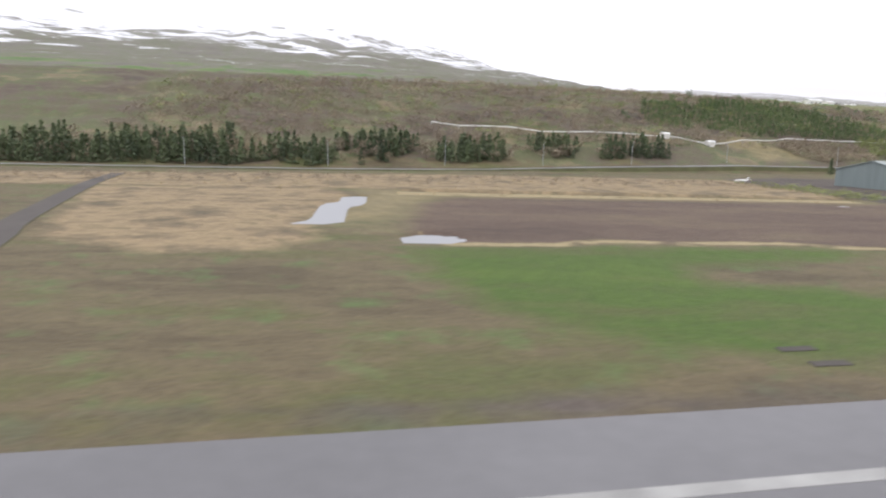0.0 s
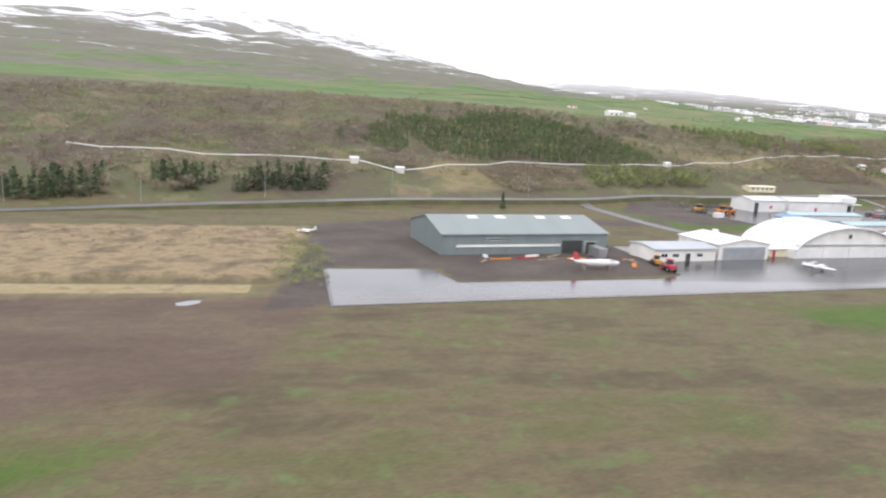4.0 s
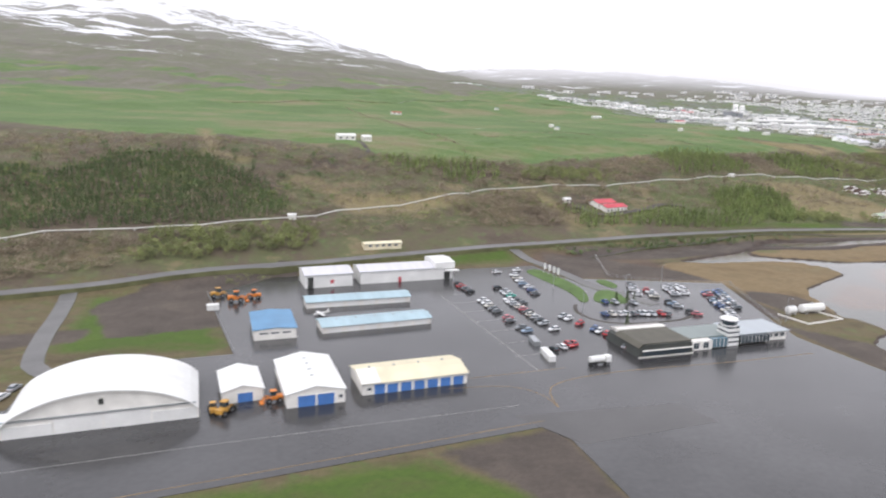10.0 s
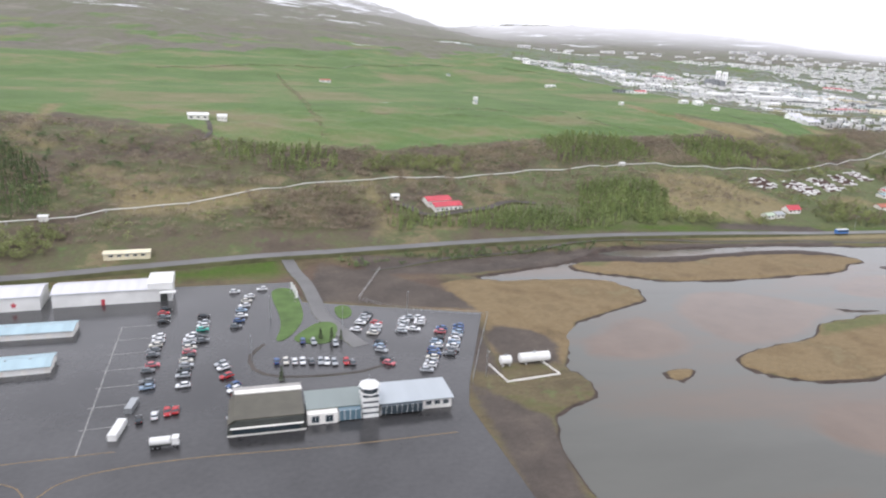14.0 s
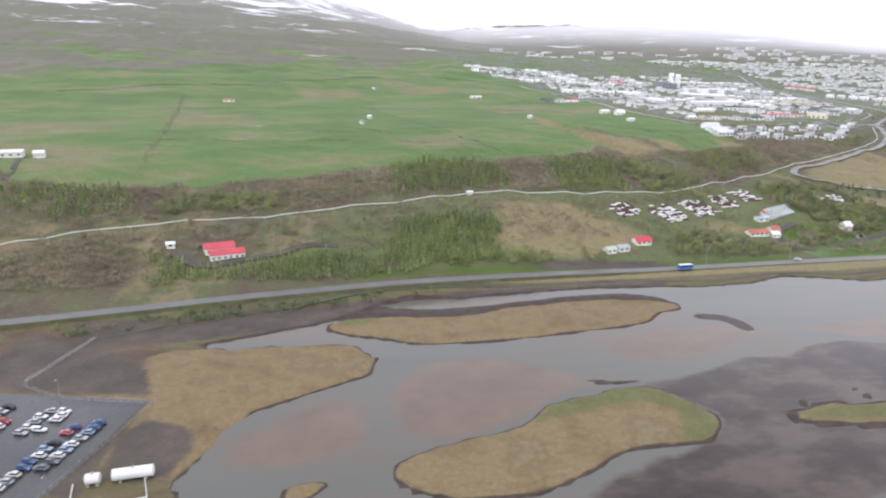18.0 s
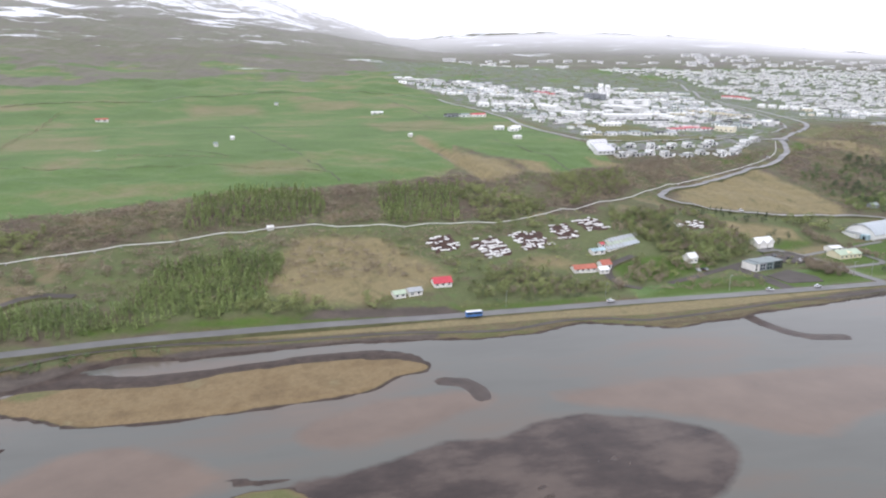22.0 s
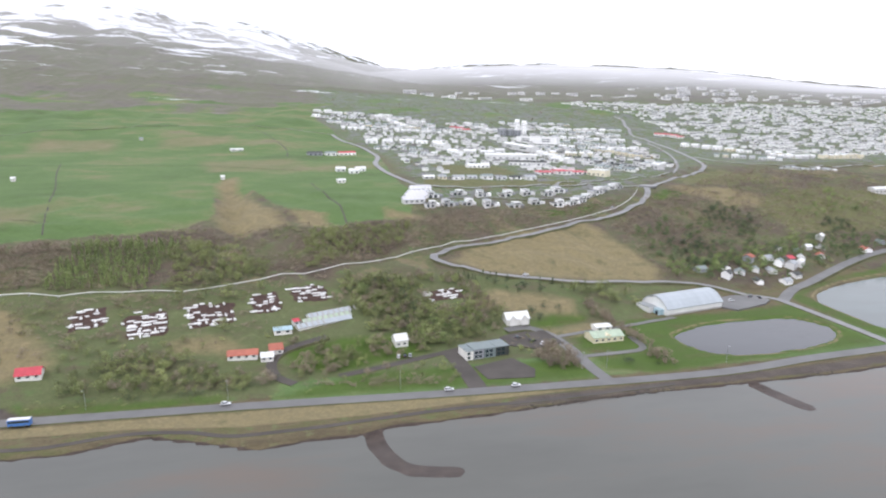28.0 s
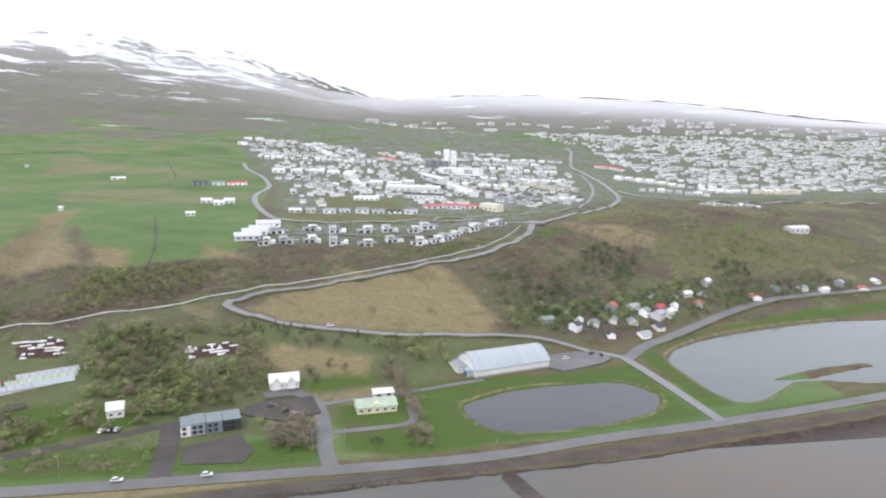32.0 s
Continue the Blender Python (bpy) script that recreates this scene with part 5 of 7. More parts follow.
sp = thing("sports_hall", 1072.8, 427.6, ground_z(1095, 436), radians(15), "large hall with white walls and a curved pale steel roof", "sports hall")
part("wall", swap(prism([(0, -0.8), (21, -0.8), (21, 3.6), (17.5, 7.0), (10.5, 9.0), (3.5, 7.0), (0, 3.6)], 0, 42)), M_WHITE, sp)
prof = [(-0.4, 3.6), (1.6, 5.5), (4.2, 7.5), (7.4, 8.9), (10.5, 9.4), (13.6, 8.9), (16.8, 7.5), (19.4, 5.5), (21.4, 3.6)]
for k in range(8):
    (x0, z0), (x1, z1) = prof[k], prof[k + 1]
    part("roof", swap(prism([(x0, z0), (x1, z1), (x1, z1 + 0.25), (x0, z0 + 0.25)], -0.4, 42.4)), M_PALESTEEL, sp, "curved corrugated steel roof sheet")
porch = part("porch", box(-3.2, 0.05, 3, 8, -0.8, 3.2), M_PALEBLUE, sp, "pale blue entrance porch")
part("door", box(-3.3, -3.2, 4.4, 6.4, -0.2, 2.2), M_WINDOW, porch)
annex = part("annex", box(-5.5, 0.04, 9, 20, -0.8, 3.3), M_WHITE, sp, "low white side annex")
part("roof", box(-5.7, 0.04, 8.8, 20.2, 3.3, 3.55), M_STEEL, annex)
part("plinth", box(0, 42, -0.12, 0.02, -0.8, 0.9), M_CONCRETE, sp, "grey concrete plinth")

gr = house(1014.0, 391.6, radians(6), 17, 10, 2.8, 1.9, M_CREAM, M_GREENROOF, "cream house with a pale green roof beside a lawn", n_win=5)
part("dormer", prism([(6.8, 2.6), (10.2, 2.6), (10.2, 3.4), (8.5, 4.4), (6.8, 3.4)], 0.4, 4), M_CREAM, gr)
house(1022, 408, radians(6), 9, 6, 2.4, 0.8, M_WHITEWALL, M_WHITE, "small white outbuilding behind a green-roofed house", "outbuilding", n_win=2)
dk = thing("grey_office", 946, 378.5, ground_z(957, 380), radians(13), "three-part grey flat-roofed building with large windows", "building")
for k, (x0, x1, h, mt) in enumerate([(0, 3.6, 4.4, M_WHITEWALL), (3.8, 9.0, 4.8, M_GREYTOWN), (9.4, 15.4, 4.6, M_GREYWALL), (15.8, 22.4, 4.6, M_DARK)]):
    blk = part("block", box(x0, x1, 0, 9.5, -0.5, h), mt, dk, "flat-roofed clad block")
    part("roof", box(x0 - 0.1, x1 + 0.1, -0.1, 9.6, h, h + 0.2), M_GREYWALL, blk)
    for z0 in (0.7, 2.7):
        for j in range(max(1, int((x1 - x0) / 2.4))):
            part("window", box(x0 + 0.5 + 2.2 * j, x0 + 2.0 + 2.2 * j, -0.06, 0.02, z0, z0 + 1.3), M_WINDOW, blk)
house(914.4, 394.8, radians(14), 6.4, 5.6, 3.4, 2.4, M_WHITEWALL, M_WHITE, "tall narrow white house with a steep roof among trees", along="x", n_win=2)
wh = house(976, 418, radians(8), 13, 8, 3.2, 2.8, M_WHITEWALL, M_WHITE, "white house with steep gables and white roof", n_win=4)
for gx0 in (1.0, 7.6):
    part("gable", prism([(gx0, 0), (gx0 + 4, 0), (gx0 + 4, 3.2), (gx0 + 2, 5.4), (gx0, 3.2)], -1.2, 3), M_WHITEWALL, wh)
    for sgn in (-1, 1):
        xm = gx0 + 2
        part("gable_roof", prism([(xm, 5.45), (xm + sgn * 2.3, 2.95), (xm + sgn * 2.3, 3.15), (xm, 5.65)], -1.5, 3.4), M_WHITE, wh)
for k in range(3):
    gl = shed("greenhouse", 868.5 + 2.6 * k, 406.5 + 4.7 * k, radians(26), 29 - 3 * k, 4.6, 1.8, 1.3, "x", M_WHITEWALL, (M_PALESTEEL, M_GREENROOF, M_PALESTEEL)[k], "long weathered greenhouse with white ribs", "greenhouse", group="long greenhouses", gutter=False)
    for j in range(9 if k else 5):
        for y0, z0, y1, z1 in ((-0.4, 1.75, 2.3, 3.35), (2.3, 3.35, 5.0, 1.75)):
            part("rib", swap(prism([(y0, z0 + 0.15), (y1, z1 + 0.15), (y1, z1 + 0.26), (y0, z0 + 0.26)], 1.2 + 3 * j, 1.9 + 3 * j)), M_CONCRETE, gl, "pale roof rib")
house(866, 411, radians(26), 3, 3.4, 2.4, 0.9, M_WHITEWALL, M_REDROOF, "little shed with a red roof beside greenhouses", "shed", n_win=1)
house(857, 403, radians(8), 8.5, 4.5, 2.4, 1.0, M_WHITEWALL, M_PALEBLUE, "small pale-roofed shed beside greenhouses", "shed", n_win=2)
house(838, 383, radians(3), 13, 6, 2.2, 1.6, M_WHITEWALL, M_ORANGEROOF, "farmhouse with a faded orange roof", n_win=4)
house(852.5, 382, radians(3), 5.5, 5.5, 2.2, 1.4, M_WHITEWALL, M_WHITE, "white farm outbuilding beside the farmhouse", "outbuilding", n_win=2)
house(856, 387, radians(8), 6, 6, 2.6, 2.0, M_WHITEWALL, M_ORANGEROOF, "small annexe with a rusty red roof", "outbuilding", n_win=2)
house(757, 368.4, radians(7), 9.4, 6, 2.3, 2.2, M_WHITEWALL, M_REDROOF, "white cottage with a bright red roof", n_win=3)
house(735.5, 359.2, radians(12), 6, 5, 2.3, 1.2, M_WHITEWALL, M_GREENROOF, "small white shed with a green roof", "shed", n_win=2)
house(743, 361, radians(12), 7, 5.5, 2.4, 1.2, M_WHITEWALL, M_STEEL, "white shed with a grey roof", "shed", n_win=2)
house(531.5, 350.6, radians(16), 16, 8, 3.0, 1.5, M_WHITEWALL, M_REDROOF, "large white bungalow with a red roof on the slope", n_win=6)
house(528.5, 355.6, radians(16), 14, 9, 3.2, 1.6, M_WHITEWALL, M_REDROOF, "rear wing of a bungalow with a red roof", n_win=4)
house(510, 361, radians(10), 4, 3, 2.2, 0.8, M_WHITEWALL, M_WHITE, "little white shed by a track", "shed", n_win=1)
for fx, fy, fw in ((391, 489.5, 13), (409.5, 492, 6)):
    house(fx, fy, radians(8), fw, 7, 3.0, 1.2, M_WHITEWALL, M_WHITE, "white farm building on the open field", "barn", n_win=3, group="farm on the field")
for fx, fy, fw, fr in ((487, 818, 12, M_ORANGEROOF), (624, 640, 3, M_GREYROOF), (634, 678, 3, M_WHITE), (779, 873, 14, M_WHITE), (664, 955, 4, M_GREYROOF), (893, 668, 7, M_WHITE), (795, 686, 3, M_WHITE)):
    house(fx, fy, radians(12), fw, 5, 2.4, 1.0, M_WHITEWALL, fr, "distant low field barn in green pasture", "barn", n_win=2, group="field barns")
SH = [(1125, 487, 11, 2), (1143, 479, 8, 3), (1159, 486, 8, 2), (1165, 474, 9, 3), (1182, 475, 9, 0), (1176, 505, 8, 1), (1172, 490, 8, 2), (1186, 490, 9, 0), (1196, 484, 8, 3), (1212, 500, 9, 0), (1228, 522, 10, 2), (1215, 524, 8, 3), (1238, 530, 9, 0), (1196, 500, 7, 5), (1255, 532, 8, 3), (1320, 545, 9, 2), (1190, 508, 9, 0), (1203, 496, 11, 0), (1222, 510, 12, 0)]
SH += [(1152, 492, 7, 3), (1208, 508, 8, 4), (1263, 546, 10, 0), (1243, 516, 9, 1), (1295, 530, 10, 1), (1356, 547, 9, 0), (1378, 556, 8, 0), (1397, 551, 10, 4), (1420, 566, 9, 0), (1340, 548, 7, 5), (1450, 580, 9, 0), (1480, 590, 8, 1)]
for k, (x, y, w, r) in enumerate(SH):
    house(x, y, radians(14 + 23 * (k % 4)), w * 0.72, 4.6 + k % 3, 4.5 if k % 4 == 1 else 2.6, 1.5, M_TOWNWALL if k % 5 else M_GREYTOWN, [M_STEEL, M_ORANGEROOF, M_GREYROOF, M_DARK, M_REDROOF, M_GREYROOF, M_WHITE][6 if r == 0 and k % 3 == 0 else r], "white two-storey house by the shore road" if k % 4 == 1 else "low pale house by the shore road", n_win=3, group="houses by the shore")


# allotment beds under white fleece
M_SOIL = surface("dark_tilled_soil", (0.062, 0.036, 0.028), 0.95, spread=0.4, scale=0.6, fine=4, bump=0.4)
M_FLEECE = surface("white_garden_fleece", (0.72, 0.72, 0.70), 0.8, spread=0.12, scale=0.8)
rng = random.Random(7)
for cx, cy, pw_, pd in ((771, 415, 18, 18), (798, 411, 21, 25), (826, 420, 25, 23), (851, 433, 16, 20), (873, 443, 22, 16), (947, 447, 25, 12)):
    t0 = radians(14)
    cs, sn = math.cos(t0), math.sin(t0)
    qs = [(cx + a * pw_ / 2 * cs - b * pd / 2 * sn, cy + a * pw_ / 2 * sn + b * pd / 2 * cs) for a, b in ((-1, -1), (1, -1), (1, 1), (-1, 1))]
    bm = bmesh.new()
    N = 6
    grid = [[None] * (N + 1) for _ in range(N + 1)]
    for i in range(N + 1):
        for j in range(N + 1):
            u, v = (i / N - 0.5) * pw_, (j / N - 0.5) * pd
            X, Y = cx + u * cs - v * sn, cy + u * sn + v * cs
            edge_ = i in (0, N) or j in (0, N)
            grid[i][j] = bm.verts.new((X, Y, ground_z(X, Y) + (-0.2 if edge_ else 0.22 + rng.uniform(0, 0.1))))
    for i in range(N):
        for j in range(N):
            bm.faces.new((grid[i][j], grid[i + 1][j], grid[i + 1][j + 1], grid[i][j + 1]))
    bmesh.ops.recalc_face_normals(bm, faces=bm.faces[:])
    tagged(new("garden_plot", mesh_of("garden_plot", bm, M_SOIL)), "dark tilled allotment soil on the slope", "garden plot", "allotment plots")
    for k in range(int(pw_ * pd / 12.5)):
        u, v = (round(rng.uniform(-0.44, 0.44) * pw_ / 3.4) * 3.4 + rng.uniform(-0.5, 0.5)), (round(rng.uniform(-0.44, 0.44) * pd / 2.3) * 2.3 + rng.uniform(-0.3, 0.3))
        X, Y = cx + u * cs - v * sn, cy + u * sn + v * cs
        ln, wd = rng.uniform(1.6, 4.6), rng.uniform(0.7, 1.5)
        cv = prism([(-wd / 2, 0), (wd / 2, 0), (wd / 2, 0.35), (wd * 0.25, 0.6), (-wd * 0.25, 0.6), (-wd / 2, 0.35)], -ln / 2, ln / 2)
        ob = new("bed_cover", mesh_of("bed_cover", cv, M_FLEECE))
        ob.matrix_world = pose(X, Y, ground_z(X, Y) + 0.12, 0, 0, 14 + (90 if rng.random() < 0.75 else 0) + rng.uniform(-5, 5))
        tagged(ob, "white fleece cover over a garden bed", "garden cover", "allotment bed covers")

# ---- pipeline ----
pl = thing("pipeline", 0, 0, 0, 0, "long pale insulated pipeline on low supports", "pipeline")
PIPE = [(66, 270), (103, 273), (143, 274), (181, 277), (195, 269), (254, 301.5), (287, 307.5), (354, 327), (410, 352), (476, 381), (515, 389), (567, 399), (674, 432.5), (752, 434.5), (823, 444.5),
        (870, 463), (925, 490), (966, 515), (1014, 536.5), (1042, 552), (1062, 562), (1099, 584), (1122, 602), (1135, 617), (1155, 645)]
for k, (a, b) in enumerate(zip(PIPE, PIPE[1:])):
    m_ = max(1, int(math.dist(a, b) / 12))
    run = [(a[0] + (b[0] - a[0]) * i / m_, a[1] + (b[1] - a[1]) * i / m_) for i in range(m_ + 1)]
    run = [(x, y, ground_z(x, y) + 1.15) for x, y in run]
    part("pipe", tube(run, 0.26, 8), M_PIPE, pl)
    for x, y, z in run[:-1]:
        part("support", box(x - 0.25, x + 0.25, y - 0.4, y + 0.4, z - 1.9, z - 0.35), M_CONCRETE, pl)
for x, y in ((176, 276.5), (352, 326.5), (195, 269.5), (674, 432.5)):
    shed("valve_hut", x, y, A, 3.4, 2.6, 2.0, 0.5, "x", M_WHITEWALL, M_WHITE, "tiny white valve hut on the pipeline", "hut", gutter=False, group="valve huts")

# ---- street lamps, fences ----
lamp0 = None
for x, y in ((-20, 194), (25, 200), (66, 211.5), (104, 219), (143, 230), (190, 243), (250, 256), (789, 350), (842, 352), (912, 352), (996, 361), (1008, 361), (1066, 358), (452, 240), (476, 226), (500, 240), (515, 186), (448, 205)):
    zz = ground_z(x, y)
    if lamp0 is None:
        lamp0 = thing("street_lamp", x, y, zz, 0, "tall grey street lamp beside the road", "street lamp", "street lamps")
        part("pole", tube([(0, 0, -0.3), (0, 0, 4), (0, 0, 8.4)], [0.13, 0.1, 0.07], 8), M_STEEL, lamp0)
        part("arm", tube([(0, 0, 8.3), (0, -0.7, 8.6), (0, -1.5, 8.65)], 0.05, 6), M_STEEL, lamp0)
        part("lamp_head", box(-0.15, 0.15, -2.1, -1.4, 8.56, 8.72, bevel=0.03), M_STEEL, lamp0)
    else:
        copy_thing(lamp0, pose(x, y, zz))


def fence(points, label, gap=3.0, height=1.6, mat=None):
    f = thing("fence", points[0][0], points[0][1], 0, 0, label, "fence")
    line = smooth_line(points, gap)
    o = Vector((points[0][0], points[0][1], 0))
    tops = []
    post = tube([(0, 0, -0.3), (0, 0, height)], 0.05, 6)
    pm = mesh_of("post", post, M_STEEL)
    for p in line:
        zz = max(ground_z(p.x, p.y), -0.3)
        q = new("post", pm)
        q.parent = f
        q.matrix_local = Matrix.Translation(p - o + Vector((0, 0, zz)))
        tops.append(p - o + Vector((0, 0, zz)))
    for hh in (0.5, 1.0, height - 0.08):
        part("rail", tube([t + Vector((0, 0, hh)) for t in tops], 0.03, 5), mat or M_STEEL, f)


fence([(528.5, 234), (519, 208), (510, 182.5)], "grey steel fence along the car park edge")
fence([(528.5, 234.2), (500, 243), (484, 254)], "grey steel fence behind the car park")
fence([(496, 292), (490, 274), (484, 256)], "pale fence across rough ground", mat=M_WHITE)
fence([(321, 250), (327, 218), (333, 187)], "grey fence beside the apron")

# ---- vehicles ----
PAINT = {"white": (0.72, 0.73, 0.74), "silver": (0.38, 0.40, 0.42), "red": (0.42, 0.03, 0.035), "black": (0.02, 0.021, 0.024), "blue": (0.05, 0.10, 0.24), "teal": (0.05, 0.40, 0.32), "grey": (0.14, 0.15, 0.16), "pink": (0.48, 0.12, 0.14), "cream": (0.58, 0.56, 0.50), "sky": (0.24, 0.33, 0.44)}
CARS = {}
M_LAMP, M_TAIL = glass_like("headlight_lens", (0.6, 0.62, 0.62), 0.15), glass_like("tail_light_lens", (0.35, 0.02, 0.02), 0.2)
M_RIM = surface("alloy_rim", (0.45, 0.46, 0.47), 0.35, 0.8, spread=0.1)


def car(colour, x, y, turn, z=None):
    """A parked car 3.9 m long, along its own x."""
    m = pose(x, y, (AZ if z is None else z), 0, 0, turn)
    label = f"parked {colour} car on wet asphalt"
    if colour in CARS:
        return copy_thing(CARS[colour], m)
    paint = surface(f"{colour}_car_paint", PAINT[colour], 0.25, spread=0.06, bump=0)
    e = new("car")
    e.matrix_world = m
    tagged(e, label, "car", "parked cars")
    b = prism([(-1.95, 0.32), (-1.95, 0.72), (-1.85, 0.88), (-1.1, 0.92), (0.75, 0.92), (1.7, 0.80), (1.93, 0.62), (1.95, 0.32)], -0.82, 0.82)
    bmesh.ops.bevel(b, geom=b.edges[:], offset=0.07, segments=1, affect="EDGES")
    part("body", b, paint, e)
    g = bmesh.new()
    lo = [(-1.65, -0.74), (0.95, -0.74), (0.95, 0.74), (-1.65, 0.74)]
    hi = [(-1.25, -0.58), (0.25, -0.58), (0.25, 0.58), (-1.25, 0.58)]
    va, vb = [g.verts.new((*p, 0.9)) for p in lo], [g.verts.new((*p, 1.36)) for p in hi]
    for k in range(4):
        g.faces.new((va[k], va[(k + 1) % 4], vb[(k + 1) % 4], vb[k]))
    g.faces.new(vb)
    part("cabin_glass", g, M_WINDOW, e)
    part("roof", box(-1.3, 0.3, -0.61, 0.61, 1.35, 1.44, bevel=0.04), paint, e)
    for wx in (-1.22, 1.22):
        for s in (-1, 1):
            w = part("wheel", tube([(wx, s * 0.66, 0.31), (wx, s * 0.84, 0.31)], 0.31, 12), M_TYRE, e)
            part("rim", tube([(wx, s * 0.83, 0.31), (wx, s * 0.86, 0.31)], 0.19, 8), M_RIM, w)
    for s in (-1, 1):
        part("headlight", box(1.84, 1.96, s * 0.6 - 0.16, s * 0.6 + 0.16, 0.58, 0.7), M_LAMP, e)
        part("tail_light", box(-1.97, -1.9, s * 0.62 - 0.12, s * 0.62 + 0.12, 0.62, 0.8), M_TAIL, e)
    CARS[colour] = e
    return e


def car_row(x0, y0, x1, y1, n, turn, colours, jitter=0.55):
    for k in range(n):
        t = k / max(1, n - 1)
        if rng.random() < 0.13:
            continue
        car(rng.choice(colours), x0 + (x1 - x0) * t + rng.uniform(-jitter, jitter), y0 + (y1 - y0) * t + rng.uniform(-0.2, 0.2), turn + rng.uniform(-4, 4) + rng.choice((0, 180)))


MIX = ["white", "white", "silver", "cream", "white", "pink", "black", "sky", "blue", "grey", "silver", "white", "red"]
car_row(415.8, 251, 417, 239, 4, 8, ["red", "black", "grey"])
car_row(418, 226, 421.5, 190, 11, 8, MIX)
car_row(430, 243, 431.8, 221, 8, 8, ["white", "teal", "black", "silver", "grey"])
car_row(427.5, 229, 430.8, 190, 13, 8, MIX)
car_row(443.8, 262, 441, 232, 7, 8, MIX)
car_row(439.5, 203, 446, 183, 8, 35, ["white", "silver", "black", "red", "blue"])
car_row(423.4, 173, 434.5, 178, 8, 100, ["white", "white", "blue", "black", "silver", "red"])
car_row(455, 203, 477.5, 199.5, 10, 95, MIX)
car_row(463.4, 217.6, 473, 214.3, 4, 95, MIX)
car_row(486, 239.5, 480.5, 225, 6, 160, ["white", "black", "silver"])
car_row(488.4, 230, 485.4, 221, 4, 160, MIX)
car_row(499, 234, 495.2, 222, 5, 165, ["white", "white", "silver"])
car_row(503.6, 233.5, 500.2, 223, 5, 165, ["white", "white", "silver"])
car_row(509, 223, 499, 191.6, 12, 165, MIX)
car_row(515.5, 224.6, 507.8, 202, 9, 165, MIX)
car_row(487, 213.5, 488, 197.5, 6, 150, MIX)
car_row(438, 268, 448, 270, 2, 8, ["white"])
for x, y, t, c_ in ((283, 165, 70, "white"), (284, 170, 75, "silver"), (290, 172, 80, "white"), (446, 171, 30, "silver"), (915, 386, 80, "white"), (918, 386.5, 80, "black"), (920.5, 387, 80, "silver"),
                    (984, 398, 20, "black"), (988, 394, 60, "white"), (978, 404, 15, "grey"), (1143, 455, 30, "black"), (1147, 452, 80, "black"), (1126, 449, 20, "white"), (932, 346.5, 1, "white"), (961, 346.5, 1, "white"), (842, 346, 1, "white"), (1003, 476, 0, "white"), (1110, 595, 45, "white")):
    car(c_, x, y, t, max(ground_z(x, y), 0) + (0.1 if y < 280 else 0.42 if y in (346, 346.5, 476, 595) else 0.32))


def wheels(e, spots, r, wd):
    for x, y in spots:
        w = part("wheel", tube([(x, y - wd / 2, r), (x, y + wd / 2, r)], r, 14), M_TYRE, e)
        part("hub", tube([(x, y - wd / 2 - 0.02, r), (x, y + wd / 2 + 0.02, r)], r * 0.45, 10), M_STEEL, w)


def tanker(x, y, turn):
    e = thing("fuel_truck", x, y, AZ, turn, "white tank lorry parked on the apron", "truck")
    part("chassis", box(-3.2, 3.2, -0.5, 0.5, 0.55, 0.85), M_DARK, e)
    part("tank", tube([(-3.2, 0, 1.75), (-3.0, 0, 1.75), (1.2, 0, 1.75), (1.4, 0, 1.75)], [0.7, 0.95, 0.95, 0.7], 16), M_WHITE, e)
    cb = part("cab", box(1.6, 3.2, -1.0, 1.0, 0.7, 2.6, bevel=0.12), M_WHITE, e)
    part("windscreen", box(3.1, 3.24, -0.85, 0.85, 1.6, 2.3), M_WINDOW, cb)
    wheels(e, [(2.3, -0.9), (2.3, 0.9), (-1.4, -0.9), (-1.4, 0.9), (-2.5, -0.9), (-2.5, 0.9)], 0.48, 0.32)


tanker(431.6, 160.0, radians(4))


def loader(x, y, turn, mat, label, s=1.0):
    e = thing("wheel_loader", x, y, AZ, turn, label, "loader", "plant machines")
    e.scale = (s, s, s)
    part("body", box(-2.4, 0.2, -0.9, 0.9, 0.8, 1.9, bevel=0.1), mat, e)
    part("front_frame", box(0.2, 1.8, -0.7, 0.7, 0.7, 1.3, bevel=0.08), mat, e)
    cb = part("cab", box(-0.7, 0.7, -0.75, 0.75, 1.9, 3.1, bevel=0.08), M_WINDOW, e, "glazed cab")
    part("cab_roof", box(-0.8, 0.8, -0.82, 0.82, 3.1, 3.22), mat, cb)
    for q in (-0.6, 0.6):
        part("arm", tube([(0.9, q, 1.5), (1.9, q, 1.7), (2.7, q, 0.8)], 0.13, 6), mat, e)
    part("bucket", prism([(2.5, 0.15), (3.6, 0.1), (3.5, 0.25), (2.75, 0.4), (2.7, 1.2), (2.5, 1.2)], -1.25, 1.25), M_DARK if mat is M_YELLOW else mat, e)
    wheels(e, [(-1.5, -0.95), (-1.5, 0.95), (1.2, -0.95), (1.2, 0.95)], 0.7, 0.45)


loader(333.2, 147.2, radians(60), M_YELLOW, "yellow wheel loader beside the arched hangar")
loader(330.6, 148.4, radians(100), M_YELLOW, "small yellow loader beside the arched hangar", 0.8)
loader(343.8, 151.8, radians(190), M_ORANGE, "orange snow machine between two hangars", 0.9)
loader(242.6, 132.5, radians(80), M_YELLOW, "yellow loader at the workshop corner", 0.8)
loader(242.2, 125.6, radians(85), M_REDROOF, "red snow blower machine at the apron edge", 0.9)
loader(325.0, 246.5, radians(10), M_YELLOW, "yellow loader in the fenced yard", 1.1)
loader(331.5, 239.5, radians(5), M_ORANGE, "orange machine in the fenced yard", 1.2)
loader(337.5, 243.0, radians(170), M_ORANGE, "orange grader in the fenced yard", 1.0)
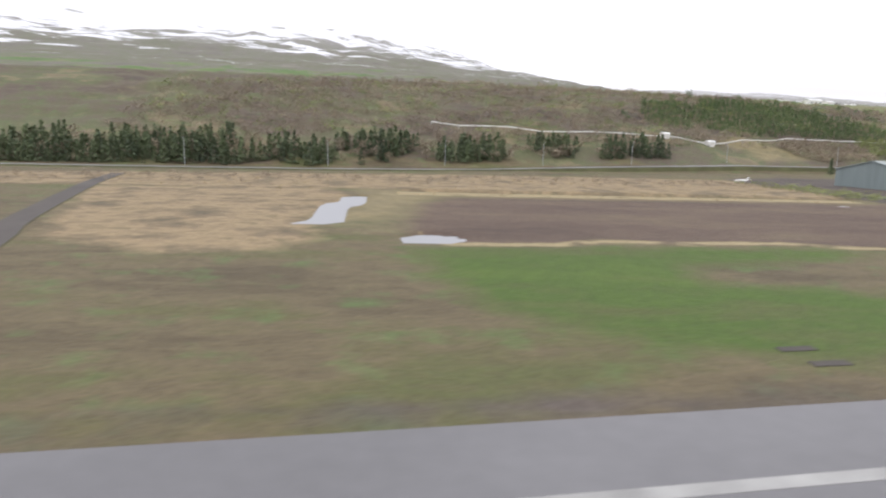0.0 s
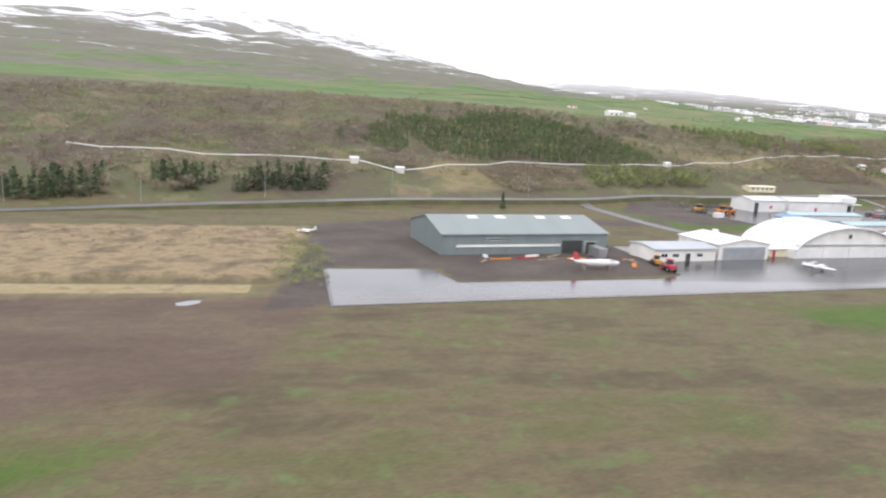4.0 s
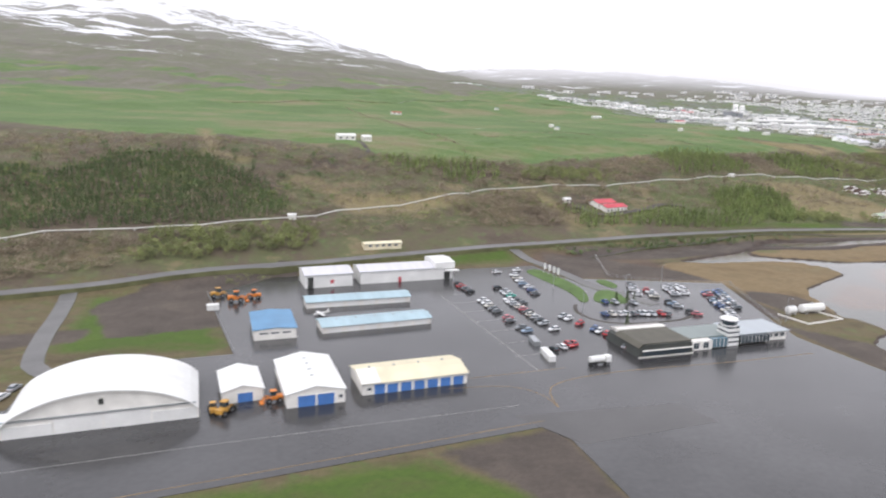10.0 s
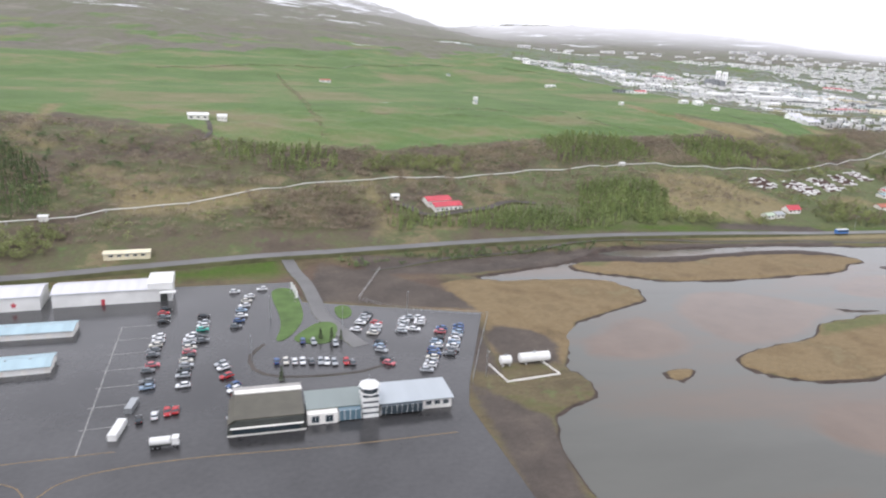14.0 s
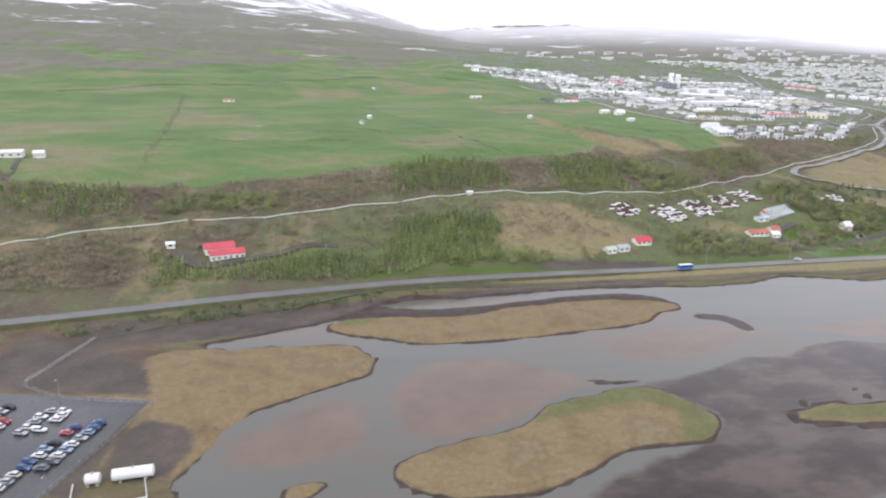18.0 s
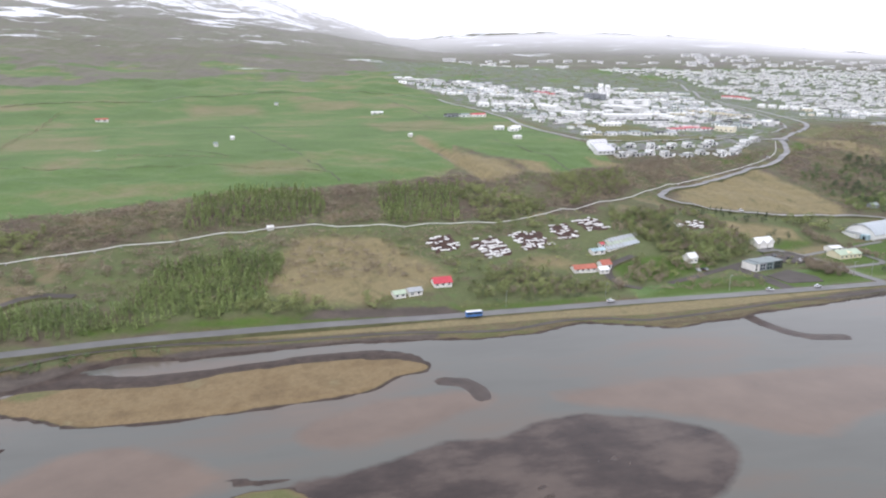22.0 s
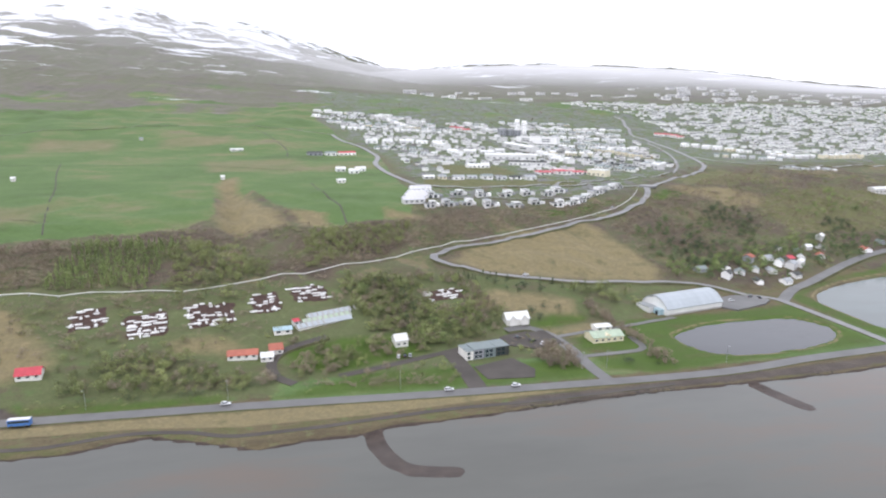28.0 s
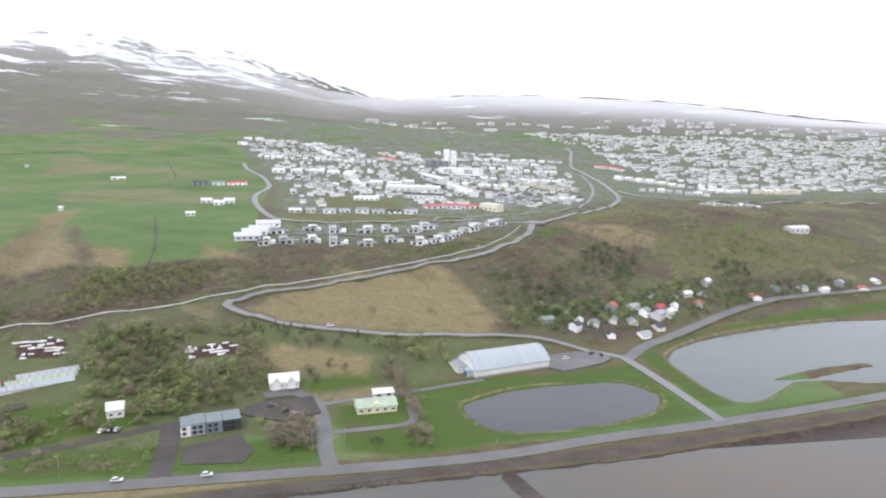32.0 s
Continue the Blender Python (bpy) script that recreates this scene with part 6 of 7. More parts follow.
loader(280.6, 143.0, radians(90), M_YELLOW, "yellow tow tractor beside the gabled hangar", 0.6)


def box_body(x, y, turn, l_, w_, h_, mat, label, name="container", category="container", z=None):
    e = thing(name, x, y, ground_z(x, y) if z is None else z, turn, label, category)
    part("shell", box(-l_ / 2, l_ / 2, -w_ / 2, w_ / 2, 0.12, h_), mat, e)
    for k in range(int(l_ / 0.6)):
        part("rib", box(-l_ / 2 + 0.3 + 0.6 * k, -l_ / 2 + 0.42 + 0.6 * k, -w_ / 2 - 0.03, w_ / 2 + 0.03, 0.2, h_ - 0.1), mat, e)
    for s in (-1, 1):
        part("skid", box(-l_ / 2, l_ / 2, s * w_ / 2 - 0.15, s * w_ / 2 + 0.15, -0.2, 0.12), M_DARK, e)


box_body(231.5, 142.6, A + 1.57, 5.5, 2.4, 2.6, M_STEEL, "grey steel container before the hangar")
box_body(324.3, 231, 0.1, 4, 2.2, 2.0, M_WHITE, "white site container in the yard")
box_body(419.6, 168, 1.5, 8, 2.0, 1.7, M_WHITE, "long white trailer at the car park edge", "trailer", "trailer")
box_body(420.2, 180, 1.5, 6, 1.8, 1.6, M_STEEL, "grey trailer at the car park edge", "trailer", "trailer")
for k, (x, y, l_) in enumerate(((224, 138.5, 5), (213.5, 142.0, 4), (219, 141.5, 6), (236, 131, 5), (201, 141.0, 3), (238, 136, 4))):
    e = thing("timber_stack", x, y, ground_z(x, y), radians(5 + 20 * k), "stack of orange and pale beams on gravel", "stack", "stacks before the grey hangar")
    for j in range(4):
        part("beam", box(-l_ / 2, l_ / 2, -0.5 + 0.27 * j, -0.28 + 0.27 * j, 0.05, 0.4), (M_ORANGE, M_WHITEWALL, M_WOOD)[k % 3], e)


def plane(x, y, turn, s, label, wings=True, tail=None, z=None):
    e = thing("aircraft", x, y, AZ + 0.05 if z is None else z, turn, label, "aircraft")
    e.scale = (s, s, s)
    part("fuselage", tube([(-4.4, 0, 1.5), (-3.6, 0, 1.35), (-1.5, 0, 1.15), (1.5, 0, 1.1), (3.0, 0, 1.1), (3.9, 0, 1.0), (4.4, 0, 0.95)], [0.1, 0.3, 0.55, 0.62, 0.55, 0.35, 0.06], 14), M_WHITE, e)
    part("tail_fin", prism([(-4.5, 1.6), (-3.3, 1.5), (-3.9, 3.0), (-4.6, 3.0)], -0.06, 0.06), tail or M_WHITE, e)
    part("tailplane", box(-4.6, -3.9, -1.6, 1.6, 1.55, 1.65), M_WHITE, e)
    part("canopy_window", box(2.2, 3.2, -0.42, 0.42, 1.35, 1.62, bevel=0.08), M_WINDOW, e)
    if wings:
        for q in (-1, 1):
            part("wing", prism([(-0.7, 0.95), (0.9, 0.95), (0.8, 1.1), (-0.6, 1.05)], 0.45 * q, 4.8 * q), M_WHITE, e)
            part("engine", tube([(-0.4, 1.7 * q, 1.05), (1.2, 1.7 * q, 1.05), (1.5, 1.7 * q, 1.05)], [0.15, 0.3, 0.1], 10), M_WHITE, e)
        for wx, wy in ((3.0, 0), (-0.2, 1.5), (-0.2, -1.5)):
            w = part("leg", tube([(wx, wy, 0.25), (wx, wy, 1.0)], 0.05, 6), M_STEEL, e)
            part("wheel", tube([(wx, wy - 0.07, 0.2), (wx, wy + 0.07, 0.2)], 0.2, 10), M_TYRE, w)
    else:
        for wx in (-2.5, 2.2):
            part("trestle", box(wx - 0.15, wx + 0.15, -0.5, 0.5, -0.05, 0.7), M_WOOD, e)


plane(285, 127.8, radians(25), 0.85, "white twin-engined light aircraft on the apron")
plane(287.4, 133.8, radians(186), 0.45, "small white light aircraft beside the hangar")
plane(224.5, 127.4, radians(3), 1.35, "white airliner fuselage without wings, with red tail", False, M_REDROOF, 0.1)
plane(157.5, 173.5, radians(190), 0.6, "small white aircraft parked on rough ground", z=ground_z(157.5, 173.5))
plane(359.5, 218.6, radians(200), 0.62, "small white aircraft behind a shed row")
bus = thing("bus", 770, 339.0, ground_z(770, 339) + 0.45, radians(2), "blue and white coach on the shore road", "bus")
part("body", box(-3.9, 3.9, -1.2, 1.2, 0.4, 2.8, bevel=0.15), M_BLUEDOOR, bus)
part("roof", box(-3.8, 3.8, -1.1, 1.1, 2.8, 3.0, bevel=0.08), M_WHITE, bus)
for q in (-1, 1):
    part("side_window", box(-3.6, 3.6, q * 1.2 - 0.02, q * 1.2 + 0.02, 1.6, 2.5), M_WINDOW, bus)
wheels(bus, [(-2.4, -1.05), (-2.4, 1.05), (2.4, -1.05), (2.4, 1.05)], 0.48, 0.3)

# timber and beams lying by the fuselage
for k, (px, py, pl_, pt, pm) in enumerate([(204, 138, 5.5, 10, M_ORANGE), (211, 139.5, 4.6, 4, M_RED), (216, 137.6, 6.0, 18, M_WOOD), (222, 139, 4.2, -12, M_WOOD), (228, 137.2, 5.0, 30, M_CONCRETE), (233, 135, 3.8, 50, M_WOOD), (199, 134.8, 4.0, 62, M_WOOD), (238, 138.5, 3.4, 8, M_ORANGE)]):
    bm = box(-pl_ / 2, pl_ / 2, -0.3, 0.1, 0, 0.3, bevel=0.03)
    box(-pl_ / 2 + 0.5, pl_ / 2 + 0.3, 0.16, 0.5, 0, 0.22, bm)
    ob = new("beam_pair", mesh_of("beam_pair", bm, pm))
    ob.matrix_world = pose(px, py, ground_z(px, py), 0, 0, pt)
    tagged(ob, "pair of weathered beams lying on the dirt", "beam", "beams by the fuselage")

# banner flags on the lawn by the car park
for fx, fy in ((458.6, 266.0), (459.4, 262.6), (460.0, 259.2), (460.4, 255.8)):
    fl = thing("banner_flag", fx, fy, max(ground_z(fx, fy), AZ + 0.14), 0, "tall white banner flag on a steel pole beside the car park", "flag", "banner flags")
    part("pole", tube([(0, 0, -0.2), (0, 0, 4.2)], 0.05, 6), M_STEEL, fl)
    part("banner", box(0.06, 0.95, -0.02, 0.02, 1.3, 4.1), M_WHITE, fl, "white vertical cloth banner")
    part("base", box(-0.25, 0.25, -0.25, 0.25, -0.2, 0.15), M_CONCRETE, fl)
strip("planting_strip", [(451, 217), (447.5, 209), (449, 199), (456, 193.5), (468, 192.5), (480, 194), (486, 197)], 1.3, M_GRAVEL, "curved brown planting strip in the car park", "planting", lift=0.16)
for k in range(3):
    line_on("trim", (486.4 + 2.2 * k, 96.6 + 0.6 * k), (488.2 + 2.2 * k, 99.6 + 0.6 * k), 0.5, AZ + 0.014, M_ORANGEROOF, "faded orange apron hatch marking")

# ---- town on the terrace ----
T1 = [(956, 579, 9), (970, 582, 11), (986, 587, 10), (1003, 588, 11), (1023, 590, 12), (1044, 597, 11), (1061, 598, 11), (962, 607, 11), (985, 622, 11), (1003, 613, 10), (1024, 622, 13), (1043, 618, 10), (1062, 624, 9),
      (1073, 631, 13), (1077, 599, 8), (1086, 606, 10), (1094, 614, 10), (1105, 621, 9), (1111, 632, 11), (1120, 637, 8), (1131, 644, 10), (1139, 652, 9)]


def estate_house(x, y, turn, w, k):
    """A white modern house: low wing, taller flat-roofed part, garage, dark glazing."""
    e = thing("house", x, y, ground_z(x + w / 2, y + 4) - 0.3, turn, "white modern flat-roofed house on the terrace", "house", "estate houses")
    a, b = (0.0, 0.55 * w) if k % 2 else (0.45 * w, w)
    part("wing", box(0, w, 1.2 * (k % 3), 8, -2, 2.9), M_TOWNWALL, e)
    part("wing_roof", box(-0.3, w + 0.3, 1.2 * (k % 3) - 0.3, 8.3, 2.9, 3.15), M_GREYROOF if k % 3 else M_DARK, e)
    part("upper_storey", box(a, b, 0.4, 7, 3.15, 5.2 if k % 4 else 4.4), M_TOWNWALL, e)
    part("roof", box(a - 0.4, b + 0.4, 0, 7.4, 5.2 if k % 4 else 4.4, 5.5 if k % 4 else 4.7), M_STEEL if k % 2 else M_WHITE, e)
    part("window", box(a + 0.5, b - 0.8, 0.3, 0.42, 3.6, 4.3), M_WINDOW, e)
    y0 = 1.2 * (k % 3)
    for j in range(2):
        part("window", box(w * (0.1 + 0.45 * j), w * (0.36 + 0.45 * j), y0 - 0.1, y0 + 0.02, 0.5, 2.3), M_WINDOW, e)
    part("garage", box(w, w + 3.6, 3, 8.5, -2, 2.5), M_GREYTOWN if k % 3 == 1 else M_TOWNWALL, e)


for k, (x, y, w) in enumerate(T1):
    estate_house(x, y, radians(3 + 5 * (k % 3) + (24 if x > 1080 else 0)), w * 0.85, k)
for k in range(4):
    shed("terrace_block", 940 + 3.5 * k, 586 + 13 * k, radians(8), 17, 6.5, 3.0, 2.0, "x", M_TOWNWALL, M_PALEROOF, "long white terrace with a slanting grey roof", "terrace", windows=[(1.5 + 4 * j, 3.6 + 4 * j, 0.8, 2.2) for j in range(4)], gutter=False, group="estate terraces")


M_CREAMWALL = surface("cream_town_walls", (0.80, 0.74, 0.58), 0.75, spread=0.12, scale=0.1, fine=2)


def block(x, y, turn, w, d, h, roof, label, wall=None):
    """A flat or low-roofed terrace or apartment block, some hundreds of metres off."""
    e = thing("apartment_block", x, y, ground_z(x, y) - 0.5, turn, label, "building", "town blocks")
    part("wall", box(0, w, 0, d, -2, h), wall or M_TOWNWALL, e)
    if h < 5.5 and d < 12:
        part("roof", swap(prism([(-0.3, h - 0.1), (d + 0.3, h - 0.1), (d / 2, h + 1.5)], -0.3, w + 0.3)), roof, e)
    else:
        part("roof", box(-0.2, w + 0.2, -0.2, d + 0.2, h, h + 0.4), roof, e)
    floors = max(1, int(h / 2.9))
    n_ = min(max(2, int(w / 4.5)), 8 // min(floors, 4)) if y < 960 else 2
    for k in range(min(floors, 8)):
        for j in range(n_):
            part("window", box(w * (j + 0.28) / n_, w * (j + 0.68) / n_, -0.08, 0.02, 1.0 + 2.7 * k, 2.2 + 2.7 * k), M_WINDOW, e)


rng = random.Random(11)
TR = [M_WHITE, M_STEEL, M_GREYROOF, M_DARK, M_REDROOF]
# street by street: from x, y to x, y; how many buildings; depth; height; roof
UPPER = [(864, 1291, 953, 1310, 5, 9, 5, 0), (861, 1232, 949, 1209, 6, 9, 5, 1), (885, 1180, 985, 1170, 8, 8, 5, 2), (920, 1140, 1000, 1120, 7, 8, 5, 1), (955, 1260, 1017, 1123, 8, 8, 5, 0), (973, 1291, 1052, 1166, 8, 8, 5, 2),
         (906, 1082, 1009, 1081, 12, 8, 6, 0), (1014, 1084, 1072, 1086, 7, 8, 6, 0), (1020, 1150, 1075, 1118, 5, 8, 4, 2), (933, 968, 1043, 974, 5, 9, 6, 0), (941, 922, 1005, 914, 6, 7, 4, 2)]
MIDDLE = [(979, 882, 1017, 873, 3, 9, 4, 0), (1018, 957, 1037, 851, 2, 9, 7, 0), (1047, 892, 1106, 894, 3, 9, 6, 0), (1058, 846, 1113, 827, 1, 12, 7, 0), (1073, 790, 1109, 774, 1, 10, 6, 0), (1025, 766, 1048, 768, 1, 9, 5, 0),
          (1116, 981, 1127, 884, 1, 10, 8, 0), (1130, 894, 1147, 797, 6, 9, 7, 0), (1142, 1013, 1190, 979, 1, 14, 9, 0), (1138, 726, 1150, 710, 1, 10, 7, 0), (969, 689, 1080, 699, 8, 7, 4, 1)]
LOWER = [(1135, 886, 1205, 871, 8, 8, 5, 0), (1227, 927, 1256, 853, 7, 8, 6, 1), (1224, 805, 1231, 757, 3, 9, 6, 3), (1247, 799, 1251, 773, 3, 9, 6, 0), (1174, 800, 1202, 751, 5, 8, 4, 3), (1158, 842, 1215, 800, 7, 8, 4, 3),
         (1165, 772, 1195, 740, 4, 8, 4, 2), (1150, 935, 1215, 915, 6, 8, 4, 2), (1088, 722, 1142, 728, 3, 17, 4, 4), (1190, 958, 1290, 934, 8, 8, 5, 0), (1200, 1000, 1300, 980, 8, 8, 4, 2), (1210, 1046, 1318, 1024, 9, 9, 5, 0)]
BACK = [(1225, 1152, 1373, 1157, 10, 9, 5, 0), (1210, 1100, 1340, 1090, 9, 8, 5, 2), (1105, 1190, 1147, 1110, 5, 9, 5, 0), (1075, 1150, 1100, 1120, 3, 9, 5, 4), (1170, 1200, 1300, 1205, 9, 9, 5, 1), (1384, 995, 1428, 928, 5, 10, 6, 0),
        (1428, 928, 1476, 889, 5, 10, 6, 0), (1365, 875, 1435, 832, 8, 8, 5, 2), (1440, 868, 1500, 857, 6, 9, 6, 0), (1508, 857, 1576, 867, 7, 10, 9, 0), (1385, 771, 1447, 757, 11, 7, 3, 1), (1410, 1130, 1439, 1091, 5, 11, 5, 4)]
for xa, ya, xb, yb, count, d, h, rf in UPPER + MIDDLE + LOWER + BACK:
    run, turn = math.dist((xa, ya), (xb, yb)) / count, math.atan2(yb - ya, xb - xa)
    for k in range(count):
        t = (k + 0.08) / count
        w = run * (0.86 if rf == 4 else rng.uniform(0.5, 0.84)) if count > 1 else run
        roof = TR[rf] if rf == 4 or rng.random() < 0.65 else TR[rng.randrange(4)]
        cream = (xa, ya) in ((1135, 886), (1227, 927), (1508, 857)) or rng.random() < 0.08
        block(xa + (xb - xa) * t, ya + (yb - ya) * t + rng.uniform(-1.5, 1.5), turn + rng.uniform(-0.04, 0.04), w, d * rng.uniform(0.9, 1.1), h * rng.uniform(0.55, 0.8), roof,
              "red-roofed white building in the town" if rf == 4 else "long white town block with a flat roof" if w > 18 else "white town house with a low roof", M_CREAMWALL if cream else None)
for bx, by, bw, bh in ((1166, 1092, 7, 23), (1175, 1086, 7, 22)):
    block(bx, by, radians(-20), bw, 9, bh, M_STEEL, "tall white apartment tower above the town")
for bx, by, bw, bh in ((1138, 1070, 10, 10), (1150, 1072, 9, 10), (1160, 1070, 10, 9)):
    block(bx, by, radians(5), bw, 12, bh, M_STEEL, "dark grey apartment block beside the tower", M_GREYTOWN)
block(1414, 666, radians(5), 20, 9, 4.5, M_WHITE, "lone white building on the wooded slope")
sites = []
TOWN = [(915, 1070), (950, 930), (975, 720), (1080, 735), (1150, 740), (1235, 770), (1285, 870), (1320, 960), (1340, 1100), (1290, 1190), (1100, 1190), (980, 1290), (870, 1290)]
lots = [(q[0] + (q[2] - q[0]) * u / 6, q[1] + (q[3] - q[1]) * u / 6) for q in UPPER + MIDDLE + LOWER + BACK for u in range(7)]
for gy_ in range(715, 1290, 13):
    for gx_ in range(870, 1345, 12):
        x, y = gx_ + rng.uniform(-5, 5), gy_ + rng.uniform(-5, 5)
        one = np.array([x]), np.array([y])
        if inside(TOWN, *one)[0] > 0 and fbm(*one, 70, 35)[0] > -0.05 and inside(MOSS[3], *one)[0] < 0 and min(math.dist((x, y), q) for q in lots) > 9:
            sites.append((x, y, rng.uniform(3.5, 8), rng.uniform(4, 6), rng.uniform(1.8, 3.1)))
for bx, by in ((893, 733), (905, 722), (912, 735)):
    block(bx, by, radians(8), 9, 7, 3.4, M_WHITE, "white farmstead building on the field edge")
for bx, by, bw, rf in ((865, 846, 16, M_DARK), (884, 852, 12, M_GREYROOF), (899, 857, 19, M_REDROOF)):
    block(bx, by, radians(18), bw, 8, 3.4, rf, "long farm barn at the edge of the estate", M_GREYTOWN if rf is M_DARK else None)

# the far quarters, too many to count
M_FARROOF = foliage("town_roofs", (0.06, 0.055, 0.06), (1.0, 1.0, 1.0))
wv, wf, rv, rf, pv, pf = [], [], [], [], [], []


def add_box(vs, fs, x0, y0, c, s, w, d, z0, z1, y_off=0.0):
    o = len(vs)
    for zz in (z0, z1):
        for a, b in ((0, y_off), (w, y_off), (w, d), (0, d)):
            vs.append((x0 + a * c - b * s, y0 + a * s + b * c, zz))
    fs += [(o, o + 1, o + 5, o + 4), (o + 1, o + 2, o + 6, o + 5), (o + 2, o + 3, o + 7, o + 6), (o + 3, o, o + 4, o + 7), (o + 4, o + 5, o + 6, o + 7)]


y = 905.0
while y < 1900:
    x = float(np.interp(y, [790, 850, 1042, 1190, 1390, 1900], [1345, 1500, 1455, 1460, 1500, 1500])) + rng.uniform(0, 12)
    while x < 1500 + (y - 560) * 1.0:
        w = rng.uniform(9, 22) if rng.random() < 0.3 else rng.uniform(5, 9)
        if rng.random() < 0.6 and float(fbm(np.array([x]), np.array([y]), 380, 31)[0]) > -0.45:
            sites.append((x, y + rng.uniform(-6, 6), w, rng.uniform(6, 9), rng.uniform(2.6, 5)))
        x += w + rng.uniform(4, 12)
    y += rng.uniform(15, 22) * (1 + (y - 790) / 1200)
for yy, x0, x1 in ((1950, 1000, 1500), (1990, 1040, 1480), (2250, 1300, 1900), (2600, 1700, 2600), (2300, 2000, 3300), (2450, 2100, 3500), (2150, 1950, 3000), (2050, 1900, 2800)):
    x = x0
    while x < x1:
        w = rng.uniform(14, 46)
        if rng.random() < 0.65:
            sites.append((x, yy + rng.uniform(-30, 30), w, 12, rng.uniform(5, 10)))
        x += w + rng.uniform(8, 50)
sz = land(np.array([q[0] for q in sites]), np.array([q[1] for q in sites]))
for (x, y, w, d, h), z in zip(sites, sz.tolist()):
    t = rng.uniform(-0.15, 0.25)
    c, s = math.cos(t), math.sin(t)
    add_box(wv, wf, x, y, c, s, w, d, z - 3, z + h)
    add_box(rv, rf, x - 0.2, y - 0.2, c, s, w + 0.4, d + 0.4, z + h, z + h + 0.8)
    for k in range(int(h / 2.9)):
        add_box(pv, pf, x + 0.8 * c, y + 0.8 * s, c, s, w - 1.6, 0.2, z + 1 + 2.9 * k, z + 2.2 + 2.9 * k, -0.1)
far = tagged(new("far_town"), "crowded white far town quarters on the slope", "town", kind="stuff")
for nm, vs, fs, mt in (("far_walls", wv, wf, M_TOWNWALL), ("far_roofs", rv, rf, M_FARROOF), ("far_windows", pv, pf, M_WINDOW)):
    me = bpy.data.meshes.new(nm)
    me.from_pydata(vs, [], fs)
    me.materials.append(mt)
    ob = tagged(new(nm, me), kind="stuff")
    ob.parent = far

# ---- woods ----
NP = np.random.RandomState(5)


def leaf_cloud(count, pick, size, flat=0.5, rng_=NP):
    """Small three-cornered leaves at points from pick(); returns corner arrays (count, 3, 3)."""
    p = pick(count)
    a = rng_.normal(size=(count, 3))
    a /= np.linalg.norm(a, axis=1, keepdims=True)
    b = np.cross(a, rng_.normal(size=(count, 3)))
    b /= np.linalg.norm(b, axis=1, keepdims=True)
    s = size * rng_.uniform(0.6, 1.4, (count, 1))
    return np.stack([p + s * (a + b * flat), p + s * (-a * 0.2 + b), p - s * (a + b * flat)], 1)


def conifer_points(k):
    t = NP.uniform(0.03, 1, k) ** 1.25
    r = 0.235 * (1 - t) * (0.75 + 0.25 * np.cos(t * 44)) * np.sqrt(NP.uniform(0.25, 1, k)) + 0.01
    f = NP.uniform(0, 6.28, k)
    return np.stack([r * np.cos(f), r * np.sin(f), 0.06 + 0.94 * t], 1)


def bushy_points(spread, low):
    def pick(k):
        lobes = np.array([[NP.normal(0, 0.13 * spread), NP.normal(0, 0.13 * spread), NP.uniform(low + 0.15, 0.85)] for _ in range(7)])
        q = NP.normal(size=(k, 3))
        q *= (NP.uniform(0.5, 1, (k, 1)) ** 0.4) / np.linalg.norm(q, axis=1, keepdims=True)
        return lobes[NP.randint(0, 7, k)] + q * np.array([0.17 * spread, 0.17 * spread, 0.17])
    return pick


def trunk(top, r):
    v, f = [], []
    for j, (z, q) in enumerate(((0, r), (top * 0.5, r * 0.7), (top, r * 0.25))):
        for k in range(3):
            v.append((q * math.cos(k * 2.094) + 0.02 * j, q * math.sin(k * 2.094), z))
    for j in range(2):
        for k in range(3):
            a, b = 3 * j + k, 3 * j + (k + 1) % 3
            f += [(a, b, b + 3), (a, b + 3, a + 3)]
    return np.array(v), np.array(f)


def templates(kind):
    out = []
    for _ in range(5):
        if kind == "conifer":
            out.append((leaf_cloud(130, conifer_points, 0.054, 0.5), trunk(0.9, 0.018)))
        elif kind == "birch":
            out.append((leaf_cloud(200, bushy_points(1.0, 0.15), 0.044, 0.6), trunk(0.75, 0.02)))
        elif kind == "pole":
            out.append((leaf_cloud(95, lambda k: conifer_points(k) * np.array([0.75, 0.75, 1]), 0.05, 0.6), trunk(0.9, 0.018)))
        else:
            out.append((leaf_cloud(74, bushy_points(1.7, 0.0), 0.064, 0.4), trunk(0.5, 0.02)))
    return out


TEMPLATES = {k: templates(k) for k in ("conifer", "pole", "birch", "scrub")}


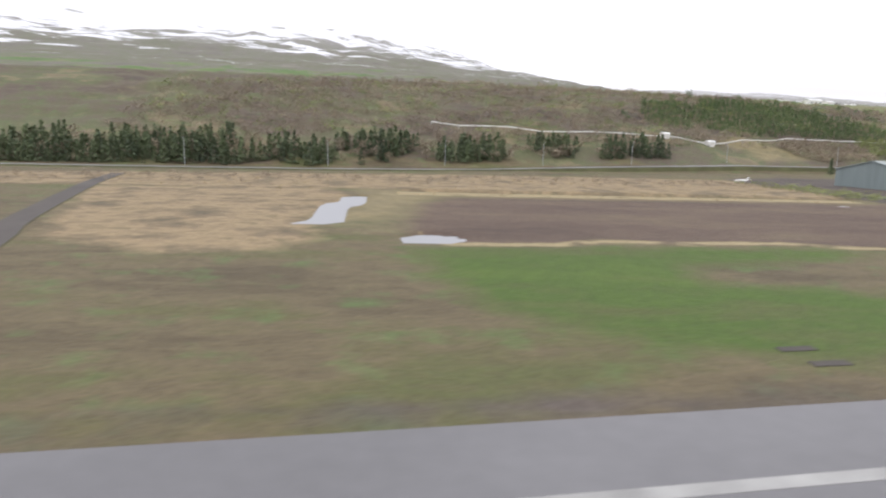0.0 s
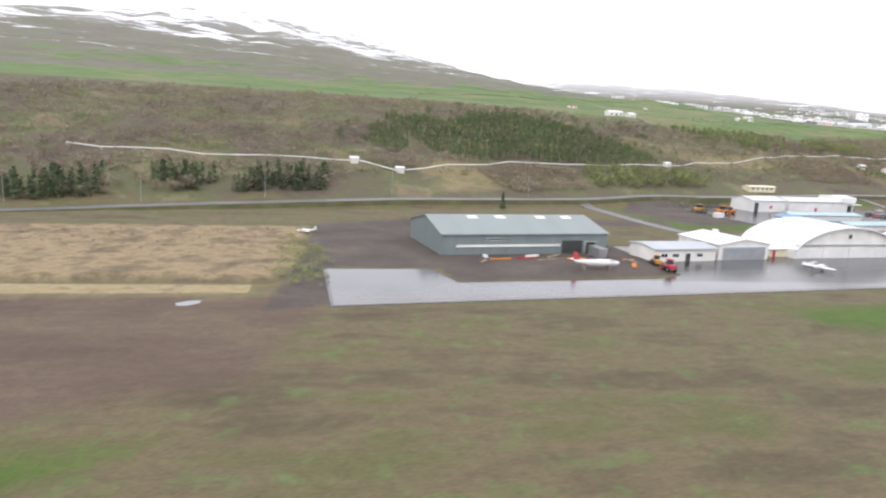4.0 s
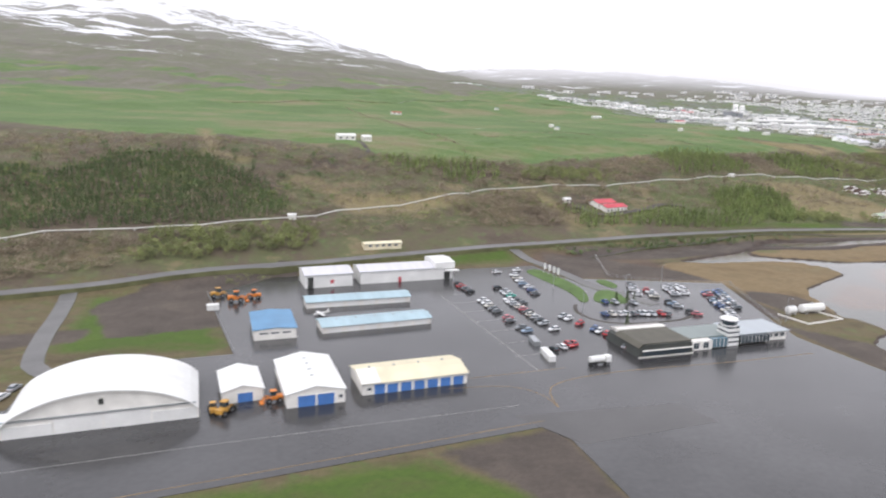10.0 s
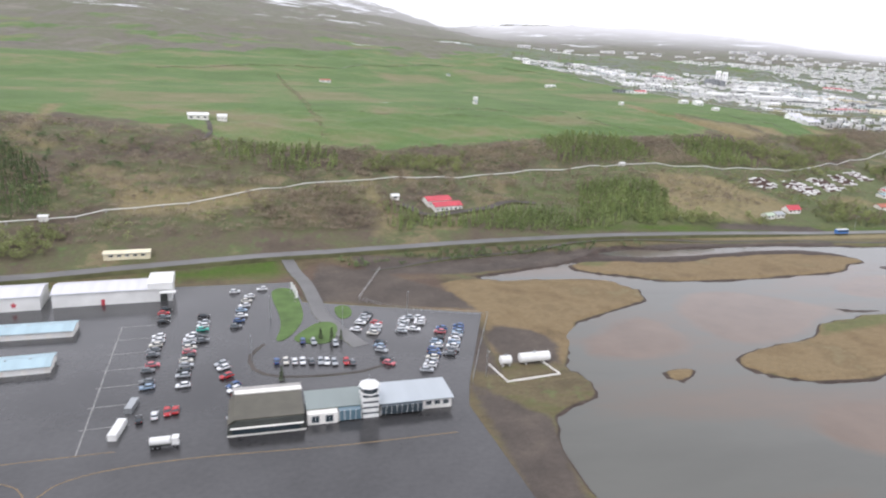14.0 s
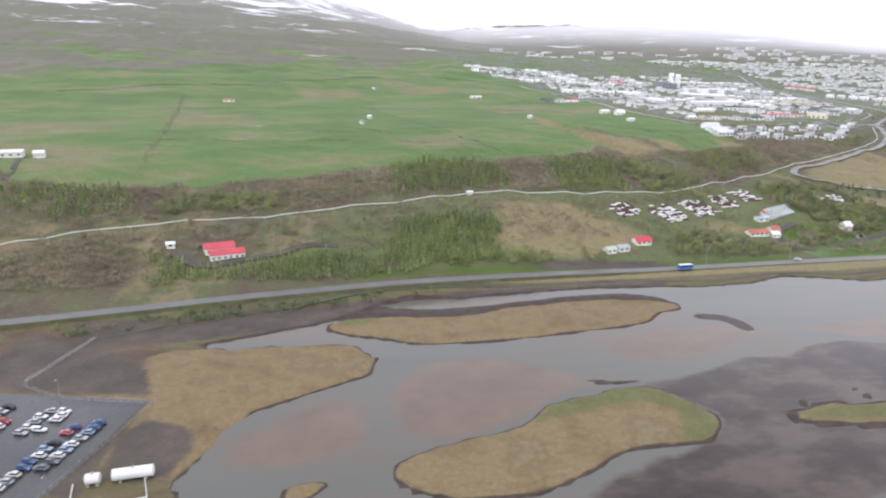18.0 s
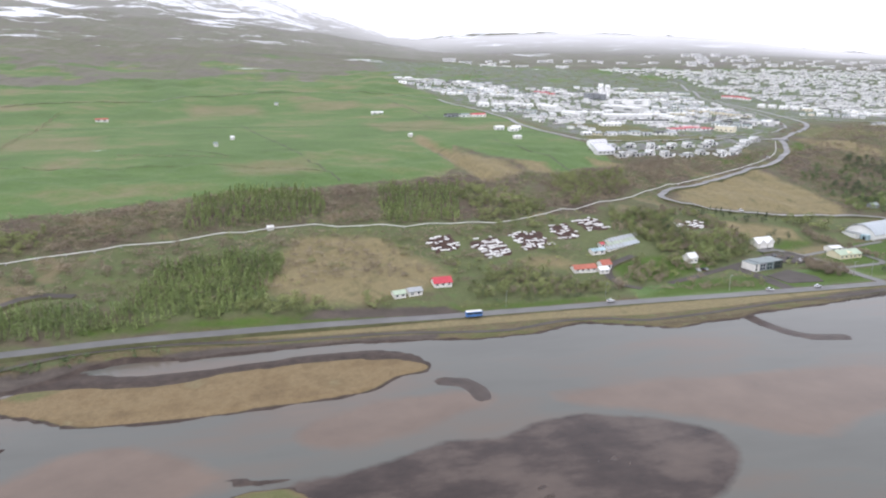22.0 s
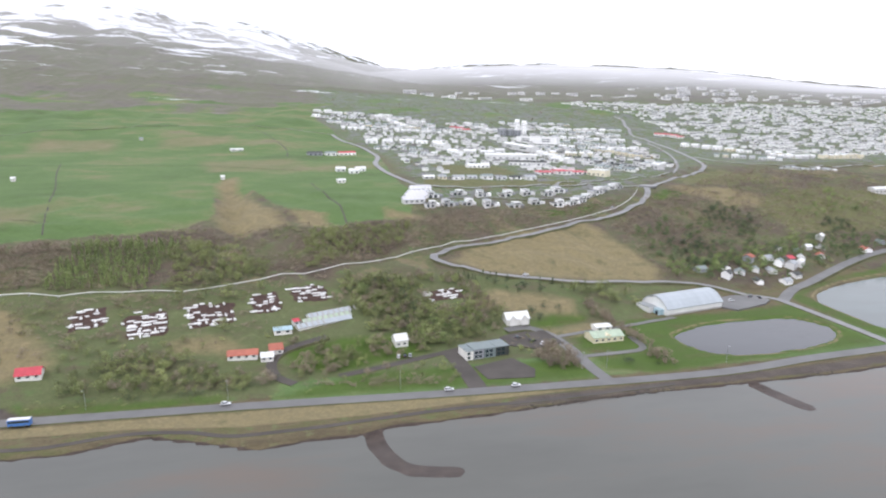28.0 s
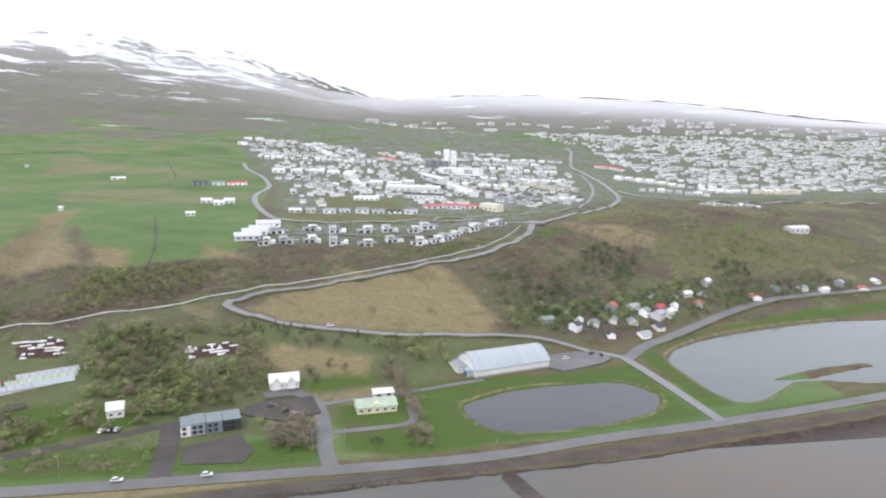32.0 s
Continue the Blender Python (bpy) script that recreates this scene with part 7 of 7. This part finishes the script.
def plant(name, kind, xy, low, high, leaf_mat, label, category):
    """One joined wood: every tree a trunk and a crown of loose leaves."""
    xy = np.asarray(xy)
    if not len(xy):
        return
    z = land(xy[:, 0], xy[:, 1])
    keep = z > -0.4
    xy, z = xy[keep], z[keep]
    vs, fs, mats, tones, o = [], [], [], [], 0
    for (x, y), zz in zip(xy, z):
        leaves, (tv, tf) = TEMPLATES[kind][NP.randint(5)]
        h, a = NP.uniform(low, high), NP.uniform(0, 6.28)
        sx = h * NP.uniform(1.0, 1.6)
        rot = np.array([[math.cos(a), -math.sin(a), 0], [math.sin(a), math.cos(a), 0], [0, 0, 1]])
        sc = np.array([sx, sx, h])
        base = np.array([x, y, zz - 0.1])
        lv = (leaves.reshape(-1, 3) * sc) @ rot.T + base
        tvv = (tv * np.array([h, h, h])) @ rot.T + base
        vs += [lv, tvv]
        k = len(lv)
        tones.append(np.full(k + len(tv), NP.normal(0.0, 0.2)))
        fs += [np.arange(k).reshape(-1, 3) + o, tf + o + k]
        mats += [np.zeros(k // 3, np.int32), np.ones(len(tf), np.int32)]
        o += k + len(tv)
    v, f, mi = np.concatenate(vs), np.concatenate(fs), np.concatenate(mats)
    me = bpy.data.meshes.new(name)
    me.vertices.add(len(v))
    me.vertices.foreach_set("co", v.astype(np.float32).ravel())
    me.loops.add(f.size)
    me.loops.foreach_set("vertex_index", f.astype(np.int32).ravel())
    me.polygons.add(len(f))
    me.polygons.foreach_set("loop_start", np.arange(0, f.size, 3, dtype=np.int32))
    me.polygons.foreach_set("loop_total", np.full(len(f), 3, dtype=np.int32))
    me.polygons.foreach_set("material_index", mi)
    me.update()
    me.attributes.new("tone", "FLOAT", "POINT").data.foreach_set("value", np.concatenate(tones).astype(np.float32))
    me.materials.append(leaf_mat)
    me.materials.append(M_BARK)
    tagged(new(name, me), label, category, kind="stuff")


ROAD_LINES = [[(-100, 172), (20, 186), (100, 212), (190, 236), (274, 257), (326, 275), (432, 299), (590, 326), (737, 341), (846, 344), (1050, 347), (1165, 365), (1264, 384)],
              [(1154, 452), (1123, 470), (1036, 470), (992, 474), (949, 491), (957, 503), (1019, 532), (1099, 576), (1139, 608), (1172, 661), (1225, 706), (1312, 811)], PIPE,
              [(945, 346), (940, 391)], [(985, 413), (940, 391), (887, 369)], [(1003, 346), (1000, 386), (988, 416)], [(1036, 382), (1004, 376)], [(1201, 478), (1300, 530), (1420, 560), (1560, 600)],
              [(882, 402), (858, 384), (868, 363)], [(514, 357), (528, 347), (592, 366)]]


def clear_of(xy, gap):
    ok = np.ones(len(xy), bool)
    for line in ROAD_LINES:
        for (ax, ay), (bx, by) in zip(line, line[1:]):
            ex, ey = bx - ax, by - ay
            t = np.clip(((xy[:, 0] - ax) * ex + (xy[:, 1] - ay) * ey) / (ex * ex + ey * ey), 0, 1)
            ok &= np.hypot(xy[:, 0] - ax - t * ex, xy[:, 1] - ay - t * ey) > gap
    return xy[ok]


BUILT = [(1095, 440, 27), (1022, 396, 14), (957, 384, 16), (962, 370, 18), (917, 397, 7), (983, 421, 9), (884, 412, 20), (846, 386, 14), (762, 371, 9), (741, 362, 9), (540, 356, 14), (774, 416, 11), (799, 410, 14), (826, 419, 15),
         (851, 433, 12), (873, 443, 13), (947, 447, 13), (393, 299, 12), (400, 492, 16)] + [(x + 3, y + 3, 5) for x, y, *_ in SH]


def grove(poly, gap, seed=0, thin=0.0, size=60):
    """Jittered points in a polygon, thinned in patches, away from roads and houses."""
    r = np.random.RandomState(seed)
    p = np.array(poly, float)
    xs, ys = np.meshgrid(np.arange(p[:, 0].min(), p[:, 0].max(), gap), np.arange(p[:, 1].min(), p[:, 1].max(), gap))
    xy = np.stack([xs.ravel(), ys.ravel()], 1) + r.uniform(-0.48, 0.48, (xs.size, 2)) * gap
    xy = xy[(inside(poly, xy[:, 0], xy[:, 1]) + 3 * fbm(xy[:, 0], xy[:, 1], 25, seed)) > 0]
    if thin:
        xy = xy[fbm(xy[:, 0], xy[:, 1], size, seed + 40) > thin]
    xy = clear_of(xy, 4.5)
    for bx, by, rad in BUILT:
        xy = xy[np.hypot(xy[:, 0] - bx, xy[:, 1] - by) > rad]
    return xy


BANK = [(-60, 226), (200, 268), (370, 310), (560, 345), (760, 385), (860, 440), (930, 505), (945, 552), (800, 520), (640, 478), (500, 430), (420, 440), (300, 480), (100, 440), (-60, 330)]
SLOPE = [(1095, 480), (1180, 495), (1300, 545), (1480, 620), (1450, 760), (1330, 760), (1200, 660), (1120, 600), (1090, 540)]
plant("conifer_belt", "conifer", grove([(-120, 182), (20, 200), (100, 223), (168, 243), (165, 256), (90, 240), (10, 222), (-120, 206)], 2.7, 1, -0.12, 48), 3.6, 8.8, F_CONIFER, "dense dark conifer belt behind the road", "wood")
plant("conifer_plantation", "pole", np.concatenate([grove([(200, 362), (206, 380), (243, 373), (257, 412), (301, 424), (330, 390), (354, 352), (350, 328), (305, 315), (270, 305), (230, 303), (213, 317)], 2.2, 2, -0.6),
      grove([(184, 322), (190, 342), (198, 350), (207, 330), (206, 308), (197, 299)], 2.4, 3)]), 2.6, 4.4, F_PLANTED, "dark green conifer plantation on the bank", "wood")
plant("young_plantation", "pole", np.concatenate([grove([(612, 352), (655, 346), (676, 358), (684, 398), (658, 402), (625, 390)], 2.3, 4), grove([(505, 326), (528, 333), (600, 334), (642, 346), (602, 353), (570, 361), (556, 350), (505, 352)], 2.7, 5, -0.35, 40),
      grove([(629, 430), (706, 448), (708, 486), (660, 490), (630, 470)], 2.7, 6, -0.45, 50), grove([(740, 440), (788, 444), (800, 502), (742, 494)], 2.7, 16, -0.45, 50), grove([(412, 430), (469, 434), (487, 413), (479, 395), (454, 390), (424, 405)], 3.0, 70, -0.3, 40)]),
      3.2, 6.2, F_YOUNG, "young bright green larch plantation", "wood")
plant("birch_wood", "birch", np.concatenate([grove([(880, 396), (935, 396), (985, 420), (960, 470), (905, 462), (895, 430)], 5.4, 7, 0.0, 30), grove([(775, 356), (850, 360), (850, 378), (800, 388), (775, 374)], 4.8, 8, 0.0, 25),
      grove([(640, 348), (730, 350), (735, 362), (650, 356)], 3.6, 10, -0.1), grove([(796, 443), (819, 443), (860, 455), (835, 487), (797, 502)], 3.8, 11, -0.2, 40), grove([(870, 470), (930, 505), (940, 545), (870, 520)], 4.6, 71, 0.0, 50),
      grove([(500, 396), (560, 408), (566, 428), (505, 420)], 4.2, 12, 0.0, 40), grove([(288, 276), (360, 297), (370, 321), (348, 319), (288, 304)], 3.6, 72, -0.2, 30)]), 3.6, 6.5, F_BIRCH, "fresh green birch wood in spring leaf", "wood")
plant("dark_trees", "birch", np.concatenate([grove([(1105, 500), (1150, 505), (1190, 525), (1230, 560), (1170, 590), (1110, 560)], 6.0, 14, 0.05, 40), grove([(1120, 478), (1260, 520), (1400, 556), (1390, 575), (1240, 548), (1120, 500)], 6.5, 54, 0.0, 25),
      grove([(130, 300), (420, 360), (400, 440), (250, 440)], 13, 23, 0.1)]), 3.5, 6.5, F_PLANTED, "scattered dark spruces", "wood")
BELT = [(886, 455), (897, 464), (919, 464), (930, 451), (938, 426), (960, 434), (966, 411), (939, 395), (926, 386), (926, 406), (902, 412), (898, 425)]
plant("tall_garden_trees", "birch", np.concatenate([grove(BELT, 6.0, 90, -0.1, 22), grove([(878, 396), (892, 400), (905, 400), (909, 390), (896, 379), (884, 372)], 6.0, 92, -0.1, 20),
      grove([(1028, 459), (1048, 465), (1072, 462), (1066, 446), (1050, 446), (1032, 446)], 5.5, 93, -0.1, 30), grove([(790, 440), (860, 452), (852, 446), (842, 420), (836, 405), (812, 402), (812, 430)], 6.5, 94, -0.05, 20)]), 5.0, 8.5, F_BIRCH, "tall birches in fresh olive green leaf", "wood")
plant("green_garden_trees", "birch", np.concatenate([grove(BELT, 9.0, 95, -0.1, 25), grove([(1285, 594), (1294, 649), (1364, 670), (1371, 613)], 9.0, 96, -0.1, 40), grove([(1105, 478), (1180, 495), (1260, 540), (1250, 552), (1170, 520), (1105, 500)], 7.0, 97, 0.0, 25)]), 4.0, 7.5, F_YOUNG, "bright green garden trees", "wood")
plant("dark_garden_trees", "birch", np.concatenate([grove([(905, 463), (924, 463), (929, 451), (926, 412), (920, 414), (918, 440)], 6.5, 98), grove([(1184, 585), (1205, 610), (1229, 614), (1228, 590), (1221, 558), (1196, 556)], 5.0, 99, -0.1, 20), grove([(1279, 558), (1292, 587), (1323, 591), (1313, 568)], 5.5, 100), grove([(1118, 496), (1124, 530), (1156, 553), (1154, 514), (1140, 492)], 5.2, 101, -0.1, 20),
      np.array([(994, 431), (996.5, 425), (1002, 438), (1010, 433), (1019.9, 364.5), (980, 462), (986, 457), (992, 454), (998, 460), (1006, 455)])]), 3.5, 6.5, F_CONIFER, "dark spruces among gardens and on the slope", "trees")
spots = [(785, 354), (789, 355), (803, 356), (807, 356), (824, 357), (828, 357), (831, 358), (850, 363), (853, 364), (861, 371), (890, 385), (893, 384), (1033, 361), (1035, 372)]
plant("dark_bushes", "scrub", np.array(spots), 2.2, 3.4, F_CONIFER, "round dark evergreen bushes by the road", "bushes")
plant("roadside_shrubs", "scrub", np.concatenate([grove([(866, 364), (888, 357), (913, 358), (936, 352), (936, 357), (912, 363), (887, 364)], 2.4, 102, -0.3, 15), grove([(1098, 563), (1149, 612), (1205, 638), (1225, 610), (1189, 551), (1138, 517), (1107, 524)], 3.6, 103, -0.3, 30), grove([(978, 551), (1048, 569), (1136, 628), (1120, 608), (1062, 566), (992, 536)], 3.6, 104, -0.2, 30)]), 1.5, 3.2, F_BARE, "leafless brown shrubs along road and slope", "scrub")
GARDENS = [(770, 360), (860, 366), (945, 356), (1000, 362), (1000, 410), (960, 440), (900, 440), (840, 400), (770, 396)]
plant("garden_shrubs", "scrub", np.concatenate([grove(GARDENS, 7.5, 110, -0.1, 25), grove([(768, 395), (845, 402), (866, 430), (850, 446), (770, 440)], 6.5, 111, 0.0, 25), grove([(676, 362), (690, 415), (735, 421), (764, 382), (748, 368)], 7.0, 112, 0.1, 20)]), 1.6, 3.4, F_BARE, "bare brown shrubs scattered over gardens", "scrub")
plant("garden_bushes", "birch", np.concatenate([grove(GARDENS, 9.0, 113, 0.0, 25), grove([(1118, 478), (1200, 492), (1260, 524), (1400, 560), (1400, 545), (1260, 512), (1180, 478)], 6.5, 114, -0.1, 20)]), 2.4, 4.6, F_BIRCH, "fresh green bushes in gardens", "scrub")
plant("shore_trees", "birch", grove([(1118, 480), (1200, 495), (1260, 530), (1400, 562), (1400, 550), (1260, 514), (1180, 480)], 6.0, 115, -0.1, 18), 3.6, 6.0, F_PLANTED, "dark green trees between shore houses", "trees")
plant("hillside_scrub", "scrub", np.concatenate([grove(BANK, 4.8, 18, -0.35, 60), grove(SLOPE, 5.2, 19, -0.35, 90), grove([(955, 514), (1090, 585), (1140, 640), (1090, 600), (950, 578)], 4.2, 20), grove([(236, 296), (286, 304), (288, 276), (249, 260), (238, 268)], 2.6, 73),
      grove([(437, 362), (489, 384), (500, 338), (485, 327), (450, 328)], 2.7, 74), grove([(562, 443), (626, 470), (626, 434), (570, 409)], 3.0, 75), grove([(705, 489), (740, 496), (738, 437), (706, 437)], 3.0, 76), grove([(870, 522), (934, 553), (1008, 583), (963, 516), (905, 474), (855, 463)], 3.2, 77, -0.3, 40),
      grove([(474, 433), (508, 438), (507, 404), (498, 393), (486, 400)], 3.0, 78), grove([(80, 245), (180, 268), (236, 284), (230, 296), (160, 275), (80, 262)], 3.2, 79, -0.2, 30)]), 2.0, 4.2, F_BARE, "bare brown birch scrub on the bank", "scrub")
plant("green_scrub", "scrub", np.concatenate([grove(BANK, 6.0, 48, 0.22, 45), grove(SLOPE, 7.5, 49, 0.1, 60)]), 2.0, 4.6, F_BIRCH, "fresh green bushes on the bank", "scrub")
plant("reed_tufts", "scrub", np.concatenate([grove([(-60, 110), (45, 108), (140, 116), (156, 122), (156, 178), (60, 168), (-60, 138)], 5.0, 50, 0.05, 24), grove([(46, 104), (148, 105), (148, 110), (46, 110)], 3.4, 51)]), 0.3, 0.8, F_REED, "tufts of dry reed grass", "grass")
plant("clearing_saplings", "conifer", grove([(692, 405), (735, 420), (762, 392), (750, 384), (720, 396)], 5.0, 80, -0.1, 20), 0.8, 1.7, F_CONIFER, "small dark saplings on the dry clearing", "trees")
plant("loop_conifers", "conifer", grove([(955, 462), (1000, 464), (1046, 462), (1046, 467), (1000, 470), (955, 474)], 4.0, 81, -0.2, 30), 2.5, 4.6, F_CONIFER, "dark conifers along the loop road", "trees")
plant("roadside_hedge", "birch", grove([(480, 301), (530, 309), (640, 327), (640, 321), (530, 302), (485, 295)], 2.4, 13, -0.1, 30), 1.8, 3.2, F_PLANTED, "low dark spruce hedge beside the road", "hedge")
plant("marsh_bushes", "scrub", grove([(-60, 120), (60, 135), (155, 150), (155, 180), (40, 165), (-60, 150)], 5, 24, 0.0, 30), 0.8, 1.8, F_BARE, "low brown bushes on the marsh", "scrub")
plant("bare_trees", "birch", np.concatenate([grove([(-120, 184), (20, 202), (100, 225), (178, 247), (176, 262), (90, 244), (10, 226), (-120, 210)], 4.6, 65, -0.1, 30), grove([(850, 362), (900, 366), (935, 396), (985, 420), (960, 470), (905, 462), (880, 440), (868, 400)], 5.2, 60, -0.2, 40), grove([(976, 362), (996, 362), (996, 396), (984, 388)], 3.2, 62), grove([(1028, 445), (1034, 445), (1041, 400), (1041, 360), (1035, 360), (1034, 420)], 3.0, 63), grove([(770, 356), (850, 360), (850, 378), (800, 392)], 8.0, 64, 0.0, 30), grove([(420, 330), (600, 372), (680, 420), (560, 410), (430, 380)], 9.0, 61, -0.1, 50)]), 3.5, 6.5, F_BARE, "leafless grey-brown birches among gardens", "wood")
plant("willow_bushes", "scrub", grove([(149, 112), (160, 110), (163, 150), (152, 168)], 2.4, 53), 1.0, 2.2, F_BIRCH, "pale green willow bushes at the apron corner", "scrub")
plant("verge_bushes", "scrub", np.concatenate([grove([(330, 262), (345, 274), (330, 282), (318, 270)], 3, 25), grove([(700, 350), (880, 352), (880, 358), (700, 356)], 4, 26, 0.1, 30)]), 1.0, 2.4, F_BIRCH, "low green bushes on the verge", "scrub")


def tree(x, y, h, kind, mat, label):
    leaves, (tv, tf) = TEMPLATES[kind][int(x) % 5]
    e = thing("tree", x, y, ground_z(x, y), 0, label, "tree")
    big = np.concatenate([leaves, leaves[:, :, [1, 0, 2]] * np.array([1, -1, 1])])
    me = bpy.data.meshes.new("crown")
    me.from_pydata((big.reshape(-1, 3) * h).tolist(), [], np.arange(len(big) * 3).reshape(-1, 3).tolist())
    me.materials.append(mat)
    c = new("crown", me)
    c.parent = e
    me = bpy.data.meshes.new("trunk")
    me.from_pydata((tv * h).tolist(), [], tf.tolist())
    me.materials.append(M_BARK)
    c = new("trunk", me)
    c.parent = e


for x, y, h in ((457, 190.5, 4.5), (468.6, 219.5, 4), (472, 217.5, 4.6), (475, 218, 3.6), (233, 236, 7)):
    tree(x, y, h, "conifer", F_CONIFER, "lone dark spruce by the car park" if x > 300 else "lone spruce on rough grass")

# shore stones along the causeway
bm = bmesh.new()
rng = random.Random(3)
shore = smooth_line([(914, 326), (953, 326), (1033, 335), (1116, 341), (1165, 351), (1248, 366), (1400, 398)], 1.1)
vs, fs = [], []
for p in shore:
    for k in range(3):
        x, y, r = p.x + rng.uniform(-0.6, 0.6), p.y + rng.uniform(-0.6, 2.6), rng.uniform(0.2, 0.45)
        o = len(vs)
        zc = -0.55 + (y - p.y) * 0.2
        vs += [(x + r * rng.uniform(0.7, 1.2) * a, y + r * rng.uniform(0.7, 1.2) * b, zc + r * 0.7 * c_) for a, b, c_ in ((1, 0, 0), (-1, 0, 0), (0, 1, 0), (0, -1, 0), (0.1, 0.1, 1), (0, 0, -1))]
        fs += [(o, o + 2, o + 4), (o + 2, o + 1, o + 4), (o + 1, o + 3, o + 4), (o + 3, o, o + 4), (o + 2, o, o + 5), (o + 1, o + 2, o + 5), (o + 3, o + 1, o + 5), (o, o + 3, o + 5)]
me = bpy.data.meshes.new("shore_stones")
me.from_pydata(vs, [], fs)
me.materials.append(M_ROCK)
tagged(new("shore_stones", me), "dark boulders along the causeway shore", "stones", kind="stuff")

tx, ty = NP.uniform(900, 2400, 2600), NP.uniform(600, 1700, 2600)
ok = (tx < 1500 + (ty - 560)) & (tx > np.interp(ty, [690, 1260], [965, 885])) & (fbm(tx, ty, 90, 33) > 0)
plant("garden_trees", "scrub", np.stack([tx, ty], 1)[ok], 2.5, 5.5, F_BARE, "leafless garden trees among town houses", "trees")

# ditch with dark scrub across the fields, and field boundaries
plant("ditch_scrub", "scrub", np.concatenate([np.stack([np.interp(np.linspace(0, 1, 150), [0, 0.5, 1], [480, 462, 438]), np.linspace(452, 870, 150)], 1) + NP.uniform(-2.5, 2.5, (150, 2)),
      np.stack([np.linspace(560, 640, 40), np.linspace(600, 585, 40)], 1) + NP.uniform(-1, 1, (40, 2))]), 1.2, 2.4, F_BARE, "brown scrub along a field ditch", "scrub")
for name_, line_, wide in (("ditch_1", [(634, 787), (655, 715), (679, 644), (700, 570), (720, 505)], 0.9), ("ditch_2", [(596, 627), (620, 612), (642, 594)], 1.2), ("ditch_3", [(871, 665), (882, 620), (893, 572), (896, 545), (900, 515)], 1.2),
                           ("ditch_4", [(786, 1076), (820, 960), (838, 896), (843, 833)], 1.2), ("ditch_5", [(470, 560), (560, 548), (640, 556), (712, 530)], 0.7), ("ditch_6", [(430, 760), (540, 772), (640, 770), (760, 770), (860, 740)], 0.7)):
    strip(name_, line_, wide, M_GRAVEL, "narrow dark drainage ditch in the pasture", "ditch", lift=0.1)
strip("track_1", [(300, 880), (424, 935), (500, 955), (577, 1000), (663, 1060), (763, 1085), (830, 1075), (893, 1040)], 3.0, M_ROAD, "pale farm road across the fields", "track", lift=0.3)
strip("track_2", [(404, 486), (408, 455), (398, 432)], 3.0, M_GRAVEL, "short farm track down to the bank", "track", lift=0.2)
